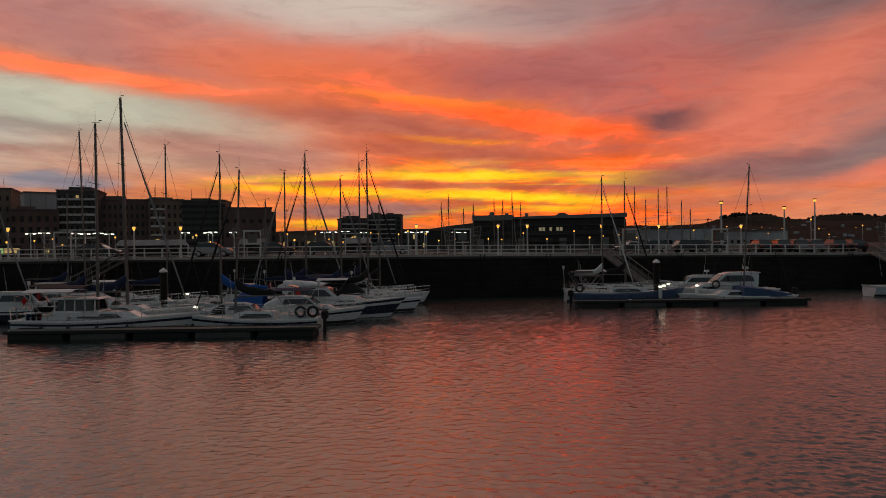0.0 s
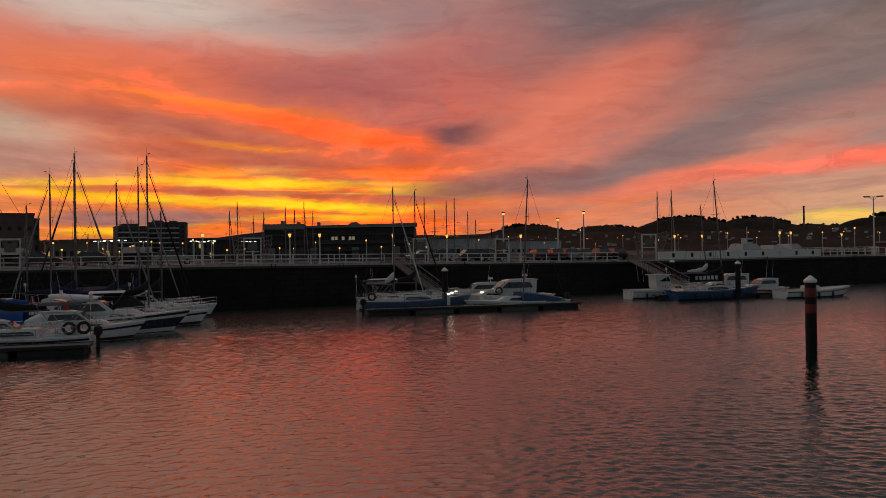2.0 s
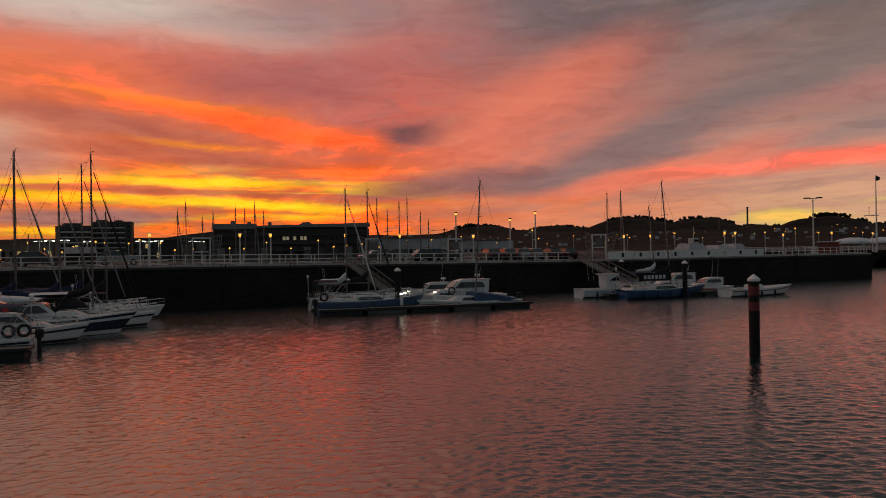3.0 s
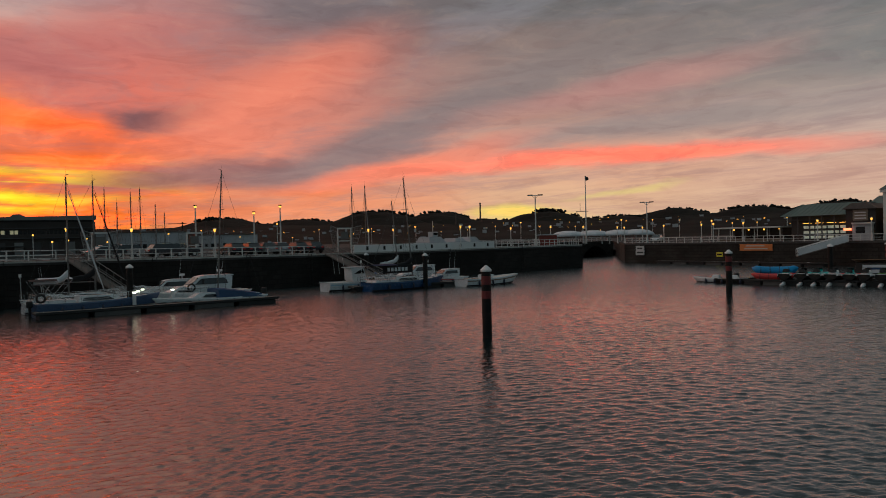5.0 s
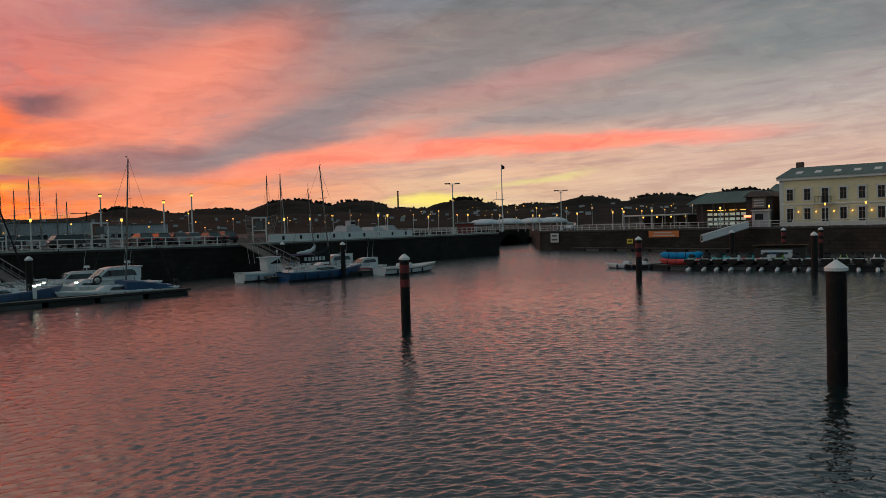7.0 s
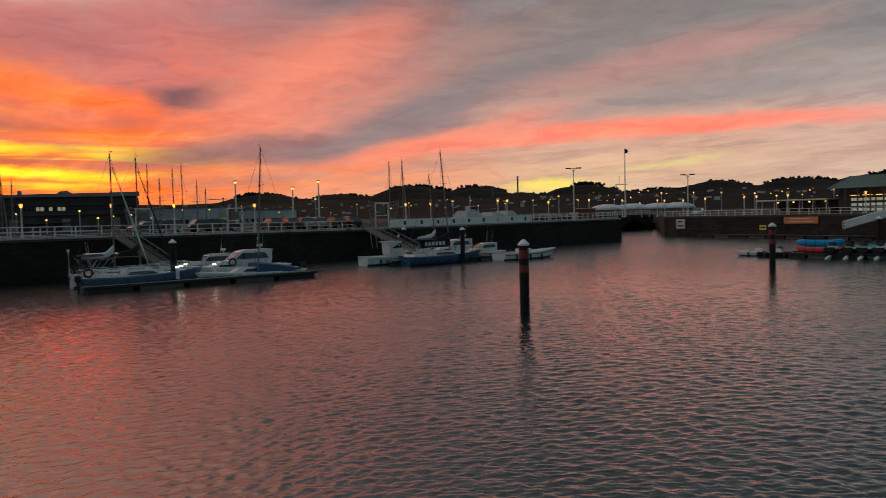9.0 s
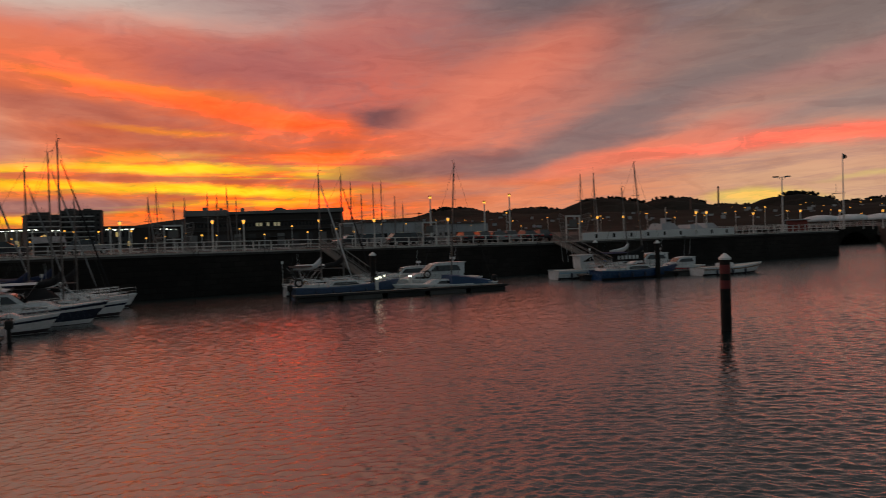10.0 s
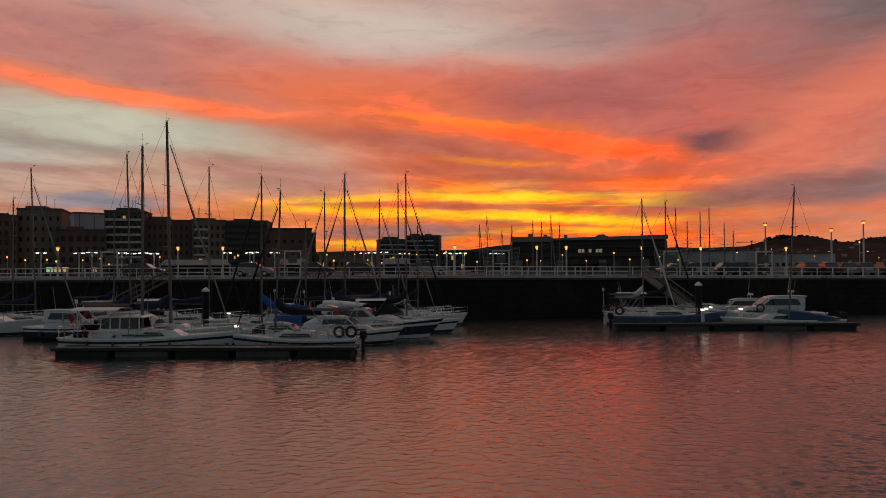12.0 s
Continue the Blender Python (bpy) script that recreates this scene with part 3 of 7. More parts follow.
def taper_box(bm, x0, x1, w0, w1, z0, z1, front=0.0, aft=0.0, side=0.12):
    """A cabin block: sloping front and back, sides leaning in."""
    lo = [(x0, -w0, z0), (x1, -w1, z0), (x1, w1, z0), (x0, w0, z0)]
    hi = [(x0 + aft, -w0 + side, z1), (x1 - front, -w1 + side, z1), (x1 - front, w1 - side, z1), (x0 + aft, w0 - side, z1)]
    r = len(bm.edges)
    loft(bm, [lo, hi])
    bmesh.ops.bevel(bm, geom=list(bm.edges)[r:], offset=0.05, segments=2, affect="EDGES")


def side_window(th, name, label, xa, xb, za, zb, w_lo, w_hi, slant=0.1):
    """A dark pane on each side, standing a little proud."""
    for sg in (1, -1):
        bm = bmesh.new()
        loft(bm, [[(xa, sg * w_lo, za), (xb, sg * w_lo, za), (xb - slant, sg * w_hi, zb), (xa + slant * 0.3, sg * w_hi, zb)],
                  [(xa, sg * (w_lo - 0.03), za), (xb, sg * (w_lo - 0.03), za), (xb - slant, sg * (w_hi - 0.03), zb), (xa + slant * 0.3, sg * (w_hi - 0.03), zb)]])
        part(name, bm, GLASS, th, label)


def add_rails(th, L, B, F, bow, rake, start=0.1, height=0.55):
    prev = {}
    for i in range(8):
        s = start + (1 - start) * i / 7
        x = L * (s - 0.5) + rake * sheer(s, F) / F * s ** 3 * 0.95
        z, b = sheer(s, F), half_beam(s, B, bow) * 0.9
        for sg in (1, -1):
            bm = bmesh.new()
            rod(bm, (x, sg * b, z), (x, sg * b, z + height), 0.018, n=5)
            part("stanchion", bm, CHROME, th)
            if sg in prev:
                bm = bmesh.new()
                for f in (1.0, 0.5):
                    a = prev[sg]
                    rod(bm, (a[0], a[1], a[2] + height * f), (x, sg * b, z + height * f), 0.013 if f == 1.0 else 0.007, n=4)
                part("guard_rail", bm, CHROME, th)
            prev[sg] = (x, sg * b, z)


def add_fenders(th, L, B, F, count=3):
    for i in range(count):
        s = 0.2 + 0.5 * i / max(1, count - 1)
        for sg in (1, -1):
            bm = bmesh.new()
            ball(bm, (L * (s - 0.5), sg * (half_beam(s, B, 2.2) + 0.12), F * 0.45), 0.12, 8, (1, 1, 2.4))
            rod(bm, (L * (s - 0.5), sg * (half_beam(s, B, 2.2) + 0.08), F * 0.6), (L * (s - 0.5), sg * half_beam(s, B, 2.2), sheer(s, F)), 0.012, n=4)
            part("fender", bm, FENDER, th, smooth=True)


def add_mast(th, x, foot, top, lean, L, F, cover, boom_len, furl, thick=0.075, stays=True, boom_dir=-1):
    """Mast with spreaders and masthead gear, boom with a furled sail, and rigging."""
    head = (x + lean, 0, top)
    bm = bmesh.new()
    rod(bm, (x, 0, foot), head, thick, thick * 0.72, n=10)
    part("mast", bm, ALLOY, th, "dull alloy mast")
    at_ = lambda f: Vector((x + lean * f, 0, foot + (top - foot) * f))
    for f in ((0.52,) if top < 11 else (0.38, 0.68)):
        p = at_(f)
        bm = bmesh.new()
        rod(bm, p, p + Vector((-0.1, 0.8, 0.06)), 0.028, 0.018, n=5)
        rod(bm, p, p + Vector((-0.1, -0.8, 0.06)), 0.028, 0.018, n=5)
        part("spreader", bm, ALLOY, th)
    bm = bmesh.new()
    rod(bm, head, (head[0], 0, top + 0.35 + 0.5 * abs(math.sin(top * 3.3))), 0.010, 0.006, n=4)
    arm = 0.12 + 0.16 * (math.sin(top * 9.7 + L * 5.1) > 0)
    rod(bm, (head[0] - arm * 0.7, 0, top + 0.06), (head[0] + arm, 0, top + 0.06), 0.012, n=4)
    rod(bm, (head[0] + arm, 0, top + 0.06), (head[0] + arm, 0, top + 0.18), 0.010, n=4)
    box(bm, head[0] + arm - 0.07, head[0] + arm + 0.12, -0.01, 0.01, top + 0.16, top + 0.20)
    part("masthead_vane", bm, WIRE, th)
    if boom_len:
        z = foot + 1.0
        bm = bmesh.new()
        rod(bm, (x, 0, z), (x + boom_dir * boom_len, 0, z + 0.08), 0.05, n=8)
        part("boom", bm, ALLOY, th)
        bm = bmesh.new()
        rings = []
        for i in range(9):
            f = i / 8
            r = 0.26 * (1 - 0.62 * f) * (1 + 0.12 * math.sin(i * 2.3))
            c = Vector((x + boom_dir * (0.05 + (boom_len - 0.2) * f), 0, z + 0.12 + r * 0.8 + (0.55 * (1 - f) ** 6)))
            rings.append([(c.x, c.y + r * 0.6 * math.cos(k * math.pi / 4), c.z + r * 1.25 * math.sin(k * math.pi / 4)) for k in range(8)])
        loft(bm, rings)
        part("sail_cover", bm, cover, th, "sail furled on the boom under canvas", smooth=True)
    if stays:
        bow_tip = (min(L * 0.5 + 0.3, x + 0.29 * (top - foot)), 0, sheer(1.0, F) + 0.1)
        wires = [("forestay", at_(0.97), bow_tip, 0.012), ("backstay", head, (-L * 0.5, 0, F), 0.010)]
        for sg in (1, -1):
            for f in (0.98, 0.6):
                wires.append(("shroud", at_(f), (x - 0.2, sg * half_beam(0.5, L * 0.32, 2.2) * 0.95, F), 0.009))
        for wire, p0, p1, r in wires:
            bm = bmesh.new()
            rod(bm, p0, p1, r, n=4)
            part(wire, bm, WIRE, th)
        if furl:
            a, b = Vector(bow_tip), at_(0.93)
            bm = bmesh.new()
            rings = []
            q = (b - a).to_track_quat("Z", "Y")
            for i in range(10):
                f = i / 9
                r = 0.03 + 0.045 * math.sin(min(1, f * 1.25) * math.pi * 0.9 + 0.15)
                rings.append([tuple(a + (b - a) * (0.05 + 0.9 * f) + q @ Vector((r * math.cos(k * math.pi / 3), r * math.sin(k * math.pi / 3), 0))) for k in range(6)])
            loft(bm, rings)
            part("furled_jib", bm, CANVAS_BLACK if cover is CANVAS_BLUE else CANVAS_GREY if cover is CANVAS_NAVY else cover, th, "jib rolled round the forestay")


def torus(bm, c, R, r, axis="Y", n=18, k=8):
    rings = []
    for i in range(n + 1):
        a = 2 * math.pi * i / n
        ring = []
        for j in range(k):
            b = 2 * math.pi * j / k
            p = ((R + r * math.cos(b)) * math.cos(a), r * math.sin(b), (R + r * math.cos(b)) * math.sin(a))
            ring.append((c[0] + p[0], c[1] + p[1], c[2] + p[2]) if axis == "Y" else (c[0] + p[1], c[1] + p[0], c[2] + p[2]))
        rings.append(ring)
    loft(bm, rings, caps=False)


def add_outboard(th, x, z, y=0.0):
    bm = bmesh.new()
    box(bm, x - 0.45, x - 0.02, y - 0.17, y + 0.17, z + 0.25, z + 0.75, 0.07)
    box(bm, x - 0.32, x - 0.12, y - 0.08, y + 0.08, z - 0.5, z + 0.28, 0.03)
    box(bm, x - 0.52, x - 0.08, y - 0.03, y + 0.03, z - 0.62, z - 0.48, 0.01)
    part("outboard_motor", bm, RUBBER, th, "black outboard motor on the transom")


def add_clutter(th, L, B, z, seed):
    """Hatches, winches, ventilators, coiled rope and a stern ladder."""
    r = random.Random(seed)
    for i in range(2):
        bm = bmesh.new()
        xa = L * (0.02 + 0.13 * i)
        box(bm, xa - 0.22, xa + 0.22, -0.22, 0.22, z + 0.44, z + 0.52, 0.02)
        part("hatch", bm, GLASS if i else TEAK, th)
    for sg in (1, -1):
        bm = bmesh.new()
        rod(bm, (-0.26 * L, sg * B * 0.33, z + 0.26), (-0.26 * L, sg * B * 0.33, z + 0.42), 0.07, 0.055, n=8)
        part("winch", bm, CHROME, th)
    bm = bmesh.new()
    for sg in (1, -1):
        rod(bm, (-L * 0.5 + 0.05, sg * B * 0.36, z), (-L * 0.5 - 0.02, sg * B * 0.36, z + 0.75), 0.022, n=5)
    rod(bm, (-L * 0.5 - 0.02, -B * 0.36, z + 0.75), (-L * 0.5 - 0.02, B * 0.36, z + 0.75), 0.022, n=5)
    rod(bm, (-L * 0.5 + 0.02, -B * 0.36, z + 0.4), (-L * 0.5 + 0.02, B * 0.36, z + 0.4), 0.016, n=5)
    part("pushpit", bm, CHROME, th)
    bm = bmesh.new()
    torus(bm, (-0.36 * L, r.choice([-1, 1]) * B * 0.2, z + 0.36), 0.16, 0.05, "Y", 12, 5)
    part("rope_coil", bm, r.choice([CANVAS_WHITE, CANVAS_BLUE, TEAK]), th)
    if r.random() < 0.6:
        bm = bmesh.new()
        rod(bm, (-L * 0.49, B * 0.3, z + 0.2), (-L * 0.5, B * 0.3, z + 2.1), 0.018, n=5)
        rod(bm, (-L * 0.5, B * 0.3, z + 2.1), (-L * 0.5, B * 0.3, z + 2.35), 0.10, n=8)
        part("aerial_pole", bm, WHITE, th)
    if r.random() < 0.5:
        bm = bmesh.new()
        loft(bm, [[(-0.44 * L + 0.3 * L * f, B * 0.34 * c, z + 1.75 + 0.14 * (1 - c * c)) for c in (-1, -0.5, 0, 0.5, 1)] for f in (0.0, 0.5, 1.0)], close=False, caps=False)
        part("bimini", bm, r.choice([CANVAS_NAVY, CANVAS_WHITE, CANVAS_BLACK]), th, "canvas sunshade over the cockpit")
        for fx in (0.0, 1.0):
            for sg in (1, -1):
                bm = bmesh.new()
                rod(bm, (-0.29 * L, sg * B * 0.36, z + 0.2), (-0.44 * L + 0.3 * L * fx, sg * B * 0.34, z + 1.75), 0.016, n=5)
                part("bimini_strut", bm, CHROME, th)


def sailboat(x, y, heading, L, mast_top, label, mast_s=0.58, lean=0.0, hull=None, stripe=None, cover=None, furl=True, boom=True, wheelhouse=False, F=0.85, hood=None, name="sailing_boat", buoys=0, outboard=False, rails=True, thick=0.075, stays=True):
    hull, cover = hull or GEL, cover or CANVAS_NAVY
    B = 0.9 + L * 0.22
    th = base(name, pose(x, y, 0, 0, 0, heading), label, "sailing boat", "boats in the marina")
    th["length_m"] = L
    add_hull(th, L, B, F, hull, 2.0, 0.07 * L, stripe, ANTIFOUL)
    zc = F * 0.95
    bm = bmesh.new()
    taper_box(bm, -0.16 * L, 0.27 * L, B * 0.30, B * 0.20, zc, zc + 0.48, 0.9, 0.15, 0.10)
    part("coachroof", bm, GEL, th, "white coachroof")
    side_window(th, "cabin_window", "long dark cabin window", -0.12 * L, 0.15 * L, zc + 0.14, zc + 0.36, B * 0.292, B * 0.255, 0.35)
    bm = bmesh.new()
    taper_box(bm, -0.44 * L, -0.17 * L, B * 0.36, B * 0.33, zc, zc + 0.28, 0.05, 0.1, 0.04)
    part("cockpit_coaming", bm, GEL, th)
    if wheelhouse:
        bm = bmesh.new()
        taper_box(bm, -0.26 * L, 0.02 * L, B * 0.31, B * 0.28, zc + 0.2, zc + 0.6, 0.1, 0.0, 0.03)
        part("wheelhouse_base", bm, GEL, th)
        for k in range(5):
            xs = -0.25 * L + k * 0.06 * L
            for sg in (1, -1):
                bm = bmesh.new()
                rod(bm, (xs, sg * B * 0.28, zc + 0.57), (xs - 0.02, sg * B * 0.255, zc + 1.28), 0.045, n=5)
                part("window_post", bm, GEL, th)
        side_window(th, "wheelhouse_window", "dark wheelhouse window", -0.24 * L, -0.01 * L, zc + 0.6, zc + 1.26, B * 0.275, B * 0.25, 0.15)
        bm = bmesh.new()
        taper_box(bm, -0.29 * L, 0.02 * L, B * 0.33, B * 0.30, zc + 1.26, zc + 1.38, 0.2, 0.05, 0.08)
        part("wheelhouse_roof", bm, GEL, th)
    elif hood is not None:
        bm = bmesh.new()
        rings = []
        for i in range(6):
            f = i / 5
            hgt = 0.35 + 0.95 * math.sin(min(1.0, f * 1.1 + 0.15) * math.pi * 0.62)
            rings.append([(0.02 * L - f * 0.26 * L, B * 0.32 * math.cos(k * math.pi / 6), zc + 0.2 + hgt * math.sin(k * math.pi / 6)) for k in range(7)])
        loft(bm, rings, close=False, caps=False)
        part("spray_hood", bm, hood, th, "canvas spray hood over the cockpit", smooth=True)
    if mast_top:
        add_mast(th, L * (mast_s - 0.5), zc + 0.4, mast_top, lean, L, F, cover, 0.40 * L if boom else 0, furl, thick, stays)
    if rails:
        add_rails(th, L, B, F, 2.0, 0.07 * L)
    add_fenders(th, L, B, F, 4)
    for k in range(buoys):
        bm = bmesh.new()
        torus(bm, (-L * 0.5 + 0.35 + 0.75 * k, (B if abs(heading) > 90 else -B) * 0.37, F + 0.45), 0.29, 0.085)
        part("life_ring", bm, RUBBER if k % 2 == 0 else HULL_NAVY, th, "dark lifebuoy hung on the stern rail", smooth=True)
    if outboard:
        add_outboard(th, -L * 0.5, 0.5)
    if rails:
        add_clutter(th, L, B, zc, int(abs(x) * 7 + y))
    return th


def motorboat(x, y, heading, L, label, hull=None, stripe=None, low=None, style="cruiser", canvas=None, F=None, ring=False, radar=True, aerials=1, name="motor_cruiser", outboard=False):
    hull = hull or GEL
    B, F = 0.8 + L * 0.25, F or 0.42 + L * 0.07
    th = base(name, pose(x, y, 0, 0, 0, heading), label, "motor boat", "boats in the marina")
    add_hull(th, L, B, F, hull, 2.6, 0.10 * L, stripe, low or ANTIFOUL)
    zc = F * 0.97
    k = L / 9.0 * (0.74 if style == "fly" else 0.9)
    if style == "open":
        for s in (-0.3, -0.05, 0.2):
            bm = bmesh.new()
            box(bm, s * L - 0.15, s * L + 0.15, -B * 0.4, B * 0.4, zc + 0.02, zc + 0.07, 0.015)
            part("thwart", bm, TEAK, th)
        bm = bmesh.new()
        taper_box(bm, -0.12 * L, 0.10 * L, B * 0.22, B * 0.2, zc, zc + 0.4, 0.15, 0.05, 0.05)
        part("engine_box", bm, GEL, th)
    elif style == "fisher":
        bm = bmesh.new()
        taper_box(bm, -0.08 * L, 0.40 * L, B * 0.33, B * 0.2, zc, zc + 0.42, 0.4, 0.0, 0.08)
        part("foredeck_cabin", bm, GEL, th)
        bm = bmesh.new()
        taper_box(bm, -0.10 * L, 0.16 * L, B * 0.31, B * 0.29, zc + 0.2, zc + 1.5, 0.35, -0.05, 0.06)
        part("wheelhouse", bm, GEL, th)
        side_window(th, "side_window", "dark side window", -0.07 * L, 0.12 * L, zc + 0.85, zc + 1.36, B * 0.295, B * 0.272, 0.18)
        bm = bmesh.new()
        xa, xb = 0.16 * L - 0.16, 0.16 * L - 0.30
        loft(bm, [[(xa + 0.04, -B * 0.25, zc + 0.85), (xa + 0.04, B * 0.25, zc + 0.85), (xb + 0.04, B * 0.23, zc + 1.38), (xb + 0.04, -B * 0.23, zc + 1.38)],
                  [(xa, -B * 0.25, zc + 0.85), (xa, B * 0.25, zc + 0.85), (xb, B * 0.23, zc + 1.38), (xb, -B * 0.23, zc + 1.38)]])
        part("windscreen", bm, GLASS, th)
        bm = bmesh.new()
        taper_box(bm, -0.16 * L, 0.14 * L, B * 0.32, B * 0.30, zc + 1.48, zc + 1.58, 0.1, 0.0, 0.05)
        part("roof", bm, GEL, th)
        side_window(th, "porthole", "", 0.20 * L, 0.32 * L, zc + 0.12, zc + 0.30, B * 0.262, B * 0.235, 0.1)
    else:
        fly = style == "fly"
        bm = bmesh.new()
        taper_box(bm, -0.30 * L, 0.36 * L, B * 0.38, B * 0.24, zc, zc + 0.55 * k + 0.1, 1.5 * k, 0.1, 0.1)
        part("foredeck_cabin", bm, GEL, th, "white moulded cabin trunk")
        z1 = zc + (0.32 if fly else 0.45) * k
        bm = bmesh.new()
        taper_box(bm, -0.30 * L, 0.15 * L, B * 0.36, B * 0.31, z1, z1 + 1.15 * k, 1.35 * k, -0.1, 0.16)
        part("saloon", bm, GEL, th, "white saloon with raked windscreen")
        side_window(th, "saloon_window", "dark saloon side window", -0.26 * L, 0.08 * L, z1 + 0.38 * k, z1 + 0.95 * k, B * 0.345, B * 0.305, 0.7 * k)
        bm = bmesh.new()
        fx, w = 0.15 * L, B * 0.27
        a0, a1 = 0.30, 0.90
        p0, p1 = (fx - 1.35 * k * a0 + 0.05, z1 + 1.15 * k * a0 + 0.03), (fx - 1.35 * k * a1 + 0.05, z1 + 1.15 * k * a1 + 0.03)
        for ya, yb in ((-0.95, -0.06), (0.06, 0.95)):
            loft(bm, [[(p0[0], w * ya, p0[1]), (p0[0], w * yb, p0[1]), (p1[0], w * yb * 0.9, p1[1]), (p1[0], w * ya * 0.9, p1[1])],
                      [(p0[0] - 0.03, w * ya, p0[1] - 0.03), (p0[0] - 0.03, w * yb, p0[1] - 0.03), (p1[0] - 0.03, w * yb * 0.9, p1[1] - 0.03), (p1[0] - 0.03, w * ya * 0.9, p1[1] - 0.03)]])
        part("windscreen", bm, GLASS, th, "raked dark windscreen")
        side_window(th, "porthole", "", 0.10 * L, 0.27 * L, zc + 0.14 * k, zc + 0.34 * k, B * 0.325, B * 0.30, 0.3)
        zr = z1 + 1.15 * k
        if fly:
            bm = bmesh.new()
            taper_box(bm, -0.33 * L, -0.02 * L, B * 0.33, B * 0.26, zr, zr + 0.32 * k, 0.7 * k, 0.0, 0.06)
            part("flybridge", bm, GEL, th)
            bm = bmesh.new()
            rings = []
            for i in range(7):
                f = i / 6
                hz = zr + 0.25 * k + 0.42 * k * math.sin(min(1.0, 0.12 + f * 0.9) * math.pi * 0.5) * (1 if f < 0.95 else 0.97)
                rings.append([(0.02 * L - f * 0.31 * L, B * 0.30 * c_, zr + 0.2 * k + (hz - zr - 0.2 * k) * s_) for c_, s_ in ((1, 0), (0.97, 0.6), (0.75, 0.95), (0, 1.05), (-0.75, 0.95), (-0.97, 0.6), (-1, 0))])
            loft(bm, rings, close=False, caps=False)
            part("fly_cover", bm, canvas or CANVAS_WHITE, th, "pale canvas cover over the flybridge", smooth=True)
        else:
            bm = bmesh.new()
            taper_box(bm, -0.33 * L, -0.0 * L, B * 0.31, B * 0.26, zr, zr + 0.09, 0.4, 0.0, 0.03)
            part("roof", bm, GEL, th)
        if canvas is not None and not fly:
            bm = bmesh.new()
            rings = []
            for i in range(6):
                f = i / 5
                hh = (1.25 - 0.55 * f ** 2) * k
                rings.append([(-0.29 * L - f * 0.17 * L, B * 0.37 * c_, zc + 0.15 + hh * s_) for c_, s_ in ((1, 0), (0.97, 0.7), (0.75, 0.98), (0, 1.06), (-0.75, 0.98), (-0.97, 0.7), (-1, 0))])
            loft(bm, rings, close=False)
            part("cockpit_cover", bm, canvas, th, "canvas cockpit enclosure", smooth=True)
        if radar:
            bm = bmesh.new()
            rod(bm, (-0.22 * L, 0, zr), (-0.22 * L, 0, zr + 0.35), 0.04, n=6)
            rod(bm, (-0.22 * L, 0, zr + 0.35), (-0.22 * L, 0, zr + 0.55), 0.26, 0.22, n=14)
            part("radar_dome", bm, GEL, th, "white radar dome")
    for i in range(aerials):
        bm = bmesh.new()
        rod(bm, (-0.2 * L, (i - 0.5) * B * 0.4, zc + 1.2 * k), (-0.24 * L, (i - 0.5) * B * 0.4, zc + 1.2 * k + 2.2), 0.016, 0.006, n=5)
        part("aerial", bm, WHITE, th)
    if style != "open":
        add_rails(th, L, B, F, 2.6, 0.10 * L, 0.45, 0.5)
    add_fenders(th, L, B, F, 3)
    if ring:
        bm = bmesh.new()
        torus(bm, (0.12 * L, (B if abs(heading) > 90 else -B) * 0.37, zc + 0.5), 0.30, 0.08)
        part("life_ring", bm, RUBBER, th, "dark lifebuoy on the cabin side", smooth=True)
    if outboard:
        add_outboard(th, -L * 0.5, F * 0.6)
    return th


# ---- pontoons ----
def pontoon(a, b, width, label="grey planked floating pontoon on dark floats", cleats=True):
    a, b = Vector((*a, 0)), Vector((*b, 0))
    d = b - a
    th = base("pontoon", pose(a.x, a.y, 0, 0, 0, math.degrees(math.atan2(d.y, d.x))), label, "pontoon", "floating pontoons")
    L = d.length
    bm = bmesh.new()
    box(bm, 0, L, -width / 2, width / 2, 0.34, 0.46, 0.02)
    part("frame", bm, FLOAT, th)
    n = max(2, int(L / 3.2))
    for i in range(n):
        bm = bmesh.new()
        box(bm, (i + 0.06) * L / n, (i + 0.94) * L / n, -width / 2 + 0.08, width / 2 - 0.08, -0.35, 0.34, 0.04)
        part("float", bm, CONCRETE if i % 2 else FLOAT, th)
    bm = bmesh.new()
    box(bm, 0.02, L - 0.02, -width / 2 + 0.05, width / 2 - 0.05, 0.46, 0.50)
    part("decking", bm, PLANK, th)
    bm = bmesh.new()
    for sg in (1, -1):
        box(bm, 0, L, sg * width / 2 - 0.03, sg * width / 2 + 0.03, 0.36, 0.54, 0.01)
    part("edge_board", bm, FLOAT, th)
    if cleats:
        for i in range(int(L / 4) + 1):
            bm = bmesh.new()
            xx = 0.4 + i * 4.0
            if xx < L:
                rod(bm, (xx - 0.14, -width / 2 + 0.14, 0.58), (xx + 0.14, -width / 2 + 0.14, 0.58), 0.022, n=5)
                rod(bm, (xx, -width / 2 + 0.14, 0.5), (xx, -width / 2 + 0.14, 0.58), 0.03, n=5)
                part("cleat", bm, CHROME, th)
            else:
                bm.free()


def service_post(x, y, z=0.5):
    th = base("service_pedestal", pose(x, y, z), "white pontoon service pedestal with a lit lamp on top", "pedestal", "service pedestals")
    bm = bmesh.new()
    box(bm, -0.13, 0.13, -0.11, 0.11, 0, 0.95, 0.03)
    part("body", bm, WHITE, th)
    bm = bmesh.new()
    box(bm, -0.12, 0.12, -0.10, 0.10, 0.95, 1.08, 0.02)
    part("lamp", bm, LAMP_WARM, th, "lit warm white lamp")
    bm = bmesh.new()
    box(bm, -0.15, 0.15, -0.13, 0.13, 1.08, 1.13, 0.02)
    part("lid", bm, WHITE, th)


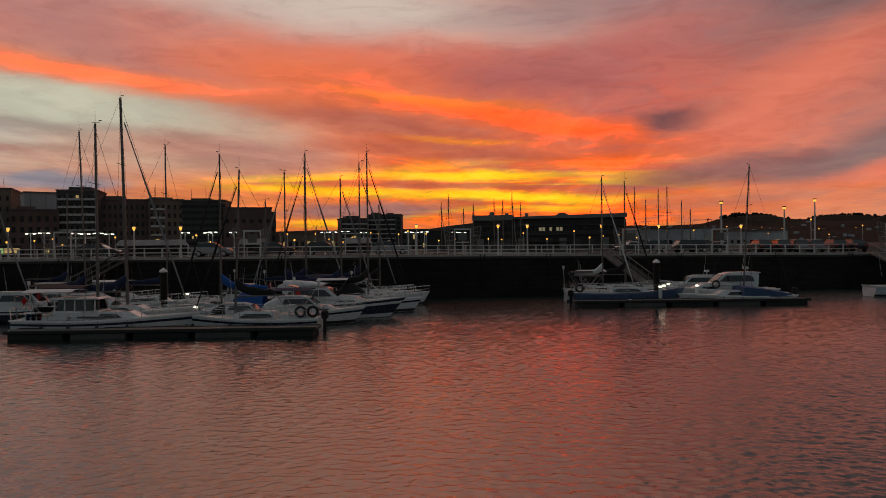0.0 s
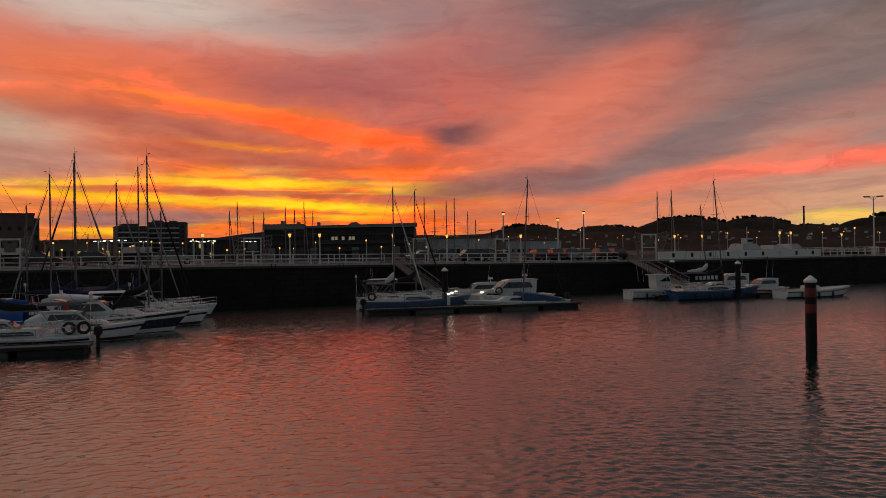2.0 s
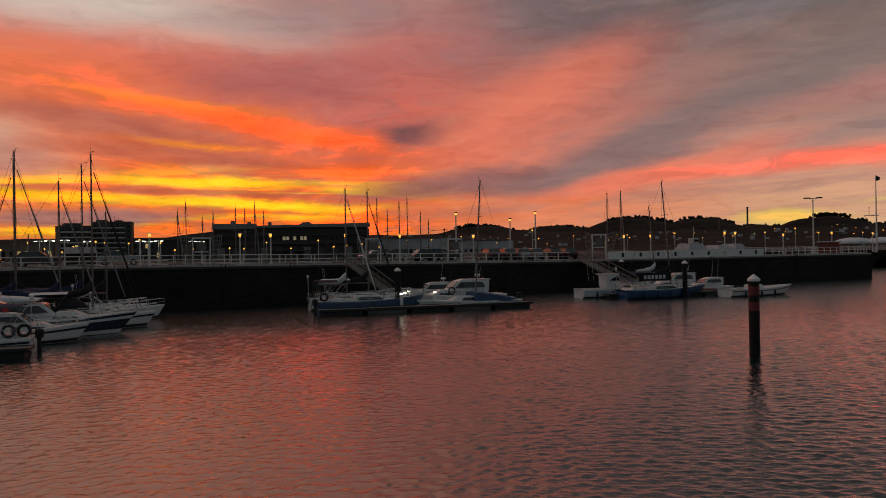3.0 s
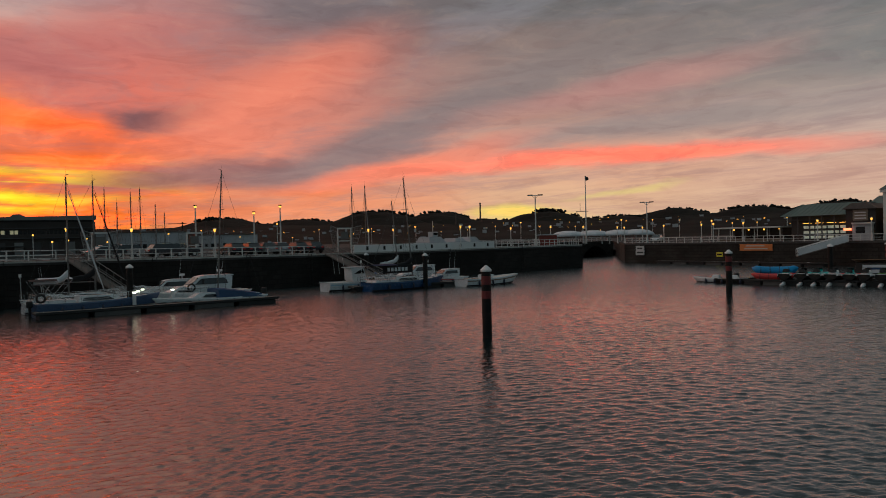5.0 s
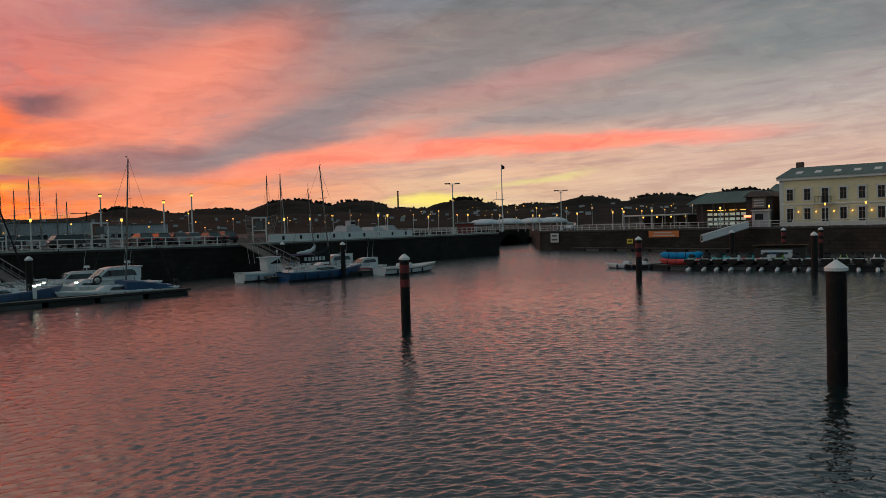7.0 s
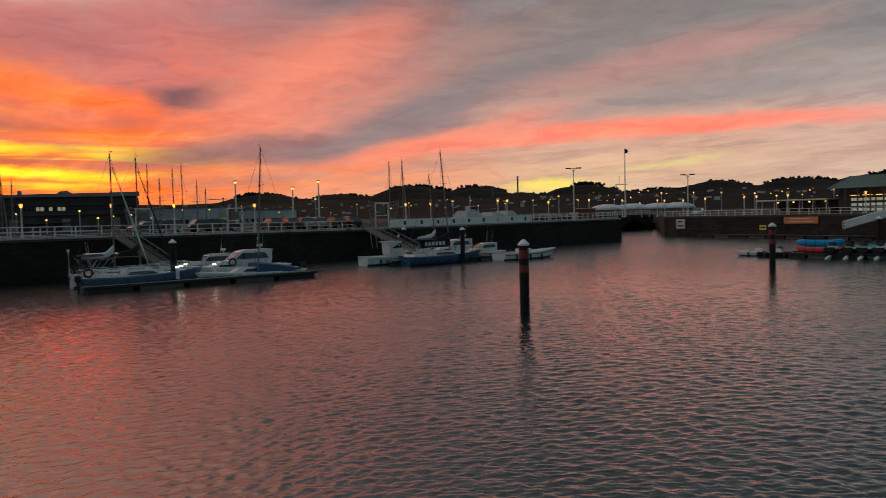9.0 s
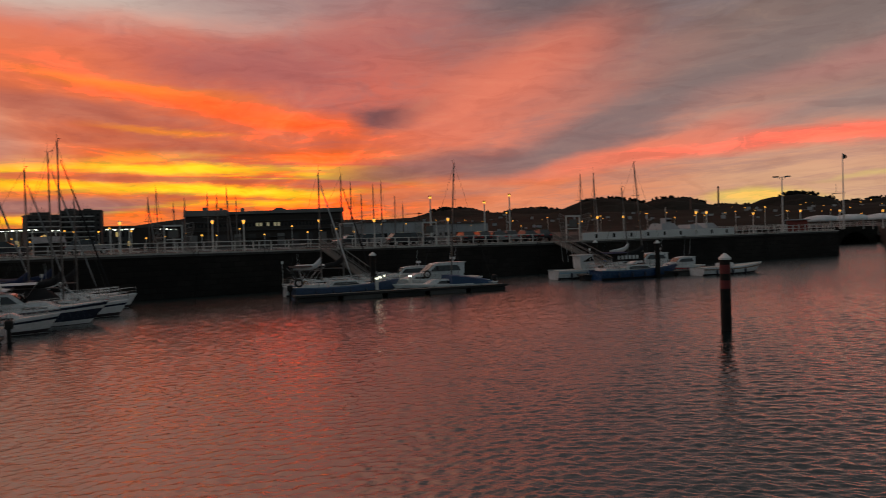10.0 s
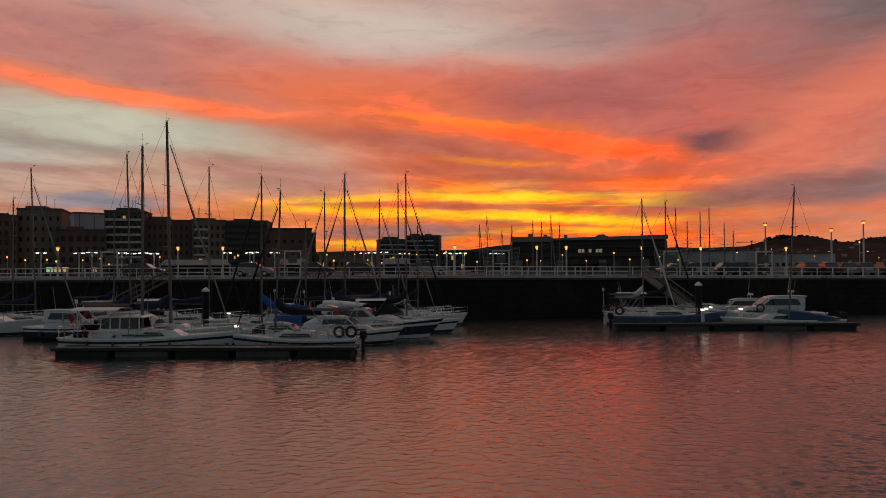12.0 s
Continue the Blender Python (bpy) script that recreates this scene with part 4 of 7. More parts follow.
pontoon((-25.6, 44.4), (-7.4, 44.4), 1.6)
pontoon((-16.6, 45.3), (-22.5, 68.5), 2.0)
pontoon((10.6, 61.4), (29.4, 61.0), 1.6)
pontoon((19.4, 62.2), (20.4, 76.5), 2.0)
pontoon((40.6, 66.5), (57.5, 63.6), 1.6)
pontoon((47.5, 66.2), (45.5, 77.5), 1.8)
pontoon((-3.4, 65.5), (-19.8, 64.0), 1.0)
for x_, y_ in ((-15.6, 47.3), (-20.6, 60.5), (17.9, 62.2), (18.6, 63.6), (19.7, 66.0), (21.2, 63.0)):
    service_post(x_, y_)

# marina nearest the camera
ketch = sailboat(-21.1, 46.6, 0, 10.2, 13.0, "white motor sailer with a glazed wheelhouse, moored along the pontoon", 0.47, hull=GEL, stripe=HULL_NAVY, wheelhouse=True, boom=False, furl=False, thick=0.10, F=0.95, outboard=True)
sailboat(-11.4, 46.6, 180, 7.6, 10.0, "small white sloop with dark stripes and black sail cover", 0.697, lean=-0.35, hull=GEL, stripe=HULL_NAVY, cover=CANVAS_BLACK, buoys=2, outboard=True, F=0.82)
sailboat(-22.6, 51.4, 0, 10.6, 15.5, "white sloop with a navy sail cover and tall mast", 0.597, hull=GEL, cover=CANVAS_NAVY, hood=CANVAS_WHITE, thick=0.12, F=0.95, lean=-0.3)
sailboat(-26.4, 56.0, 0, 9.0, 14.0, "white sloop with a long navy boom cover", 0.48, hull=GEL, stripe=HULL_BLUE, cover=CANVAS_NAVY, furl=False, lean=-0.35)
motorboat(-9.2, 51.2, 0, 6.2, "white day cruiser with pale canvas cockpit cover", hull=GEL, stripe=HULL_NAVY, style="cruiser", canvas=CANVAS_WHITE, radar=False)
sailboat(-14.4, 52.2, 180, 8.4, 11.7, "pale blue sloop with a bright blue canvas hood", 0.62, hull=GEL_BLUE, stripe=GEL, cover=CANVAS_BLUE, hood=CANVAS_BLUE, furl=True)
motorboat(-8.8, 55.2, 0, 9.6, "large flybridge cruiser with near-black topsides and white deckhouse", hull=HULL_NAVY, low=GEL, stripe=GEL, style="fly", F=1.1)
motorboat(-15.6, 57.6, 180, 6.6, "small white cabin boat with a square wheelhouse", style="fisher", aerials=2, name="fishing_boat")
sailboat(-6.4, 59.6, 0, 8.0, 12.6, "white sloop with a rounded bow and dark rigging", 0.557, hull=GEL, cover=CANVAS_BLACK, stripe=HULL_NAVY, hood=CANVAS_BLACK)
sailboat(-9.8, 61.6, 0, 8.6, 10.8, "white sloop moored among other boats", 0.67, hull=GEL, stripe=HULL_NAVY, cover=CANVAS_NAVY)
sailboat(-12.3, 63.2, 180, 9.4, 11.55, "white sloop with a furled jib and navy cover", 0.60, hull=GEL, cover=CANVAS_NAVY, furl=True)
sailboat(-11.2, 66.4, 0, 9.6, 13.5, "pale blue sloop with deck gear near the pier", 0.41, hull=GEL_BLUE, cover=CANVAS_NAVY)
sailboat(-13.5, 68.4, 180, 8.0, 13.0, "small white sloop with furled jib", 0.375, hull=GEL, cover=CANVAS_BLACK)
sailboat(-7.4, 68.6, 0, 8.0, 12.8, "slim white sloop close to the pier wall", 0.48, hull=GEL, cover=CANVAS_NAVY)
sailboat(-5.6, 66.4, 0, 7.4, 8.8, "short white sloop with low mast", 0.5, hull=GEL, cover=CANVAS_BLACK, furl=False)
sailboat(-24.4, 61.8, 0, 8.6, 13.7, "white sloop with grey cover beside the walkway", 0.70, hull=GEL, cover=CANVAS_NAVY, furl=False)
motorboat(-31.6, 59.8, 180, 6.4, "white cabin motor boat with a red buoy on deck", style="cruiser", radar=False)
motorboat(-30.0, 55.0, 0, 7.6, "dark hulled cabin cruiser with white deck", hull=HULL_NAVY, stripe=GEL, style="cruiser", radar=False)
motorboat(-40.2, 58.6, 0, 8.2, "white motor boat with a low cabin", style="cruiser", radar=False)
sailboat(-39.0, 62.8, 0, 8.4, 14.0, "white sloop with leaning mast at the far pontoon", 0.60, hull=GEL, cover=CANVAS_NAVY, lean=-0.5)
sailboat(-43.0, 66.0, 0, 7.4, 11.6, "small white sloop with a thin mast", 0.6, cover=CANVAS_BLACK, furl=False)
sailboat(-16.6, 70.6, 0, 6.4, 9.6, "small white sloop close under the pier", 0.5, cover=CANVAS_BLACK, furl=False)
motorboat(-33.5, 64.0, 180, 7.0, "white cabin boat with a blue stripe", style="fisher", stripe=HULL_BLUE, name="fishing_boat")

motorboat(-23.6, 49.2, 180, 5.2, "small white cuddy boat tucked behind a motor sailer", style="fisher", name="fishing_boat", aerials=2)
motorboat(-12.6, 49.0, 0, 5.0, "small white runabout with dark canvas cover", style="cruiser", canvas=CANVAS_BLACK, radar=False)
motorboat(-7.2, 63.8, 0, 6.6, "white cabin boat with red trim near the pier", style="fisher", stripe=RED, name="fishing_boat", aerials=2)
motorboat(-6.6, 68.3, 0, 6.2, "white cabin cruiser close under the pier", style="cruiser", aerials=2)
motorboat(-17.4, 60.4, 180, 5.6, "white runabout with blue canvas", style="cruiser", canvas=CANVAS_BLUE, radar=False)
motorboat(-29.0, 66.0, 0, 7.0, "white cabin cruiser with dark windows", style="cruiser", aerials=2)
sailboat(-34.0, 68.2, 0, 8.0, 10.4, "white sloop with a navy boom cover under the pier", 0.5, furl=False)

def stern_gear(th, L, B, z, panel=True):
    """Dark stern clutter: an arch with a solar panel, jerry cans, a crate and a rolled dinghy."""
    xs = -L * 0.46
    for sg in (1, -1):
        bm = bmesh.new()
        rod(bm, (xs, sg * B * 0.34, z), (xs - 0.25, sg * B * 0.30, z + 1.55), 0.028, n=6)
        part("arch_leg", bm, CHROME, th)
    bm = bmesh.new()
    rod(bm, (xs - 0.25, -B * 0.30, z + 1.55), (xs - 0.25, B * 0.30, z + 1.55), 0.028, n=6)
    part("arch_bar", bm, CHROME, th)
    if panel:
        bm = bmesh.new()
        loft(bm, [[(xs - 0.65, y, z + 1.52), (xs + 0.15, y, z + 1.68), (xs + 0.15, y, z + 1.72), (xs - 0.65, y, z + 1.56)] for y in (-B * 0.26, B * 0.26)])
        part("solar_panel", bm, GLASS, th, "dark solar panel on the stern arch")
    for k in range(3):
        bm = bmesh.new()
        box(bm, xs + 0.5 + k * 0.34, xs + 0.76 + k * 0.34, -B * 0.36, -B * 0.36 + 0.18, z + 0.12, z + 0.5, 0.03)
        part("jerry_can", bm, [CANVAS_BLUE, FENDER, RED][k], th)
    bm = bmesh.new()
    rings = [[(xs + 0.35 + 0.5 * f, B * 0.1 + 0.22 * math.cos(a), z + 0.62 + 0.2 * math.sin(a)) for a in [k * math.pi / 4 for k in range(8)]] for f in (0, 0.2, 0.8, 1.6, 2.4, 2.6)]
    loft(bm, rings)
    part("rolled_dinghy", bm, CANVAS_BLACK, th, "dark rolled inflatable dinghy")
    bm = bmesh.new()
    rod(bm, (xs - 0.1, B * 0.2, z + 0.6), (xs - 0.5, B * 0.2, z + 1.5), 0.014, n=4)
    loft(bm, [[(xs - 0.36, B * 0.2, z + 1.15), (xs - 0.50, B * 0.2, z + 1.5)], [(xs - 0.62, B * 0.23, z + 0.85), (xs - 0.75, B * 0.21, z + 1.2)]], close=False, caps=False)
    part("ensign", bm, RED, th, "limp red ensign on a staff")


for boat in [ob for ob in bpy.data.objects if ob.parent is None and ob.name.startswith("sailing_boat") and ob.location.y < 64][::2] + [ketch]:
    long_ = boat["length_m"]
    stern_gear(boat, long_, 0.9 + long_ * 0.22, 0.85, boat is not ketch)

# middle marina
sailboat(15.2, 63.3, 0, 8.6, 0, "low blue-hulled sloop with white coachroof and lifebuoy astern", hull=HULL_SLATE, cover=CANVAS_WHITE, F=1.02, buoys=1, outboard=True)
sailboat(14.3, 67.6, 0, 6.8, 11.05, "white sloop with a pale boom cover behind another boat", 0.50, hull=GEL, cover=CANVAS_WHITE, furl=True)
sailboat(16.2, 70.2, 0, 8.6, 10.95, "white sloop with a dark furled jib", 0.59, hull=GEL, cover=CANVAS_BLACK, furl=True)
low_sloop = sailboat(24.7, 62.9, 180, 8.8, 11.5, "low white sloop with a slate-blue cockpit cover and stern motor", 0.46, lean=-0.6, hull=GEL, cover=CANVAS_NAVY, furl=False, boom=False, outboard=True, F=0.66, rails=False)
bm = bmesh.new()
loft(bm, [[(x, -w, 0.6), (x, -w * 0.9, z), (x, 0, z + 0.1), (x, w * 0.9, z), (x, w, 0.6)] for x, w, z in ((0.1, 1.38, 1.38), (-0.4, 1.42, 1.36), (-1.8, 1.40, 1.16), (-3.0, 1.34, 0.94), (-3.9, 1.26, 0.80))])
part("cockpit_cover", bm, CANVAS_SLATE, low_sloop, "taut slate-blue canvas cover over the cockpit")
motorboat(24.4, 65.6, 180, 8.8, "white sedan cruiser with dark windows and a lifebuoy", style="cruiser", ring=True, aerials=2)
motorboat(23.0, 70.2, 180, 7.0, "white cabin cruiser moored behind another cruiser", style="cruiser", aerials=1)
motorboat(14.2, 71.6, 0, 5.5, "dark open work boat under the pier wall", hull=HULL_NAVY, style="open", name="work_boat", aerials=2)

# eastern marina
motorboat(42.4, 68.8, 0, 7.2, "white fishing boat with turquoise trim and small wheelhouse", hull=GEL, stripe=GEL_BLUE, style="fisher", name="fishing_boat", aerials=3)
sailboat(46.0, 64.9, 0, 9.2, 11.75, "blue racing sloop with a black banner on its boom", 0.64, lean=-0.95, hull=HULL_BLUE, stripe=None, cover=CANVAS_BLACK, furl=False, F=0.9)
motorboat(52.2, 71.2, 180, 7.6, "white sports cruiser with grey windows", style="cruiser", aerials=2)
motorboat(53.2, 67.0, 180, 5.8, "white cabin cruiser with a hard top and red trim", style="cruiser", stripe=RED, radar=False, aerials=2)
motorboat(55.8, 62.6, 0, 7.6, "long open white launch with a rubbing strake", style="open", aerials=0, name="launch", F=0.8, stripe=TEAK)
sailboat(52.4, 75.6, 0, 7.0, 9.9, "small white sloop close to the pier wall", 0.58, lean=-0.8, hull=GEL, cover=CANVAS_WHITE, furl=False)


# ---- railings, lamps and gates on the pier ----
def railing(points, spacing, label, height=0.95, rails=(0.95, 0.5, 0.12)):
    """A white rail along points (x, y, z): each post and each bay of bars is a part."""
    x0, y0, z0 = points[0]
    th = base("railing", pose(x0, y0, z0), label, "railing", "quay railings")
    post_bm = bmesh.new()
    box(post_bm, -0.05, 0.05, -0.05, 0.05, 0, height, 0.012)
    post = part("post", post_bm, RAILPAINT, th)
    first = True
    bars = {}
    for (xa, ya, za), (xb, yb, zb) in zip(points, points[1:]):
        a, b = Vector((xa - x0, ya - y0, za - z0)), Vector((xb - x0, yb - y0, zb - z0))
        n = max(1, round((b - a).length / spacing))
        turn = math.degrees(math.atan2(b.y - a.y, b.x - a.x))
        step = (b - a) / n
        key = (round(step.length, 3), round(step.z, 3))
        for i in range(n):
            p = a + step * i
            ob = post if first else new("post", post.data)
            first = False
            ob.parent = th
            ob.location, ob.rotation_euler = p, (0, 0, radians(turn))
            if key not in bars:
                bm = bmesh.new()
                flat = (step.x ** 2 + step.y ** 2) ** 0.5
                for h_ in rails:
                    rod(bm, (0, 0, h_), (flat, 0, h_ + step.z), 0.042 if h_ == rails[0] else 0.028, n=6)
                bars[key] = part("rail_bay", bm, RAILPAINT, th)
                bay = bars[key]
            else:
                bay = new("rail_bay", bars[key].data)
                bay.parent = th
            bay.location, bay.rotation_euler = p, (0, 0, radians(turn))


def pier_line(x0, x1, back, n=8):
    out = []
    for i in range(n + 1):
        x = x0 + (x1 - x0) * i / n
        y, z = quay_at(x)
        out.append((x, y + back, z))
    return out


for x0, x1 in ((-75, -23.5), (-20, -1), (0.5, 14.6), (18, 44)):
    railing(pier_line(x0, x1, 0.25), 1.75, "white painted steel railing along the pier edge")
railing(pier_line(-75, 44, 10.6), 3.0, "white painted railing along the back of the pier")
railing(pier_line(75, 94.5, 0.25), 1.6, "white railing at the pier head")
railing([(94.5, 83.2, 3.75), (94.5, 94, 3.75)], 1.6, "white railing round the pier head")
railing([(x + 0.3, y, 3.56) for x, y in Q2[:4]], 1.7, "white railing along the promenade edge")
railing([(x + 0.3, y, 3.56) for x, y in Q2[3:]], 2.2, "white railing along the southern promenade")


def post_lamp(x, y, z, height=3.1, lit=True, group="amber promenade lamps"):
    th = base("street_lamp", pose(x, y, z), "white lamp post with a lit amber double lantern", "street lamp", group)
    bm = bmesh.new()
    rod(bm, (0, 0, 0), (0, 0, 0.35), 0.16, 0.13, n=10)
    rod(bm, (0, 0, 0.35), (0, 0, height - 0.25), 0.085, 0.065, n=10)
    part("post", bm, RAILPAINT, th)
    bm = bmesh.new()
    rod(bm, (0, 0, height - 0.30), (0, 0, height + 0.02), 0.08, 0.15, n=12)
    part("lantern", bm, LAMP_AMBER, th, "glowing amber lantern glass")
    bm = bmesh.new()
    rod(bm, (0, 0, height + 0.03), (0, 0, height + 0.13), 0.22, 0.05, n=12)
    part("hood", bm, RAILPAINT, th)


def tall_lamp(p, height, twin=False, label="tall white lamp column with a lit head"):
    th = base("street_lamp", pose(p.x, p.y, p.z, 0, 0, math.degrees(math.atan2(p.y, p.x)) - 90), label, "street lamp", "tall lamp columns")
    bm = bmesh.new()
    rod(bm, (0, 0, 0), (0, 0, 0.9), 0.20, 0.16, n=10)
    rod(bm, (0, 0, 0.9), (0, 0, height), 0.12, 0.07, n=10)
    part("column", bm, RAILPAINT, th)
    bm = bmesh.new()
    if twin:
        rod(bm, (-0.75, 0, height - 0.02), (0.75, 0, height - 0.02), 0.05, n=6)
        rod(bm, (0, 0, height - 0.5), (-0.5, 0, height - 0.05), 0.03, n=6)
        rod(bm, (0, 0, height - 0.5), (0.5, 0, height - 0.05), 0.03, n=6)
    part("bracket", bm, RAILPAINT, th)
    for cx in ((-0.8, 0.8) if twin else (0.0,)):
        bm = bmesh.new()
        hw = 0.42 if twin else 0.2
        box(bm, cx - hw, cx + hw, -0.18, 0.18, height, height + 0.12, 0.03)
        head = part("lamp_head", bm, STEEL_BLACK, th)
        bm = bmesh.new()
        box(bm, cx - hw * 0.8, cx + hw * 0.8, -0.14, 0.14, height - (0.06 if twin else 0.22), height - 0.004, 0.01)
        part("diffuser", bm, LAMP_AMBER if not twin else WHITE, head)


def on_pier(az, back):
    """Place on the pier deck at a heading, back metres behind its edge."""
    x = 0.0
    for _ in range(12):
        y, z = quay_at(x)
        x = -math.tan(radians(az)) * (y + back)
    y, z = quay_at(x)
    return Vector((x, y + back, z))


for az_ in (-4.2, -6.4, -11.9, -16.0, -21.6, -32.8, -34.7, -43.6, 2.0, 22.3, 30.0, 19.2):
    p_ = on_pier(az_, 2.2 if az_ > -30 else 6.5)
    post_lamp(p_.x, p_.y, p_.z, 3.0)
for az_, h_ in ((-20.3, 5.9), (-26.3, 6.2), (-24.4, 5.3)):
    tall_lamp(on_pier(az_, 9.0), h_)
tall_lamp(polar(-45.49, 118, 3.75), 7.9, True, "tall white column with a twin flat lamp head")
tall_lamp(polar(-53.63, 136, 3.76), 7.0, True, "tall white column with a twin flat lamp head")


GATE_STEEL = material("galvanised_gate_steel", (0.26, 0.26, 0.255), 0.55, metal=0.3, vary=0.2, scale=3.0)


def gate(az, scale=1.0, z=None):
    """Security gate at the head of a gangway: a framed door with fan-shaped mesh wings."""
    p = on_pier(az, 0.4)
    th = base("gangway_gate", pose(p.x, p.y, p.z), "white steel gangway gate with flaring mesh wings", "gate", "gangway gates")
    k = scale
    bm = bmesh.new()
    for sx in (-0.75, 0.75):
        box(bm, sx * k - 0.06, sx * k + 0.06, -0.06, 0.06, 0, 2.35 * k)
    box(bm, -0.81 * k, 0.81 * k, -0.06, 0.06, 2.35 * k, 2.5 * k)
    box(bm, -0.6 * k, 0.6 * k, 0.0, 0.05, 1.15 * k, 1.25 * k)
    part("door_frame", bm, RAILPAINT, th)
    bm = bmesh.new()
    box(bm, -0.42 * k, 0.42 * k, -0.03, 0.03, 1.35 * k, 2.1 * k, 0.02)
    part("notice_board", bm, ALLOY, th, "pale notice panel on the gate")
    for sg in (1, -1):
        bm = bmesh.new()
        tip = []
        for i in range(7):
            f = i / 6
            a = (sg * 0.8 * k, 0, 0.35 * k + 2.1 * k * f)
            b = (sg * (0.8 + 0.35 + 0.8 * f - 0.25 * f ** 6) * k, -0.5 * f, 0.1 * k + 2.6 * k * f)
            rod(bm, a, b, 0.022, n=4)
            tip.append(b)
        for i in range(1, 6):
            f = i / 6
            for (xa, ya, za), (xb, yb, zb), g in zip(tip, tip[1:], range(6)):
                pa = (sg * 0.8 * k + (xa - sg * 0.8 * k) * f, ya * f, 0.35 * k + 0.35 * k * g + (za - 0.35 * k - 0.35 * k * g) * f)
                pb = (sg * 0.8 * k + (xb - sg * 0.8 * k) * f, yb * f, 0.35 * k + 0.35 * k * (g + 1) + (zb - 0.35 * k - 0.35 * k * (g + 1)) * f)
                rod(bm, pa, pb, 0.014, n=3)
        for a, b in zip(tip, tip[1:]):
            rod(bm, a, b, 0.035, n=5)
        part("mesh_wing", bm, GATE_STEEL, th, "grey mesh wing")


for az_ in (-1.5, -14.0, -20.2, -31.0, 26.8, 14.2):
    gate(az_, 1.05 if az_ > -30 else 1.25)


def gangway(a, b, label="grey aluminium gangway sloping from the pier to the pontoon", width=1.3, truss=False, paint=None):
    a, b = Vector(a), Vector(b)
    d = b - a
    paint = paint or ALLOY
    th = base("gangway", pose(a.x, a.y, a.z, 0, 0, math.degrees(math.atan2(d.y, d.x))), label, "gangway", "gangways")
    run, drop = (d.x ** 2 + d.y ** 2) ** 0.5, d.z
    bm = bmesh.new()
    loft(bm, [[(0, -width / 2, 0), (0, width / 2, 0), (0, width / 2, -0.12), (0, -width / 2, -0.12)], [(run, -width / 2, drop), (run, width / 2, drop), (run, width / 2, drop - 0.12), (run, -width / 2, drop - 0.12)]])
    part("walkway", bm, PLANK, th)
    for sg in (1, -1):
        bm = bmesh.new()
        for h_ in (1.0, 0.5, 0.05):
            rod(bm, (0, sg * width / 2, h_), (run, sg * width / 2, drop + h_), 0.05 if h_ == 1.0 else 0.03, n=6)
        n = 8
        for i in range(n + 1):
            f = i / n
            rod(bm, (run * f, sg * width / 2, drop * f), (run * f, sg * width / 2, drop * f + 1.0), 0.03, n=5)
            if truss and i < n:
                rod(bm, (run * f, sg * width / 2, drop * f), (run * (f + 1 / n), sg * width / 2, drop * (f + 1 / n) + 1.0), 0.025, n=5)
        part("handrail", bm, paint, th)
    return th


gangway((-29.5, 70.6, 4.3), (-36.0, 68.4, 0.6), paint=ALLOY)
gangway((16.4, 75.6, 4.05), (19.9, 70.2, 0.55))
gangway((45.8, 79.7, 3.75), (47.6, 71.0, 0.55), width=1.6)

# white parapet of the pier's eastern length
bm = bmesh.new()
ra = []
for x_ in np.linspace(49.5, 74.5, 9):
    y_, z_ = quay_at(x_)
    ra.append([(x_, y_ + 0.1, z_), (x_, y_ + 0.1, z_ + 0.95), (x_, y_ + 0.5, z_ + 0.95), (x_, y_ + 0.5, z_)])
loft(bm, ra)
parapet = tagged(link("parapet", bm, WHITE), "low white rendered parapet wall on the pier", "wall", kind="structure")
for i in range(9):
    x_ = 51.5 + i * 2.7
    y_, z_ = quay_at(x_)
    # solid dark block on the face, its colour giving the shade of a hole
    bm = bmesh.new()
    box(bm, x_ - 0.16, x_ + 0.16, y_ + 0.06, y_ + 0.098, z_ + 0.25, z_ + 0.75)
    part("opening", bm, FLOAT, parapet, "small dark block painted as the shade inside a drain opening")

# wall furniture: timber fender posts and ladders down the pier
for az_ in (-3, -8, -17.5, -24, -28.5, -39, -44.5, 6, 12, 27):
    p_ = on_pier(az_, -0.55)
    th_ = base("wall_ladder", pose(p_.x, p_.y, 0), "dark rusty ladder fixed to the pier wall", "ladder", "pier ladders")
    bm = bmesh.new()
    for sx in (-0.2, 0.2):
        rod(bm, (sx, 0, -0.6), (sx, 0.25, p_.z + 0.1), 0.035, n=5)
    part("stile", bm, STEEL_BLACK, th_)
    for k in range(11):
        bm = bmesh.new()
        rod(bm, (-0.2, 0.03 + k * 0.025, 0.1 + k * 0.36), (0.2, 0.03 + k * 0.025, 0.1 + k * 0.36), 0.02, n=4)
        part("rung", bm, STEEL_BLACK, th_)


# ---- parked cars on the pier ----
CAR_PAINTS = [material("white_car_paint", (0.7, 0.7, 0.7), 0.25, vary=0.03, coat=0.6), material("silver_car_paint", (0.4, 0.41, 0.42), 0.25, metal=0.4, vary=0.03, coat=0.6), material("dark_car_paint", (0.03, 0.032, 0.04), 0.25, vary=0.03, coat=0.6)]
TAIL = material("red_tail_light", (0.5, 0.02, 0.02), 0.3, vary=0.0)


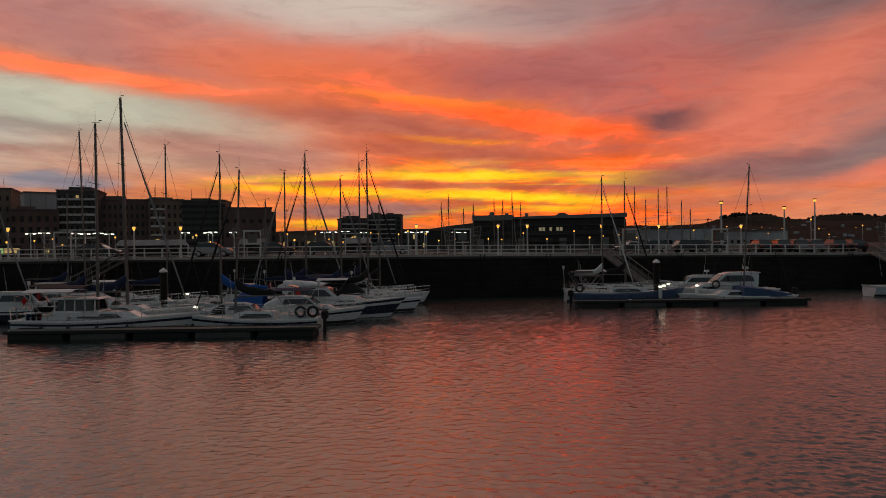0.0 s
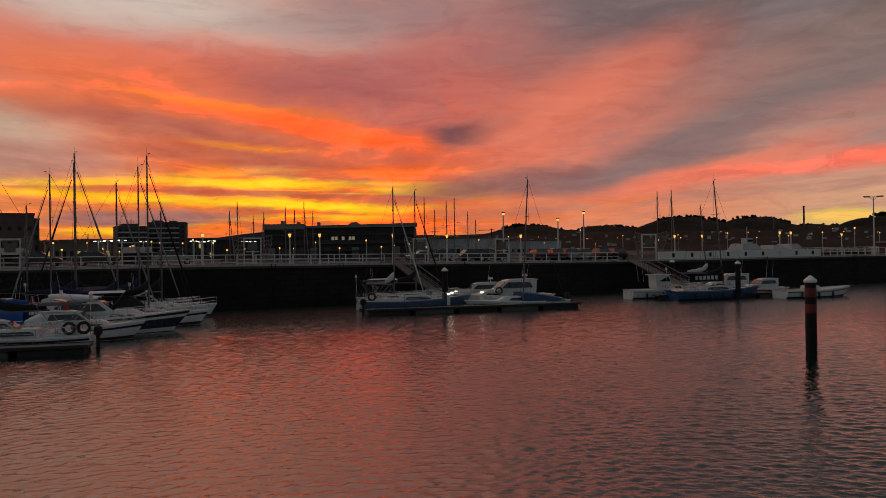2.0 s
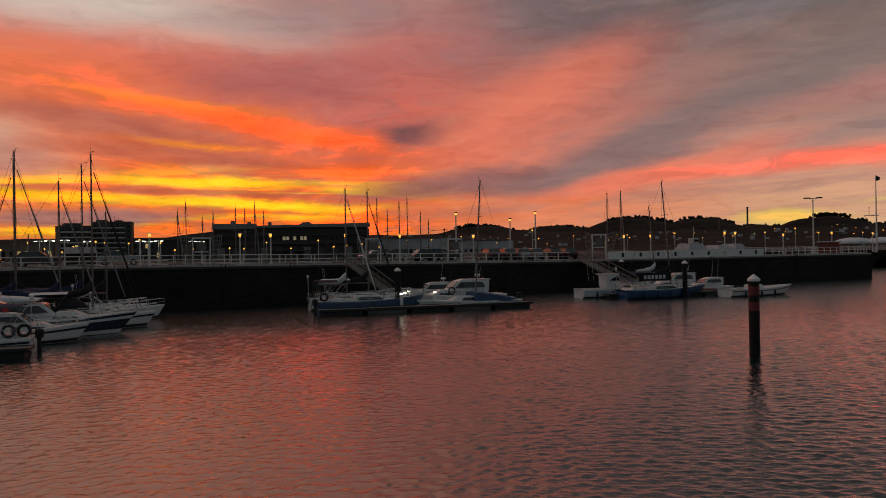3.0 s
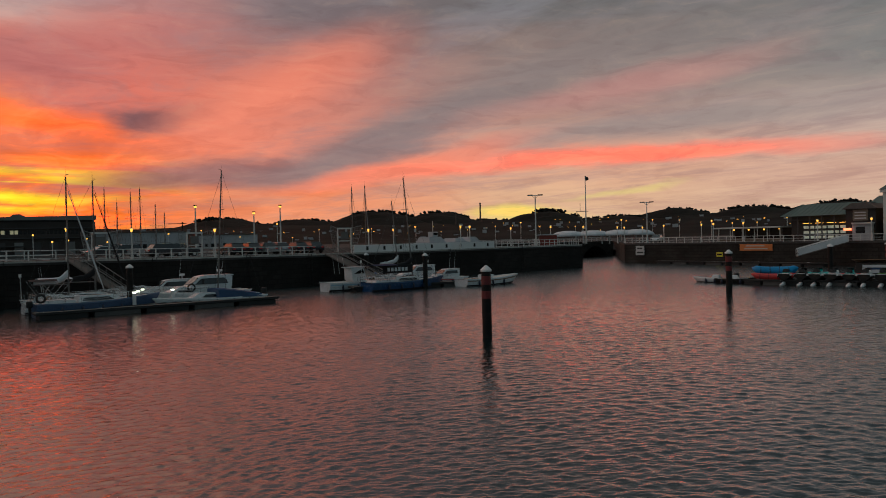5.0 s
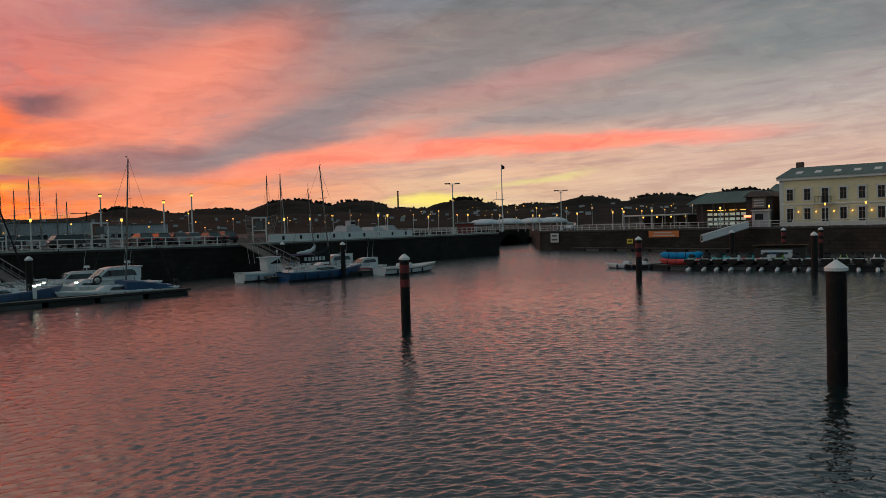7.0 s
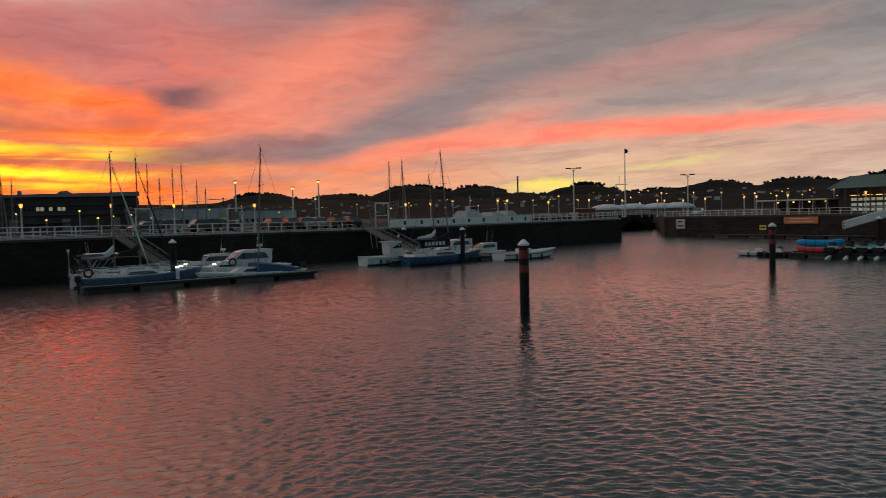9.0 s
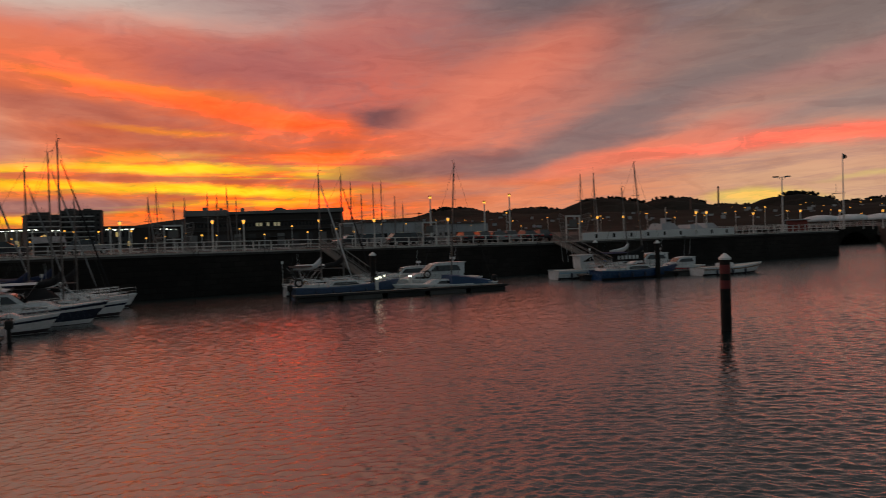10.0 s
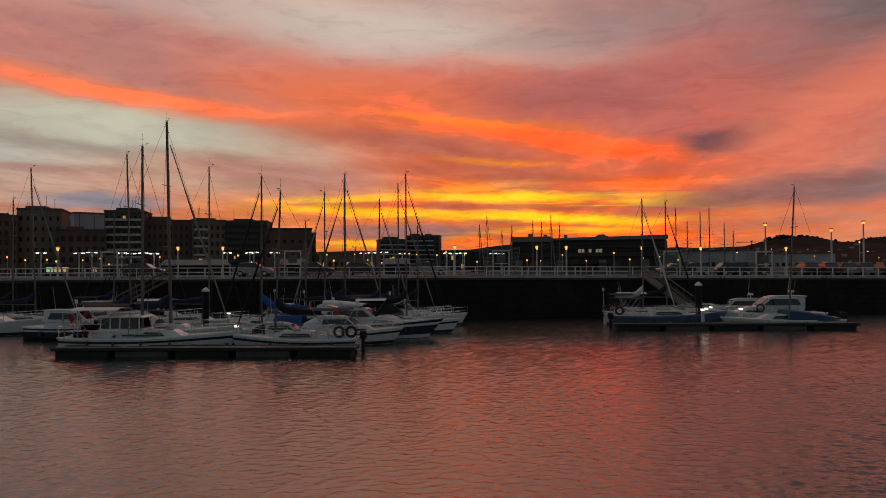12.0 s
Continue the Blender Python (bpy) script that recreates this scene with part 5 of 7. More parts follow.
def car(x, y, z, turn, paint, label):
    th = base("car", pose(x, y, z, 0, 0, turn), label, "car", "parked cars")
    side = [(-2.1, 0.35), (-2.15, 0.75), (-2.0, 0.98), (-1.0, 1.02), (0.95, 0.96), (1.9, 0.82), (2.12, 0.6), (2.1, 0.32)]
    bm = bmesh.new()
    loft(bm, [[(a, -0.86 + i, b) for a, b in side] for i in (0, 1.72)])
    bmesh.ops.bevel(bm, geom=bm.edges[:], offset=0.05, segments=2, affect="EDGES")
    part("body", bm, paint, th)
    roof = [(-1.85, 0.98), (-1.45, 1.42), (-0.2, 1.48), (0.35, 1.40), (1.05, 0.96)]
    bm = bmesh.new()
    loft(bm, [[(a, -0.78 + (0.12 if b > 1 else 0), b) for a, b in roof], [(a, 0.78 - (0.12 if b > 1 else 0), b) for a, b in roof]])
    part("glasshouse", bm, GLASS, th)
    bm = bmesh.new()
    box(bm, -1.45, 0.30, -0.66, 0.66, 1.43, 1.50, 0.03)
    part("roof", bm, paint, th)
    for cx in (-1.3, 1.3):
        for sg in (1, -1):
            bm = bmesh.new()
            rod(bm, (cx, sg * 0.66, 0.32), (cx, sg * 0.88, 0.32), 0.32, n=16)
            wheel = part("wheel", bm, RUBBER, th)
            bm = bmesh.new()
            rod(bm, (cx, sg * 0.86, 0.32), (cx, sg * 0.895, 0.32), 0.19, n=12)
            part("rim", bm, CHROME, wheel)
    for sg in (1, -1):
        bm = bmesh.new()
        box(bm, -2.17, -2.08, sg * 0.62 - 0.16, sg * 0.62 + 0.16, 0.72, 0.86)
        part("tail_light", bm, TAIL, th)
        bm = bmesh.new()
        box(bm, 2.02, 2.12, sg * 0.6 - 0.18, sg * 0.6 + 0.18, 0.62, 0.74)
        part("headlight", bm, GLASS, th)


CAR_WORDS = ["white hatchback parked on the pier", "silver hatchback parked on the pier", "dark hatchback parked on the pier"]
rnd = random.Random(5)
for az_ in (-14.2, -15.4, -18.2, -19.2, -22.8, -24.0, -25.1, -26.0, -27.4, -28.5, 4.0, 9.0, 12.5, 17.0, 24.5):
    p_ = on_pier(az_, 8.8)
    k = rnd.choice([1, 2, 2, 2])
    car(p_.x, p_.y, p_.z, 90 + rnd.uniform(-4, 4) if az_ < -22 else rnd.choice([5, 185]), CAR_PAINTS[k], CAR_WORDS[k])
p_ = polar(-54.3, 146, 3.76)
car(p_.x, p_.y, 3.56, 205, CAR_PAINTS[0], "white hatchback parked on the promenade")

# masts of the basin behind the pier
for i, (az_, d_, top_) in enumerate(((0.1, 112, 11.4), (-0.5, 120, 13.2), (-1.6, 115, 10.6), (-2.3, 110, 11.0), (-3.9, 118, 12.2), (-4.6, 112, 11.6), (-5.3, 116, 12.9), (-5.9, 121, 11.6),
                                     (-14.3, 112, 13.1), (-15.1, 118, 11.6), (-16.0, 112, 12.6), (-16.6, 116, 13.4), (-17.6, 120, 11.4), (-18.2, 108, 9.6), (-31.6, 112, 13.1), (-32.6, 108, 13.0), (9.6, 114, 8.2), (13.4, 118, 9.4))):
    p_ = polar(az_, d_)
    sailboat(p_.x, p_.y, (i % 2) * 180 + 70, 8.5 + (i % 3), top_, "white sloop berthed in the basin behind the pier", 0.5, lean=0.3 * math.sin(i * 1.7), furl=i % 3 == 0, boom=i % 2 == 0, rails=False, thick=0.085)


# ---- the town behind ----
BRICK = material("dark_brick_facade", (0.14, 0.095, 0.08), 0.85, vary=0.3, scale=0.6, bump=0.2)
BROWN = material("brown_facade", (0.19, 0.15, 0.115), 0.85, vary=0.25, scale=0.5)
GREYWALL = material("pale_grey_render", (0.42, 0.43, 0.45), 0.85, vary=0.15, scale=0.3, stain=(0.3, 0.3, 0.3))
DARKWALL = material("dark_grey_facade", (0.065, 0.062, 0.062), 0.8, vary=0.25, scale=0.5)
BALCONY = material("white_balcony_front", (0.55, 0.54, 0.52), 0.7, vary=0.1, scale=1.0)
PANE = material("dark_window_pane", (0.014, 0.015, 0.017), 0.2, vary=0.0, spec=0.3)
PANE_LIT = material("lit_window_pane", (1.0, 0.62, 0.22), 0.4, vary=0.0, emit=0.34)
ROOFTILE = material("dull_roof_covering", (0.12, 0.10, 0.09), 0.85, vary=0.3, scale=0.5)
GREENROOF = material("green_metal_roof", (0.13, 0.175, 0.155), 0.6, vary=0.2, scale=0.8, metal=0.2)
BLACKWALL = material("dark_stained_timber", (0.035, 0.03, 0.028), 0.8, vary=0.3, scale=2.0)
BRICK_RED = material("faded_red_timber", (0.20, 0.045, 0.035), 0.7, vary=0.25, scale=1.5)
HALLWALL = material("soot_brown_hall_cladding", (0.045, 0.038, 0.035), 0.85, vary=0.35, scale=0.4)
HALLROOF = material("dull_grey_roof_sheet", (0.20, 0.195, 0.19), 0.7, vary=0.2, scale=0.5)
PANE_DIM = material("faintly_lit_pane", (0.8, 0.62, 0.36), 0.4, vary=0.0, emit=0.16)
CREAM = material("cream_painted_render", (0.80, 0.70, 0.43), 0.8, vary=0.12, scale=0.8, stain=(0.68, 0.6, 0.42))
STUCCO = material("white_stucco_trim", (0.70, 0.68, 0.63), 0.75, vary=0.08, scale=1.0)


def apartment(az0, az1, dist, height, label, wall, rows, cols, balcony=0.0, lit=0.05, setback=True, depth=14.0, seed=1, win=(0.45, 0.5)):
    """A block of flats whose front faces the harbour, with its windows and balconies as parts."""
    a, b = polar(az0 + 0.12, dist), polar(az1 - 0.12, dist + (seed % 3 - 1) * 2.0)
    d = b - a
    W = d.length
    r = random.Random(seed)
    th = base("apartment_building", pose(a.x, a.y, 3.4, 0, 0, math.degrees(math.atan2(d.y, d.x))), label, "building", "waterfront buildings")
    bm = bmesh.new()
    box(bm, 0, W, 0, depth, 0, height)
    part("wall", bm, wall, th)
    bm = bmesh.new()
    box(bm, -0.2, W + 0.2, -0.25, depth + 0.2, height, height + 0.45)
    part("cornice", bm, ROOFTILE, th)
    if setback:
        n = max(1, int(W / 9))
        for i in range(n):
            bm = bmesh.new()
            xa = (i + r.uniform(0.1, 0.3)) * W / n
            box(bm, xa, xa + W / n * r.uniform(0.35, 0.6), 2, depth - 2, height + 0.45, height + r.uniform(0.9, 1.7))
            part("roof_house", bm, ROOFTILE if i % 2 else wall, th)
        bm = bmesh.new()
        for i in range(3):
            xa = r.uniform(0.1, 0.9) * W
            rod(bm, (xa, 5, height), (xa, 5, height + r.uniform(3, 5)), 0.05, n=4)
        part("aerial_poles", bm, STEEL_BLACK, th)
    sw, sh = W / cols, (height - 1.0) / rows
    frames, panes = bmesh.new(), {}
    wm = bmesh.new()
    ww, wh = sw * win[0], sh * win[1]
    box(wm, -ww / 2, ww / 2, -0.05, 0.05, 0, wh)
    pane_mesh = None
    lit_mesh = None
    for j in range(rows):
        for i in range(cols):
            x, z = (i + 0.5) * sw, 0.9 + j * sh
            on = r.random() < (lit * (2.0 if j == 0 else 0.5))
            if pane_mesh is None:
                pane = part("window", wm, PANE, th)
                pane_mesh = pane.data
                lit_mesh = pane_mesh.copy()
                lit_mesh.materials[0] = PANE_LIT
            else:
                pane = new("window", pane_mesh)
                pane.parent = th
            if on:
                pane.data = lit_mesh
            pane.location = (x, -0.03, z)
        if balcony and j:
            bm = bmesh.new()
            box(bm, W * 0.04, W * (0.04 + balcony), -1.0, -0.002, 0.55 + j * sh, 0.70 + j * sh)
            box(bm, W * 0.04, W * (0.04 + balcony), -1.0, -0.92, 0.70 + j * sh, 1.15 + j * sh)
            part("balcony", bm, BALCONY, th)
    frames.free()


apartment(35.6, 32.5, 235, 16.5, "dark block of flats with lit windows by the harbour", BRICK, 6, 8, lit=0.12, seed=2)
apartment(32.3, 29.9, 240, 18.6, "brown block of flats with square windows", BROWN, 6, 6, lit=0.04, seed=3, win=(0.35, 0.4))
apartment(29.8, 27.1, 232, 12.6, "low dark block of flats with a tiled roof", BRICK, 4, 6, lit=0.06, seed=4)
apartment(28.9, 27.1, 262, 19.4, "tall flats showing a blank pale grey party wall", GREYWALL, 1, 1, setback=False, seed=5, win=(0.04, 0.03))
apartment(27.0, 24.7, 236, 18.3, "dark flats with pale balcony bands on every floor", DARKWALL, 8, 7, balcony=0.92, lit=0.03, seed=6)
apartment(24.6, 21.3, 240, 16.1, "dark brick flats with small windows", BRICK, 6, 10, lit=0.06, seed=7)
apartment(21.2, 19.1, 238, 16.2, "dark brick flats with pale window surrounds", BROWN, 6, 6, lit=0.10, seed=8, balcony=0.4)
apartment(19.0, 16.2, 240, 16.0, "dark office block with a close grid of pale windows", DARKWALL, 8, 18, lit=0.02, seed=9, win=(0.7, 0.45))
apartment(16.1, 12.9, 236, 13.6, "brown block with a plain upper wall", BRICK, 3, 6, lit=0.03, seed=10, setback=False, win=(0.4, 0.25))
apartment(36.0, 24.0, 275, 17.0, "row of dark flats behind the waterfront", BRICK, 4, 30, lit=0.04, seed=21, setback=False)
apartment(24.0, 12.6, 275, 14.0, "second row of dark flats behind the waterfront", DARKWALL, 4, 28, lit=0.04, seed=22, setback=False)
apartment(7.6, 5.75, 395, 16.0, "stepped apartment tower with pale balcony bands", DARKWALL, 6, 5, balcony=0.9, lit=0.04, seed=11)
apartment(5.6, 3.3, 410, 18.4, "dark apartment tower with pale balcony bands", DARKWALL, 7, 7, balcony=0.8, lit=0.04, seed=12)
apartment(3.0, -2.0, 330, 8.5, "long low dark buildings behind the car park", DARKWALL, 2, 14, lit=0.10, seed=13, setback=False)
apartment(12.0, 8.2, 340, 7.5, "low dark sheds behind the car park", BROWN, 1, 9, lit=0.2, seed=14, setback=False)
apartment(-13.8, -19.5, 260, 6.0, "low pale warehouse with a strip of windows", GREYWALL, 1, 14, lit=0.15, seed=15, setback=False, win=(0.6, 0.3))
apartment(-20.5, -24.5, 280, 5.0, "low pale warehouse beyond the basin", GREYWALL, 1, 10, lit=0.1, seed=16, setback=False, win=(0.5, 0.3))


def long_hall():
    """The long dark hall: pale tall end, grey roof sheet with a hump, strip of windows, ledges and loading doors."""
    a, b = polar(-2.35, 222), polar(-13.7, 222)
    d = b - a
    W = d.length
    th = base("long_hall", pose(a.x, a.y, 3.4, 0, 0, math.degrees(math.atan2(d.y, d.x))), "long dark flat-roofed hall with a pale roof edge", "building", "waterfront buildings")
    bm = bmesh.new()
    box(bm, 0, W, 0, 30, 0, 8.6)
    part("wall", bm, HALLWALL, th)
    bm = bmesh.new()
    box(bm, 0.2, W - 0.3, 0.8, 29, 8.6, 9.1)
    part("clerestory", bm, PANE, th)
    bm = bmesh.new()
    loft(bm, [[(W * f, -1.0, 9.1), (W * f, 30.5, 9.1), (W * f, 30.5, z), (W * f, -1.0, z - 0.2)] for f, z in ((0.27, 9.9), (0.5, 10.1), (0.545, 10.15), (0.565, 10.75), (0.60, 10.85), (0.63, 10.2), (1.004, 10.45))])
    part("roof", bm, HALLROOF, th, "dull grey metal roof sheet")
    bm = bmesh.new()
    box(bm, -0.3, W * 0.26, -0.8, 20, 8.7, 10.3, 0.08)
    part("pale_block", bm, HALLROOF, th, "pale grey upper storey at the end of the hall")
    for x0, x1, h_ in ((0.10, 0.125, 11.4), (0.205, 0.225, 11.0), (0.34, 0.36, 10.9)):
        bm = bmesh.new()
        box(bm, W * x0, W * x1, 4, 9, 9.9, h_)
        part("roof_house", bm, HALLROOF, th)
    for z0, z1, f0, f1, out in ((6.9, 7.15, 0.0, 1.0, 0.5), (4.35, 4.6, 0.05, 0.97, 0.8), (2.3, 2.5, 0.3, 0.62, 1.2)):
        bm = bmesh.new()
        box(bm, W * f0, W * f1, -out, -0.002, z0, z1)
        part("ledge", bm, DARKWALL, th)
    for i in range(44):
        bm = bmesh.new()
        box(bm, (i + 0.12) * W / 44, (i + 0.88) * W / 44, -0.05, 0.05, 5.5, 6.5)
        part("window", bm, PANE_DIM if i in (19, 20, 22, 24, 25) else PANE, th)
    for i in range(11):
        bm = bmesh.new()
        box(bm, (i + 0.25) * W / 11, (i + 0.75) * W / 11, -0.06, 0.05, 0.0, 3.4)
        part("loading_door", bm, DARKWALL if i % 3 else HALLROOF, th)
    # lower shed against its end
    a, b = polar(1.2, 232), polar(-2.2, 230)
    d = b - a
    th = base("low_shed", pose(a.x, a.y, 3.4, 0, 0, math.degrees(math.atan2(d.y, d.x))), "low dark shed with a sloping roof beside the hall", "building", "waterfront buildings")
    bm = bmesh.new()
    box(bm, 0, d.length, 0, 14, 0, 6.2)
    part("wall", bm, HALLWALL, th)
    bm = bmesh.new()
    loft(bm, [[(x, -0.6, 6.2), (x, 14.5, 6.2), (x, 14.5, z + 0.4), (x, -0.6, z)] for x, z in ((-0.4, 6.6), (d.length * 0.5, 7.6), (d.length, 8.3))])
    part("roof", bm, ROOFTILE, th)


long_hall()


def car_park_lamp(p, k=1.0):
    th = base("car_park_lamp", pose(p.x, p.y, p.z, 0, 0, math.degrees(math.atan2(p.y, p.x)) - 90), "pale lamp post with twin lit white heads", "street lamp", "car park lamps")
    bm = bmesh.new()
    rod(bm, (0, 0, 0), (0, 0, 4.9), 0.11, 0.08, n=8)
    rod(bm, (-0.6, 0, 4.92), (0.6, 0, 4.92), 0.05, n=6)
    part("post", bm, RAILPAINT, th)
    for sx in (-0.62, 0.62):
        bm = bmesh.new()
        box(bm, sx - 0.25, sx + 0.25, -0.2, 0.2, 4.76, 4.9, 0.03)
        part("lamp", bm, LAMP_WHITE, th, "glowing cool white lamp")


for az_, d_ in ((31.0, 150), (28.7, 152), (27.9, 146), (26.0, 150), (25.4, 156), (24.6, 150), (23.9, 158), (18.9, 150), (17.3, 152), (17.0, 146), (15.5, 150), (8.9, 160), (8.3, 156), (7.4, 152), (6.0, 165), (2.6, 168), (2.1, 175), (1.4, 168), (-0.9, 178), (-1.5, 185)):
    car_park_lamp(polar(az_, d_, 3.3))


def far_lamp(p, h_):
    th = base("distant_street_lamp", pose(p.x, p.y, p.z), "distant street lamp glowing amber", "street lamp", "distant amber lamps")
    bm = bmesh.new()
    rod(bm, (0, 0, 0), (0, 0, h_), 0.08, 0.06, n=5)
    part("post", bm, RAILPAINT, th)
    bm = bmesh.new()
    ball(bm, (0, 0, h_ + 0.15), 0.2, 6)
    part("lantern", bm, LAMP_AMBER, th)


rnd = random.Random(11)
for i in range(46):
    az_ = 33 - i * 1.05 + rnd.uniform(-0.4, 0.4)
    d_ = rnd.uniform(150, 230)
    far_lamp(polar(az_, d_, 3.3), rnd.uniform(2.6, 4.8))
for i in range(30):
    az_ = -16 - i * 1.9 + rnd.uniform(-0.6, 0.6)
    d_ = rnd.uniform(190, 330)
    far_lamp(polar(az_, d_, 3.5), rnd.uniform(3.5, 6.5))


def market_tent(az, dist, w, label):
    p = polar(az, dist, 3.3)
    th = base("market_stall", pose(p.x, p.y, p.z, 0, 0, az), label, "stall", "stalls on the quay")
    bm = bmesh.new()
    loft(bm, [[(-w / 2, -2, 2.5), (w / 2, -2, 2.5), (w / 2, 2, 2.5), (-w / 2, 2, 2.5)], [(-w / 2 * 0.86, -0.1, 3.5), (w / 2 * 0.86, -0.1, 3.5), (w / 2 * 0.86, 0.1, 3.5), (-w / 2 * 0.86, 0.1, 3.5)]])
    part("canopy", bm, CANVAS_GREY, th)
    for sx in (-1, 1):
        for sy in (-1, 1):
            bm = bmesh.new()
            rod(bm, (sx * (w / 2 - 0.1), sy * 1.9, 0), (sx * (w / 2 - 0.1), sy * 1.9, 2.5), 0.06, n=5)
            part("pole", bm, RAILPAINT, th)
    bm = bmesh.new()
    box(bm, -w / 2 + 0.2, w / 2 - 0.2, 1.6, 1.75, 0, 2.4)
    part("back_panel", bm, BLACKWALL, th)


for az_, w_ in ((21.1, 12), (14.2, 5), (6.4, 5)):
    market_tent(az_, 141, w_, "grey canvas market stall on the far quay")

# lit kiosk
p_ = polar(30.0, 142, 3.3)
th_ = base("kiosk", pose(p_.x, p_.y, p_.z, 0, 0, 30), "small kiosk with a bright greenish lit front", "kiosk")
bm = bmesh.new()
box(bm, -1.9, 1.9, 0, 3, 0, 2.8, 0.05)
part("body", bm, BLACKWALL, th_)
for i in range(3):
    bm = bmesh.new()
    box(bm, -1.7 + i * 1.15, -0.7 + i * 1.15, -0.06, -0.002, 1.5, 2.3)
    part("lit_panel", bm, [material("green_white_shop_light", (0.75, 1.0, 0.35), 0.4, vary=0.0, emit=0.35), PANE_LIT, PANE_LIT][i], th_)


# hillside houses and lights
def hillside():
    r = random.Random(3)
    walls, lights = bmesh.new(), bmesh.new()
    for i in range(260):
        az = -14 - r.random() * 62
        d = r.uniform(560, 900)
        base_z = 4 + (d - 560) * 0.045 + r.uniform(-1, 6)
        p = polar(az, d, base_z)
        w, h_ = r.uniform(1.5, 4.5), r.uniform(1.2, 2.8)
        m = pose(p.x, p.y, p.z, 0, 0, az) @ Matrix.Diagonal((w, 3, h_, 1))
        if i % 3:
            bmesh.ops.create_cube(walls, size=1.0, matrix=m)
        else:
            bmesh.ops.create_icosphere(lights, subdivisions=1, radius=r.uniform(0.3, 0.6), matrix=Matrix.Translation(p + Vector((0, 0, h_ * 0.6))))
    ob = link("hillside_houses", walls, GREYWALL)
    tagged(ob, "scattered pale houses on the dark hillside", "houses", kind="stuff")
    ob = link("hillside_lights", lights, LAMP_AMBER)
    tagged(ob, "scattered amber town lights on the hillside", "lights", kind="stuff")


def foothill():
    """The gently rising ground that carries the houses."""
    bm = bmesh.new()
    n = 80
    rows = []
    for d in (300, 420, 560, 760, 920, 1050):
        rows.append([polar(-10 - 80 * i / n, d, 3.4 + max(0, (d - 500)) * 0.045 + noise.noise((i * 0.35, d * 0.01, 2)) * (d - 300) * 0.008) for i in range(n + 1)])
    loft(bm, rows, close=False, caps=False)
    tagged(link("foothill", bm, HILL), "dark rising ground with scattered town below the hills", "hill", kind="structure")


foothill()
hillside()


def tree_line():
    """Rough tree crowns along the skyline."""
    r = random.Random(8)
    bm = bmesh.new()
    for i in range(420):
        az = -20 - r.random() * 56
        a = next((h for h in HILLS if abs(h[0] - az) < h[1] * 0.5), None)
        if a is None:
            continue
        f = math.cos((az - a[0]) / a[1] * math.pi / 2) ** 1.1
        top = (math.tan(radians(a[2])) * a[3] + 5) * f
        p = polar(az, a[3], 3 + top - 2.5)
        for k in range(3):
            bmesh.ops.create_icosphere(bm, subdivisions=1, radius=r.uniform(1.1, 2.7), matrix=Matrix.LocRotScale(p + Vector((r.uniform(-5, 5), r.uniform(-4, 4), r.uniform(-1, 3))), Euler((r.random() * 3, r.random() * 3, 0)), (1.2, 1, r.uniform(0.7, 1.2))))
    for v in bm.verts:
        v.co += Vector((r.uniform(-0.7, 0.7), r.uniform(-0.7, 0.7), r.uniform(-0.7, 0.7)))
    tagged(link("skyline_trees", bm, HILL), "dark ragged tree crowns along the hill crest", "trees", kind="stuff")


tree_line()

# chimneys
for az_, el_, r_ in ((-41.33, 2.62, 1.25), (-39.45, 1.95, 1.2)):
    p_ = polar(az_, 1000, 20)
    top_ = math.tan(radians(el_)) * 1000 + 5
    th_ = base("chimney", pose(p_.x, p_.y, 20), "slender dark factory chimney behind the hills", "chimney", "factory chimneys")
    bm = bmesh.new()
    rod(bm, (0, 0, -20), (0, 0, top_ - 20), r_, r_ * 0.8, n=14)
    part("stack", bm, BRICK, th_)
    bm = bmesh.new()
    rod(bm, (0, 0, top_ - 20), (0, 0, top_ - 18.6), r_ * 1.0, n=14)
    part("rim", bm, DARKWALL, th_)

# crane on the skyline
p_ = polar(-19.4, 520, 4)
th_ = base("tower_crane", pose(p_.x, p_.y, 4, 0, 0, -20), "thin tower crane standing far behind the basin", "crane")
bm = bmesh.new()
box(bm, -0.3, 0.3, -0.3, 0.3, 0, 15)
part("tower", bm, STEEL_BLACK, th_)
bm = bmesh.new()
box(bm, -9, 2.5, -0.2, 0.2, 15, 15.4)
part("jib", bm, STEEL_BLACK, th_)
bm = bmesh.new()
loft(bm, [[(-0.8, -0.2, 15.4), (0.8, -0.2, 15.4), (0.2, -0.2, 16.4)], [(-0.8, 0.2, 15.4), (0.8, 0.2, 15.4), (0.2, 0.2, 16.4)]])
part("apex", bm, STEEL_BLACK, th_)


# ---- eastern quay ----
def facade(name, a, b, height, depth, wall, label, z=3.56):
    a, b = Vector(a), Vector(b)
    d = b - a
    th = base(name, pose(a.x, a.y, z, 0, 0, math.degrees(math.atan2(d.y, d.x))), label, "building", "waterfront buildings")
    bm = bmesh.new()
    box(bm, 0, d.length, 0, depth, 0, height)
    part("wall", bm, wall, th)
    return th, d.length


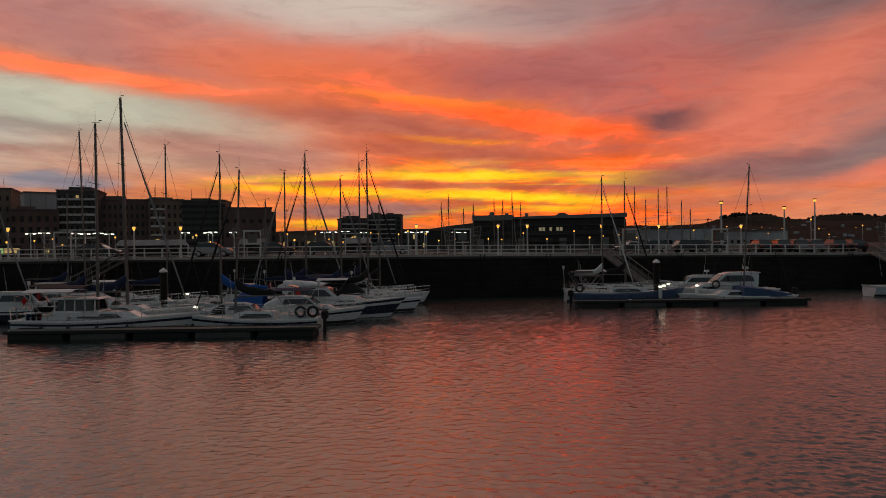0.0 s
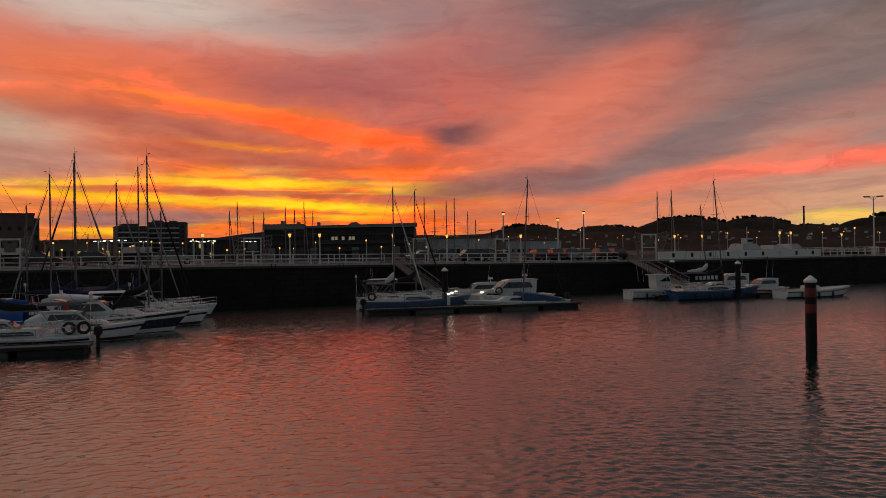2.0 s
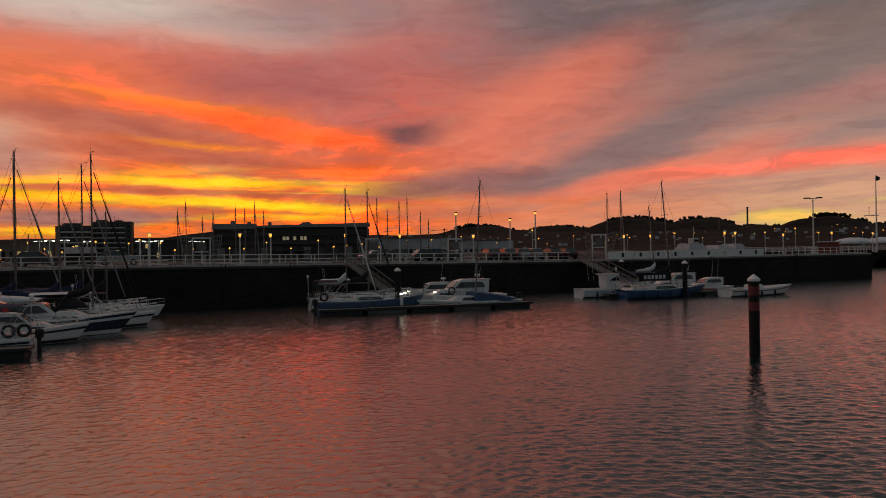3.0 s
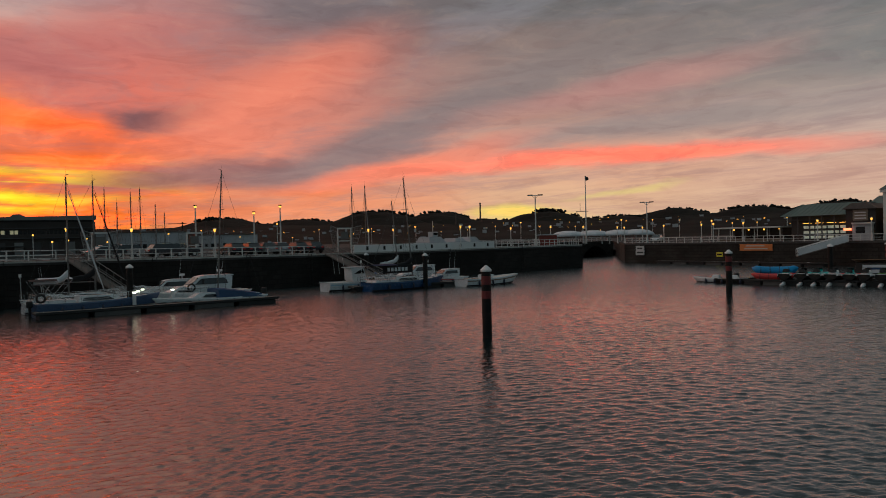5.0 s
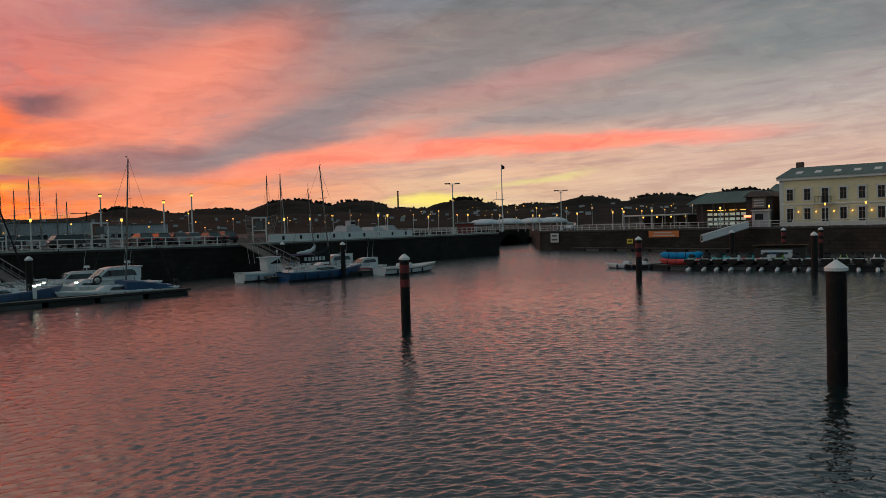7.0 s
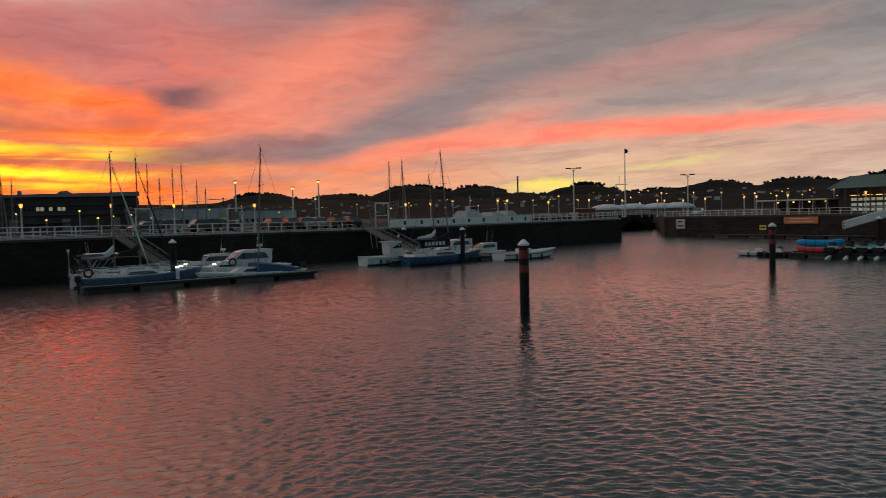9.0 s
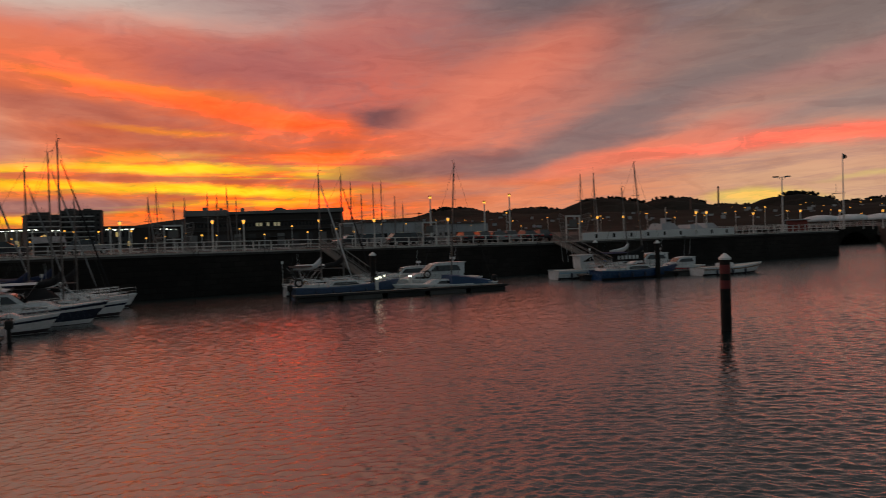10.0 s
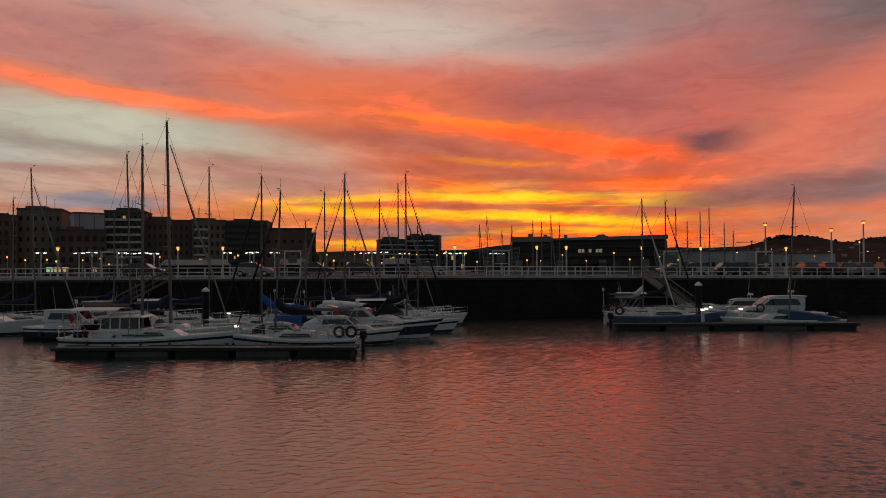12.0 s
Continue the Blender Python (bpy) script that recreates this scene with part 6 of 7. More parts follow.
def cream_house():
    W = 18.0
    u = Vector((1.2, -10.0)).normalized()
    a = Vector((115.4, 44.8))
    th, _ = facade("cream_house", a, a + u * W, 6.3, 11, CREAM, "two-storey cream house with white stucco trim and grey-green roof")
    th.matrix_world = th.matrix_world @ Matrix.Scale(1.12, 4)
    for nm, x0, x1, z0, z1, out in (("cornice", -0.3, W + 0.3, 6.05, 6.45, 0.35), ("string_course", 0, W, 2.72, 2.92, 0.10), ("plinth", -0.05, W + 0.05, 0, 0.55, 0.08)):
        bm = bmesh.new()
        box(bm, x0, x1, -out, -0.002, z0, z1, 0.03)
        part(nm, bm, STUCCO, th)
    for cx in (0.25, W - 0.25):
        bm = bmesh.new()
        box(bm, cx - 0.25, cx + 0.25, -0.07, -0.001, 0.55, 6.05)
        part("corner_pilaster", bm, STUCCO, th)
    bm = bmesh.new()
    loft(bm, [[(-0.4, -0.45, 6.45), (W + 0.4, -0.45, 6.45), (W + 0.4, 11.4, 6.45), (-0.4, 11.4, 6.45)], [(0.6, 4.2, 7.95), (W - 0.6, 4.2, 7.95), (W - 0.6, 6.8, 7.95), (0.6, 6.8, 7.95)]])
    roof = part("roof", bm, GREENROOF, th, "grey-green sheet metal roof")
    for i in range(7):
        x = 2.2 + i * 2.3
        bm = bmesh.new()
        loft(bm, [[(x - 0.4, 0.9, 6.84), (x + 0.4, 0.9, 6.84), (x + 0.4, 1.9, 7.16), (x - 0.4, 1.9, 7.16)], [(x - 0.4, 0.86, 6.96), (x + 0.4, 0.86, 6.96), (x + 0.4, 1.86, 7.28), (x - 0.4, 1.86, 7.28)]])
        part("skylight", bm, STUCCO, roof, "pale roof window")
    bm = bmesh.new()
    box(bm, 1.0, 1.9, 4.6, 5.4, 7.4, 8.7, 0.04)
    part("chimney", bm, BRICK, th)
    for i in range(8):
        x = 1.3 + i * 2.12
        for j in range(2):
            tall = (j == 1 and i == 2) or (j == 0 and i % 2 == 0)
            z0, z1 = (0.1 if tall else 0.85, 2.3) if j == 0 else (2.96 if tall else 3.4, 4.85)
            bm = bmesh.new()
            box(bm, x - 0.54, x - 0.37, -0.09, -0.003, z0, z1 + 0.14)
            box(bm, x + 0.37, x + 0.54, -0.09, -0.003, z0, z1 + 0.14)
            box(bm, x - 0.64, x + 0.64, -0.14, -0.003, z1, z1 + 0.22)
            box(bm, x - 0.6, x + 0.6, -0.12, -0.003, z0 - 0.12, z0)
            win = part("door" if tall and j == 0 else "window", bm, STUCCO, th, "white stucco window surround")
            bm = bmesh.new()
            box(bm, x - 0.37, x + 0.37, -0.03, -0.004, z0, z1)
            part("pane", bm, PANE, win)
            bm = bmesh.new()
            box(bm, x - 0.03, x + 0.03, -0.06, -0.031, z0, z1)
            box(bm, x - 0.37, x + 0.37, -0.06, -0.031, z1 - 0.55, z1 - 0.49)
            part("glazing_bar", bm, TEAK, win)
        bm = bmesh.new()
        ball(bm, (x + 1.06, -0.2, 1.85), 0.10, 8)
        part("wall_lamp", bm, LAMP_AMBER, th, "lit amber wall lamp")
    bm = bmesh.new()
    x = 1.3 + 2 * 2.12
    box(bm, x - 1.15, x + 1.15, -0.85, -0.1, 2.82, 2.94)
    bal = part("balcony", bm, STUCCO, th)
    for k in range(14):
        bm = bmesh.new()
        rod(bm, (x - 1.1 + k * 2.2 / 13, -0.82, 2.94), (x - 1.1 + k * 2.2 / 13, -0.82, 3.75), 0.02, n=4)
        part("baluster", bm, STEEL_BLACK, bal)
    bm = bmesh.new()
    rod(bm, (x - 1.12, -0.82, 3.76), (x + 1.12, -0.82, 3.76), 0.03, n=5)
    part("handrail", bm, STEEL_BLACK, bal)


cream_house()


def restaurant():
    a, b = polar(-63.3, 133), polar(-67.0, 128)
    th, W = facade("harbour_restaurant", a.xy, b.xy, 3.2, 10, BLACKWALL, "dark timber restaurant with lit glazing and green metal roof")
    bm = bmesh.new()
    loft(bm, [[(-1.0, -1.6, 3.9), (W + 0.3, -1.6, 3.9), (W + 0.3, 6, 3.9), (-1.0, 6, 3.9)], [(0.3, 2.4, 5.8), (W + 0.3, 2.4, 5.8), (W + 0.3, 6, 5.8), (0.3, 6, 5.8)]])
    roof = part("roof", bm, GREENROOF, th, "green standing-seam metal roof")
    for i in range(15):
        bm = bmesh.new()
        x = -0.9 + i * (W + 1.0) / 14
        rod(bm, (x, -1.6, 3.94), (max(x, 0.4), 2.4, 5.84), 0.035, n=4)
        part("seam", bm, GREENROOF, roof)
    bm = bmesh.new()
    box(bm, 0, W, 0.2, 9.6, 3.2, 3.9)
    part("upper_wall", bm, DARKWALL, th)
    bays = 4
    for i in range(bays):
        x0 = W * (0.2 + 0.8 * i / bays)
        for j in range(3):
            bm = bmesh.new()
            box(bm, x0 + 0.12, x0 + W * 0.8 / bays - 0.12, -0.06, -0.002, 0.35 + j * 0.78, 0.78 + j * 0.78)
            part("window", bm, material("dim_restaurant_glazing", (0.9, 0.8, 0.62), 0.3, vary=0.3, scale=2.0, emit=0.10) if i + j == 0 else bpy.data.materials["dim_restaurant_glazing"], th, "dimly lit restaurant window")
        bm = bmesh.new()
        box(bm, x0 + 0.3, x0 + W * 0.8 / bays - 0.3, -0.5, -0.42, 2.72, 2.80)
        part("lamp_strip", bm, LAMP_AMBER, th, "row of amber lights under the eave")
    for i in range(5):
        bm = bmesh.new()
        box(bm, W * (0.2 + 0.2 * i) - 0.08, W * (0.2 + 0.2 * i) + 0.08, -1.5, -1.34, 0, 3.9)
        part("post", bm, DARKWALL, th)
    # gabled entrance block
    a, b = polar(-66.6, 125.5), polar(-68.35, 124.5)
    th, W = facade("gabled_entrance", a.xy, b.xy, 4.6, 9, BLACKWALL, "dark gabled entrance block with a pale sign board")
    bm = bmesh.new()
    loft(bm, [[(-0.4, y, 4.6), (W + 0.4, y, 4.6), (W * 0.75, y, 5.5), (W * 0.25, y, 5.5)] for y in (-0.5, 9.5)])
    part("roof", bm, ROOFTILE, th)
    bm = bmesh.new()
    box(bm, W * 0.25, W * 0.75, -0.12, -0.002, 2.9, 4.5)
    sign = part("sign_board", bm, BROWN, th, "weathered sign board with unreadable writing")
    for k in range(3):
        bm = bmesh.new()
        box(bm, W * 0.31, W * 0.69, -0.14, -0.121, 3.15 + k * 0.42, 3.32 + k * 0.42)
        part("writing_bar", bm, BALCONY, sign)
    bm = bmesh.new()
    box(bm, W * 0.3, W * 0.95, -1.2, -0.13, 0, 2.4, 0.04)
    booth = part("ticket_booth", bm, GREYWALL, th, "white ticket booth with a small window")
    bm = bmesh.new()
    box(bm, W * 0.42, W * 0.72, -1.25, -1.202, 1.1, 2.0)
    part("pane", bm, PANE, booth)
    bm = bmesh.new()
    box(bm, W * 0.28, W * 0.97, -1.5, -0.13, 2.4, 2.6, 0.03)
    part("booth_roof", bm, BALCONY, booth)
    bm = bmesh.new()
    box(bm, W * 0.02, W * 0.28, -1.4, -1.25, 1.5, 1.85)
    part("lit_sign", bm, material("red_lit_sign", (1.0, 0.16, 0.06), 0.4, vary=0.0, emit=2.5), th, "small glowing red sign")
    a, b = polar(-67.9, 133), polar(-69.4, 131)
    th, W = facade("annex", a.xy, b.xy, 5.0, 6, BROWN, "low brown annex with a grey roof")
    bm = bmesh.new()
    loft(bm, [[(-0.4, -0.5, 5.0), (W + 0.4, -0.5, 5.0), (W + 0.4, 6.4, 5.0), (-0.4, 6.4, 5.0)], [(0, 3, 6.8), (W, 3, 6.8), (W, 3.2, 6.8), (0, 3.2, 6.8)]])
    part("roof", bm, GREENROOF, th)


restaurant()


def pavilion():
    a, b = polar(-58.6, 139), polar(-62.6, 134)
    th, W = facade("terrace_pavilion", a.xy, b.xy, 0.5, 5, BROWN, "open terrace pavilion with a pale flat roof")
    bm = bmesh.new()
    box(bm, -0.6, W + 0.6, -1, 6, 2.2, 2.45, 0.05)
    part("roof", bm, BALCONY, th)
    for i in range(6):
        bm = bmesh.new()
        box(bm, i * W / 5 - 0.06, i * W / 5 + 0.06, -0.2, -0.08, 0, 2.2)
        part("post", bm, RAILPAINT, th)
    for i in range(5):
        bm = bmesh.new()
        box(bm, (i + 0.05) * W / 5, (i + 0.95) * W / 5, 4.9, 4.98, 0.5, 2.2)
        part("glass_panel", bm, PANE, th)
    for i in range(4):
        bm = bmesh.new()
        ball(bm, ((i + 0.5) * W / 4, 2.5, 2.0), 0.16, 8)
        part("lamp", bm, LAMP_AMBER, th)


pavilion()

# marquee domes beyond the channel
for i, az_ in enumerate((-47.9, -49.7, -51.6, -52.9)):
    p_ = polar(az_, 178, 3.5)
    th_ = base("marquee", pose(p_.x, p_.y, p_.z, 0, 0, az_), "white domed marquee on the far quay", "tent", "domed marquees")
    bm = bmesh.new()
    rings = [[(4.0 * c * math.cos(k * math.pi / 8), 2.6 * c * math.sin(k * math.pi / 8), 1.6 + 1.3 * s) for k in range(16)] for c, s in ((1.0, 0.0), (0.9, 0.45), (0.65, 0.8), (0.25, 1.0))]
    loft(bm, rings)
    part("canopy", bm, CANVAS_WHITE, th_, smooth=True)
    for k in range(4):
        bm = bmesh.new()
        rod(bm, (3.8 * (1 if k % 2 else -1), 1.6 * (1 if k > 1 else -1), -0.3), (3.8 * (1 if k % 2 else -1), 1.6 * (1 if k > 1 else -1), 1.7), 0.07, n=5)
        part("pole", bm, RAILPAINT, th_)

# promenade lamps east of the channel
for az_, d_ in ((-46.6, 128), (-49.0, 146), (-51.5, 150), (-52.0, 158), (-53.3, 165), (-54.8, 142), (-57.4, 140), (-58.2, 136), (-60.2, 133), (-64.9, 128), (-68.1, 122.5), (-71.6, 119), (-74.0, 117.5), (-39.8, 105), (-40.5, 108)):
    p_ = polar(az_, d_, 3.75 if az_ > -50 else 3.56)
    post_lamp(p_.x, p_.y, p_.z, 3.2)


# bridge over the channel
def bridge():
    a, b = Vector((106, 122)), Vector((148, 119))
    d = b - a
    th = base("stone_bridge", pose(a.x, a.y, 0, 0, 0, math.degrees(math.atan2(d.y, d.x))), "low stone bridge with dark arches over the channel", "bridge")
    W = d.length
    bm = bmesh.new()
    box(bm, 0, W, 0, 6, 3.0, 3.75)
    part("deck", bm, STONE_DRY, th)
    for x0, x1 in ((0, 3), (10.5, 12.5), (20, 22), (30, 32), (40, W)):
        bm = bmesh.new()
        box(bm, x0, x1, 0.1, 5.9, -3, 3.0)
        part("pier", bm, STONE_DRY, th)
    for x0, x1 in ((3, 10.5), (12.5, 20), (22, 30), (32, 40)):
        bm = bmesh.new()
        n = 12
        lo = [(x0 + (x1 - x0) * i / n, 0.2 + 2.4 * math.sin(math.pi * i / n) ** 0.7) for i in range(n + 1)]
        outline = lo + [(x1, 2.998), (x0, 2.998)]
        loft(bm, [[(x, y, z) for x, z in outline] for y in (0.15, 5.85)])
        part("arch", bm, STONE_DRY, th)


bridge()
railing([(106.2, 122.1, 3.75), (147.8, 119.1, 3.75)], 1.8, "white railing along the bridge")

# flag mast
p_ = polar(-49.23, 140, 3.75)
th_ = base("flag_mast", pose(p_.x, p_.y, p_.z, 0, 0, -49), "tall signal mast with a yard arm and dark flag", "flagpole")
bm = bmesh.new()
rod(bm, (0, 0, 0), (0, 0, 12.4), 0.14, 0.06, n=8)
part("mast", bm, RAILPAINT, th_)
bm = bmesh.new()
rod(bm, (-1.7, 0, 5.9), (0.4, 0, 5.9), 0.05, n=6)
rod(bm, (-1.7, 0, 5.9), (-0.1, 0, 3.2), 0.04, n=6)
rod(bm, (-1.0, 0, 5.9), (-1.0, 0, 7.4), 0.035, n=6)
part("yard_arm", bm, ALLOY, th_)
bm = bmesh.new()
loft(bm, [[(0.02, -0.01, 12.3), (0.3, 0.05, 12.2), (0.6, -0.05, 12.0)], [(0.02, -0.01, 11.4), (0.3, 0.05, 11.5), (0.6, -0.05, 11.6)]], close=False, caps=False)
part("flag", bm, CANVAS_BLACK, th_)

# low white harbour building on the pier
p_ = polar(-39.6, 112, 3.7)
th_ = base("harbour_office", pose(p_.x, p_.y, p_.z, 0, 0, 2), "low white harbour office with sloping roof blocks", "building")
bm = bmesh.new()
box(bm, -5.4, 5.4, 0, 4, 0, 1.0, 0.08)
part("wall", bm, GREYWALL, th_)
for x0, x1, h_ in ((-5.2, -1.8, 1.85), (-0.2, 2.4, 1.6), (2.6, 5.2, 1.75)):
    bm = bmesh.new()
    taper_box(bm, x0, x1, 1.6, 1.4, 1.0, h_, 0.7, 0.3, 0.35)
    roof_ = part("roof_block", bm, GREYWALL, th_, "pale sloping roof block")
    roof_.location = (0, 2, 0)
bm = bmesh.new()
box(bm, -3.7, -2.7, 1.4, 2.6, 1.8, 2.6, 0.06)
part("lookout", bm, GREYWALL, th_)
bm = bmesh.new()
box(bm, -3.6, -2.8, 1.36, 1.398, 2.1, 2.42)
part("pane", bm, PANE, th_)
bm = bmesh.new()
rod(bm, (-3.2, 2, 2.6), (-3.2, 2, 4.2), 0.04, n=6)
part("aerial", bm, RAILPAINT, th_)
for i in range(8):
    bm = bmesh.new()
    box(bm, -5.1 + i * 1.3, -4.5 + i * 1.3, -0.05, -0.002, 0.45, 0.8)
    part("window", bm, PANE, th_)

# red kiosk by the pier head
p_ = polar(-46.4, 124, 3.7)
th_ = base("kiosk", pose(p_.x, p_.y, p_.z, 0, 0, -46), "small red kiosk with a flat overhanging roof", "kiosk")
bm = bmesh.new()
box(bm, -1.4, 1.4, 0, 2, 0, 1.7, 0.05)
part("body", bm, BRICK_RED, th_)
bm = bmesh.new()
box(bm, -1.7, 1.7, -0.3, 2.3, 1.7, 1.85, 0.04)
part("roof", bm, GREYWALL, th_)

# banners and signs hung on the eastern quay
def wall_panel(az, dist, w, z0, z1, mat, name, label, bars=0, turn=None, bar_mat=None):
    p = polar(az, dist)
    th = base(name, pose(p.x, p.y, 0, 0, 0, az if turn is None else turn), label, "sign")
    bm = bmesh.new()
    box(bm, -w / 2, w / 2, -0.06, 0.0, z0, z1, 0.01)
    part("panel", bm, mat, th)
    for k in range(bars):
        bm = bmesh.new()
        box(bm, -w * 0.36 + (k % 2) * w * 0.05, w * (0.36 - 0.1 * (k % 2)), -0.075, -0.061, z0 + (z1 - z0) * (k + 0.5) / (bars + 0.3), z0 + (z1 - z0) * (k + 0.85) / (bars + 0.3))
        part("writing_bar", bm, bar_mat or BALCONY, th)
    bm = bmesh.new()
    for sx in (-0.4, 0.4):
        rod(bm, (sx * w, 0.03, z0), (sx * w, 0.12, max(z1, 3.8)), 0.03, n=5)
    part("bracket", bm, STEEL_BLACK, th)


ORANGE = material("orange_banner_vinyl", (0.62, 0.20, 0.05), 0.6, vary=0.15)
YELLOW = material("yellow_sign_paint", (0.75, 0.62, 0.04), 0.5, vary=0.1)
wall_panel(-61.0, 128.6, 5.3, 2.2, 3.25, ORANGE, "banner", "orange banner with unreadable pale writing on the quay", 2, -87)
wall_panel(-58.6, 131.6, 1.1, 1.2, 2.0, YELLOW, "notice_sign", "small yellow notice on a post by the water", 1, -87, STEEL_BLACK)
wall_panel(-53.1, 142.2, 1.8, 1.4, 3.1, BALCONY, "wall_plaque", "pale square plaque with a dark emblem on the quay wall", 2, -87, DARKWALL)

g_ = gangway((*polar(-66.7, 120.6).xy, 3.5), (*polar(-63.6, 119.5).xy, 1.6), "white gangway with a banner along its side, down to a pontoon", 1.4, True, WHITE)
bm = bmesh.new()
run_ = (polar(-63.6, 119.5).xy - polar(-66.7, 120.6).xy).length
loft(bm, [[(0.1, 0.76, 0.05), (0.1, 0.79, 0.05), (0.1, 0.79, 0.9), (0.1, 0.76, 0.9)], [(run_ - 0.1, 0.76, -1.85), (run_ - 0.1, 0.79, -1.85), (run_ - 0.1, 0.79, -0.95), (run_ - 0.1, 0.76, -0.95)]])
part("side_banner", bm, CANVAS_WHITE, g_, "white banner with unreadable dark writing")
pontoon(tuple(polar(-54.4, 138).xy), tuple(polar(-65.5, 119.5).xy), 1.6, "low floating pontoon with a pale edge along the quay")

# ---- jet-ski berth ----
JS_GREEN = material("turquoise_jet_ski_plastic", (0.05, 0.42, 0.40), 0.3, vary=0.1, coat=0.5)
JS_LIME = material("lime_jet_ski_plastic", (0.25, 0.45, 0.08), 0.3, vary=0.1, coat=0.5)
TUBE_BLUE = material("blue_inflatable_vinyl", (0.03, 0.25, 0.55), 0.45, vary=0.12)
TUBE_RED = material("red_inflatable_vinyl", (0.50, 0.04, 0.04), 0.45, vary=0.12)

dock_a, dock_b = polar(-62.6, 80.6), polar(-75.0, 78.6)
pontoon(tuple(dock_a.xy), tuple(dock_b.xy), 2.4, "dark floating dock carrying a row of jet skis")
dock_turn = math.degrees(math.atan2(dock_b.y - dock_a.y, dock_b.x - dock_a.x))


def jet_ski(m, paint, label):
    th = base("jet_ski", m, label, "jet ski", "row of jet skis")
    bm = bmesh.new()
    rings = []
    for i in range(9):
        s = i / 8
        w = 0.56 * (1 - max(0, (s - 0.45) / 0.55) ** 2.2) + 0.01
        top = 0.42 + 0.16 * s
        x = 3.0 * (s - 0.5)
        rings.append([(x, w, top), (x, w * 0.9, 0.15), (x, w * 0.35, -0.1 + 0.25 * s * s), (x, -w * 0.35, -0.1 + 0.25 * s * s), (x, -w * 0.9, 0.15), (x, -w, top)])
    loft(bm, rings)
    # black stands in for the shade on the lower hull
    part("hull", bm, STEEL_BLACK, th, "jet ski hull, coloured black for the shade on its underside")
    bm = bmesh.new()
    rings = []
    for i in range(8):
        s = i / 7
        w = 0.42 * (1 - max(0, (s - 0.4) / 0.6) ** 2) + 0.02
        h_ = 0.16 + 0.30 * math.exp(-((s - 0.62) / 0.22) ** 2)
        x = -0.9 + 2.25 * s
        rings.append([(x, w, 0.46), (x, w * 0.6, 0.46 + h_), (x, -w * 0.6, 0.46 + h_), (x, -w, 0.46)])
    loft(bm, rings)
    part("cowl", bm, paint, th, "coloured jet ski cowl")
    for sg in (1, -1):
        bm = bmesh.new()
        loft(bm, [[(3.0 * (s - 0.5), sg * (0.56 * (1 - max(0, (s - 0.45) / 0.55) ** 2.2) + dx), 0.42 + 0.16 * s + dz) for dx, dz in ((0.03, -0.14), (0.05, 0.0), (-0.06, 0.04), (-0.08, -0.1))] for s in (0.0, 0.2, 0.4, 0.6, 0.8, 0.93)])
        part("side_panel", bm, WHITE, th, "white jet ski side panel")
    bm = bmesh.new()
    taper_box(bm, -1.15, 0.15, 0.24, 0.2, 0.62, 0.95, 0.1, 0.1, 0.05)
    part("saddle", bm, RUBBER, th)
    bm = bmesh.new()
    rod(bm, (0.35, -0.4, 1.08), (0.35, 0.4, 1.08), 0.03, n=6)
    rod(bm, (0.5, 0, 0.9), (0.35, 0, 1.08), 0.05, n=6)
    part("handlebar", bm, RUBBER, th)
    bm = bmesh.new()
    loft(bm, [[(0.62, -0.26, 0.86), (0.62, 0.26, 0.86), (0.38, 0.22, 1.10), (0.38, -0.22, 1.10)], [(0.59, -0.26, 0.86), (0.59, 0.26, 0.86), (0.35, 0.22, 1.10), (0.35, -0.22, 1.10)]])
    part("windshield", bm, GLASS, th)
    bm = bmesh.new()
    loft(bm, [[(x, -w, z), (x, w, z), (x, w * 0.6, z + 0.05), (x, -w * 0.6, z + 0.05)] for x, w, z in ((-1.45, 0.40, 0.44), (-1.1, 0.42, 0.46), (-0.95, 0.36, 0.48))])
    part("stern_deck", bm, WHITE, th, "pale stern boarding deck")


js_rnd = random.Random(4)
span = dock_b - dock_a
for i in range(13):
    f = 0.035 + i * 0.078
    p_ = dock_a + span * f
    m_ = pose(p_.x, p_.y, 0.55, 0, 4, dock_turn + 90 + js_rnd.uniform(-4, 4))
    kind_ = js_rnd.choice([0, 1, 2, 2, 3, 3])
    jet_ski(m_, [JS_GREEN, JS_LIME, STEEL_BLACK, WHITE][kind_], ["turquoise and white jet ski parked on the dock", "lime and white jet ski parked on the dock", "black and white jet ski parked on the dock", "white jet ski with its shaded hull coloured black, parked on the dock"][kind_])
    # white float shoe in front of each berth
    q_ = m_ @ Vector((-2.05, 0, -0.55))
    th_ = base("berth_float", pose(q_.x, q_.y, 0, 0, 0, dock_turn + 90), "white plastic float at a jet-ski berth", "float", "berth floats")
    bm = bmesh.new()
    rod(bm, (-0.4, 0, 0.08), (0.75, 0, 0.18), 0.15, 0.19, n=10)
    ball(bm, (-0.4, 0, 0.08), 0.15, 10, (1.6, 1, 1))
    part("body", bm, WHITE, th_, smooth=True)


def tube(name, c, turn, length, r, mat, label, z):
    th = base(name, pose(c.x, c.y, z, 0, 0, turn), label, "inflatable")
    bm = bmesh.new()
    rings = []
    for i in range(11):
        f = i / 10
        rr = r * min(1.0, 0.25 + 3.2 * math.sin(math.pi * f))
        rings.append([(length * (f - 0.5), rr * math.cos(k * math.pi / 5), r + rr * math.sin(k * math.pi / 5) + 0.25 * (2 * f - 1) ** 4) for k in range(10)])
    loft(bm, rings)
    part("body", bm, mat, th, smooth=True)
    bm = bmesh.new()
    for k in range(4):
        torus(bm, (length * (-0.3 + 0.2 * k), 0, r), r * 1.01, 0.03, "X", 14, 4)
    part("strap", bm, RUBBER, th)


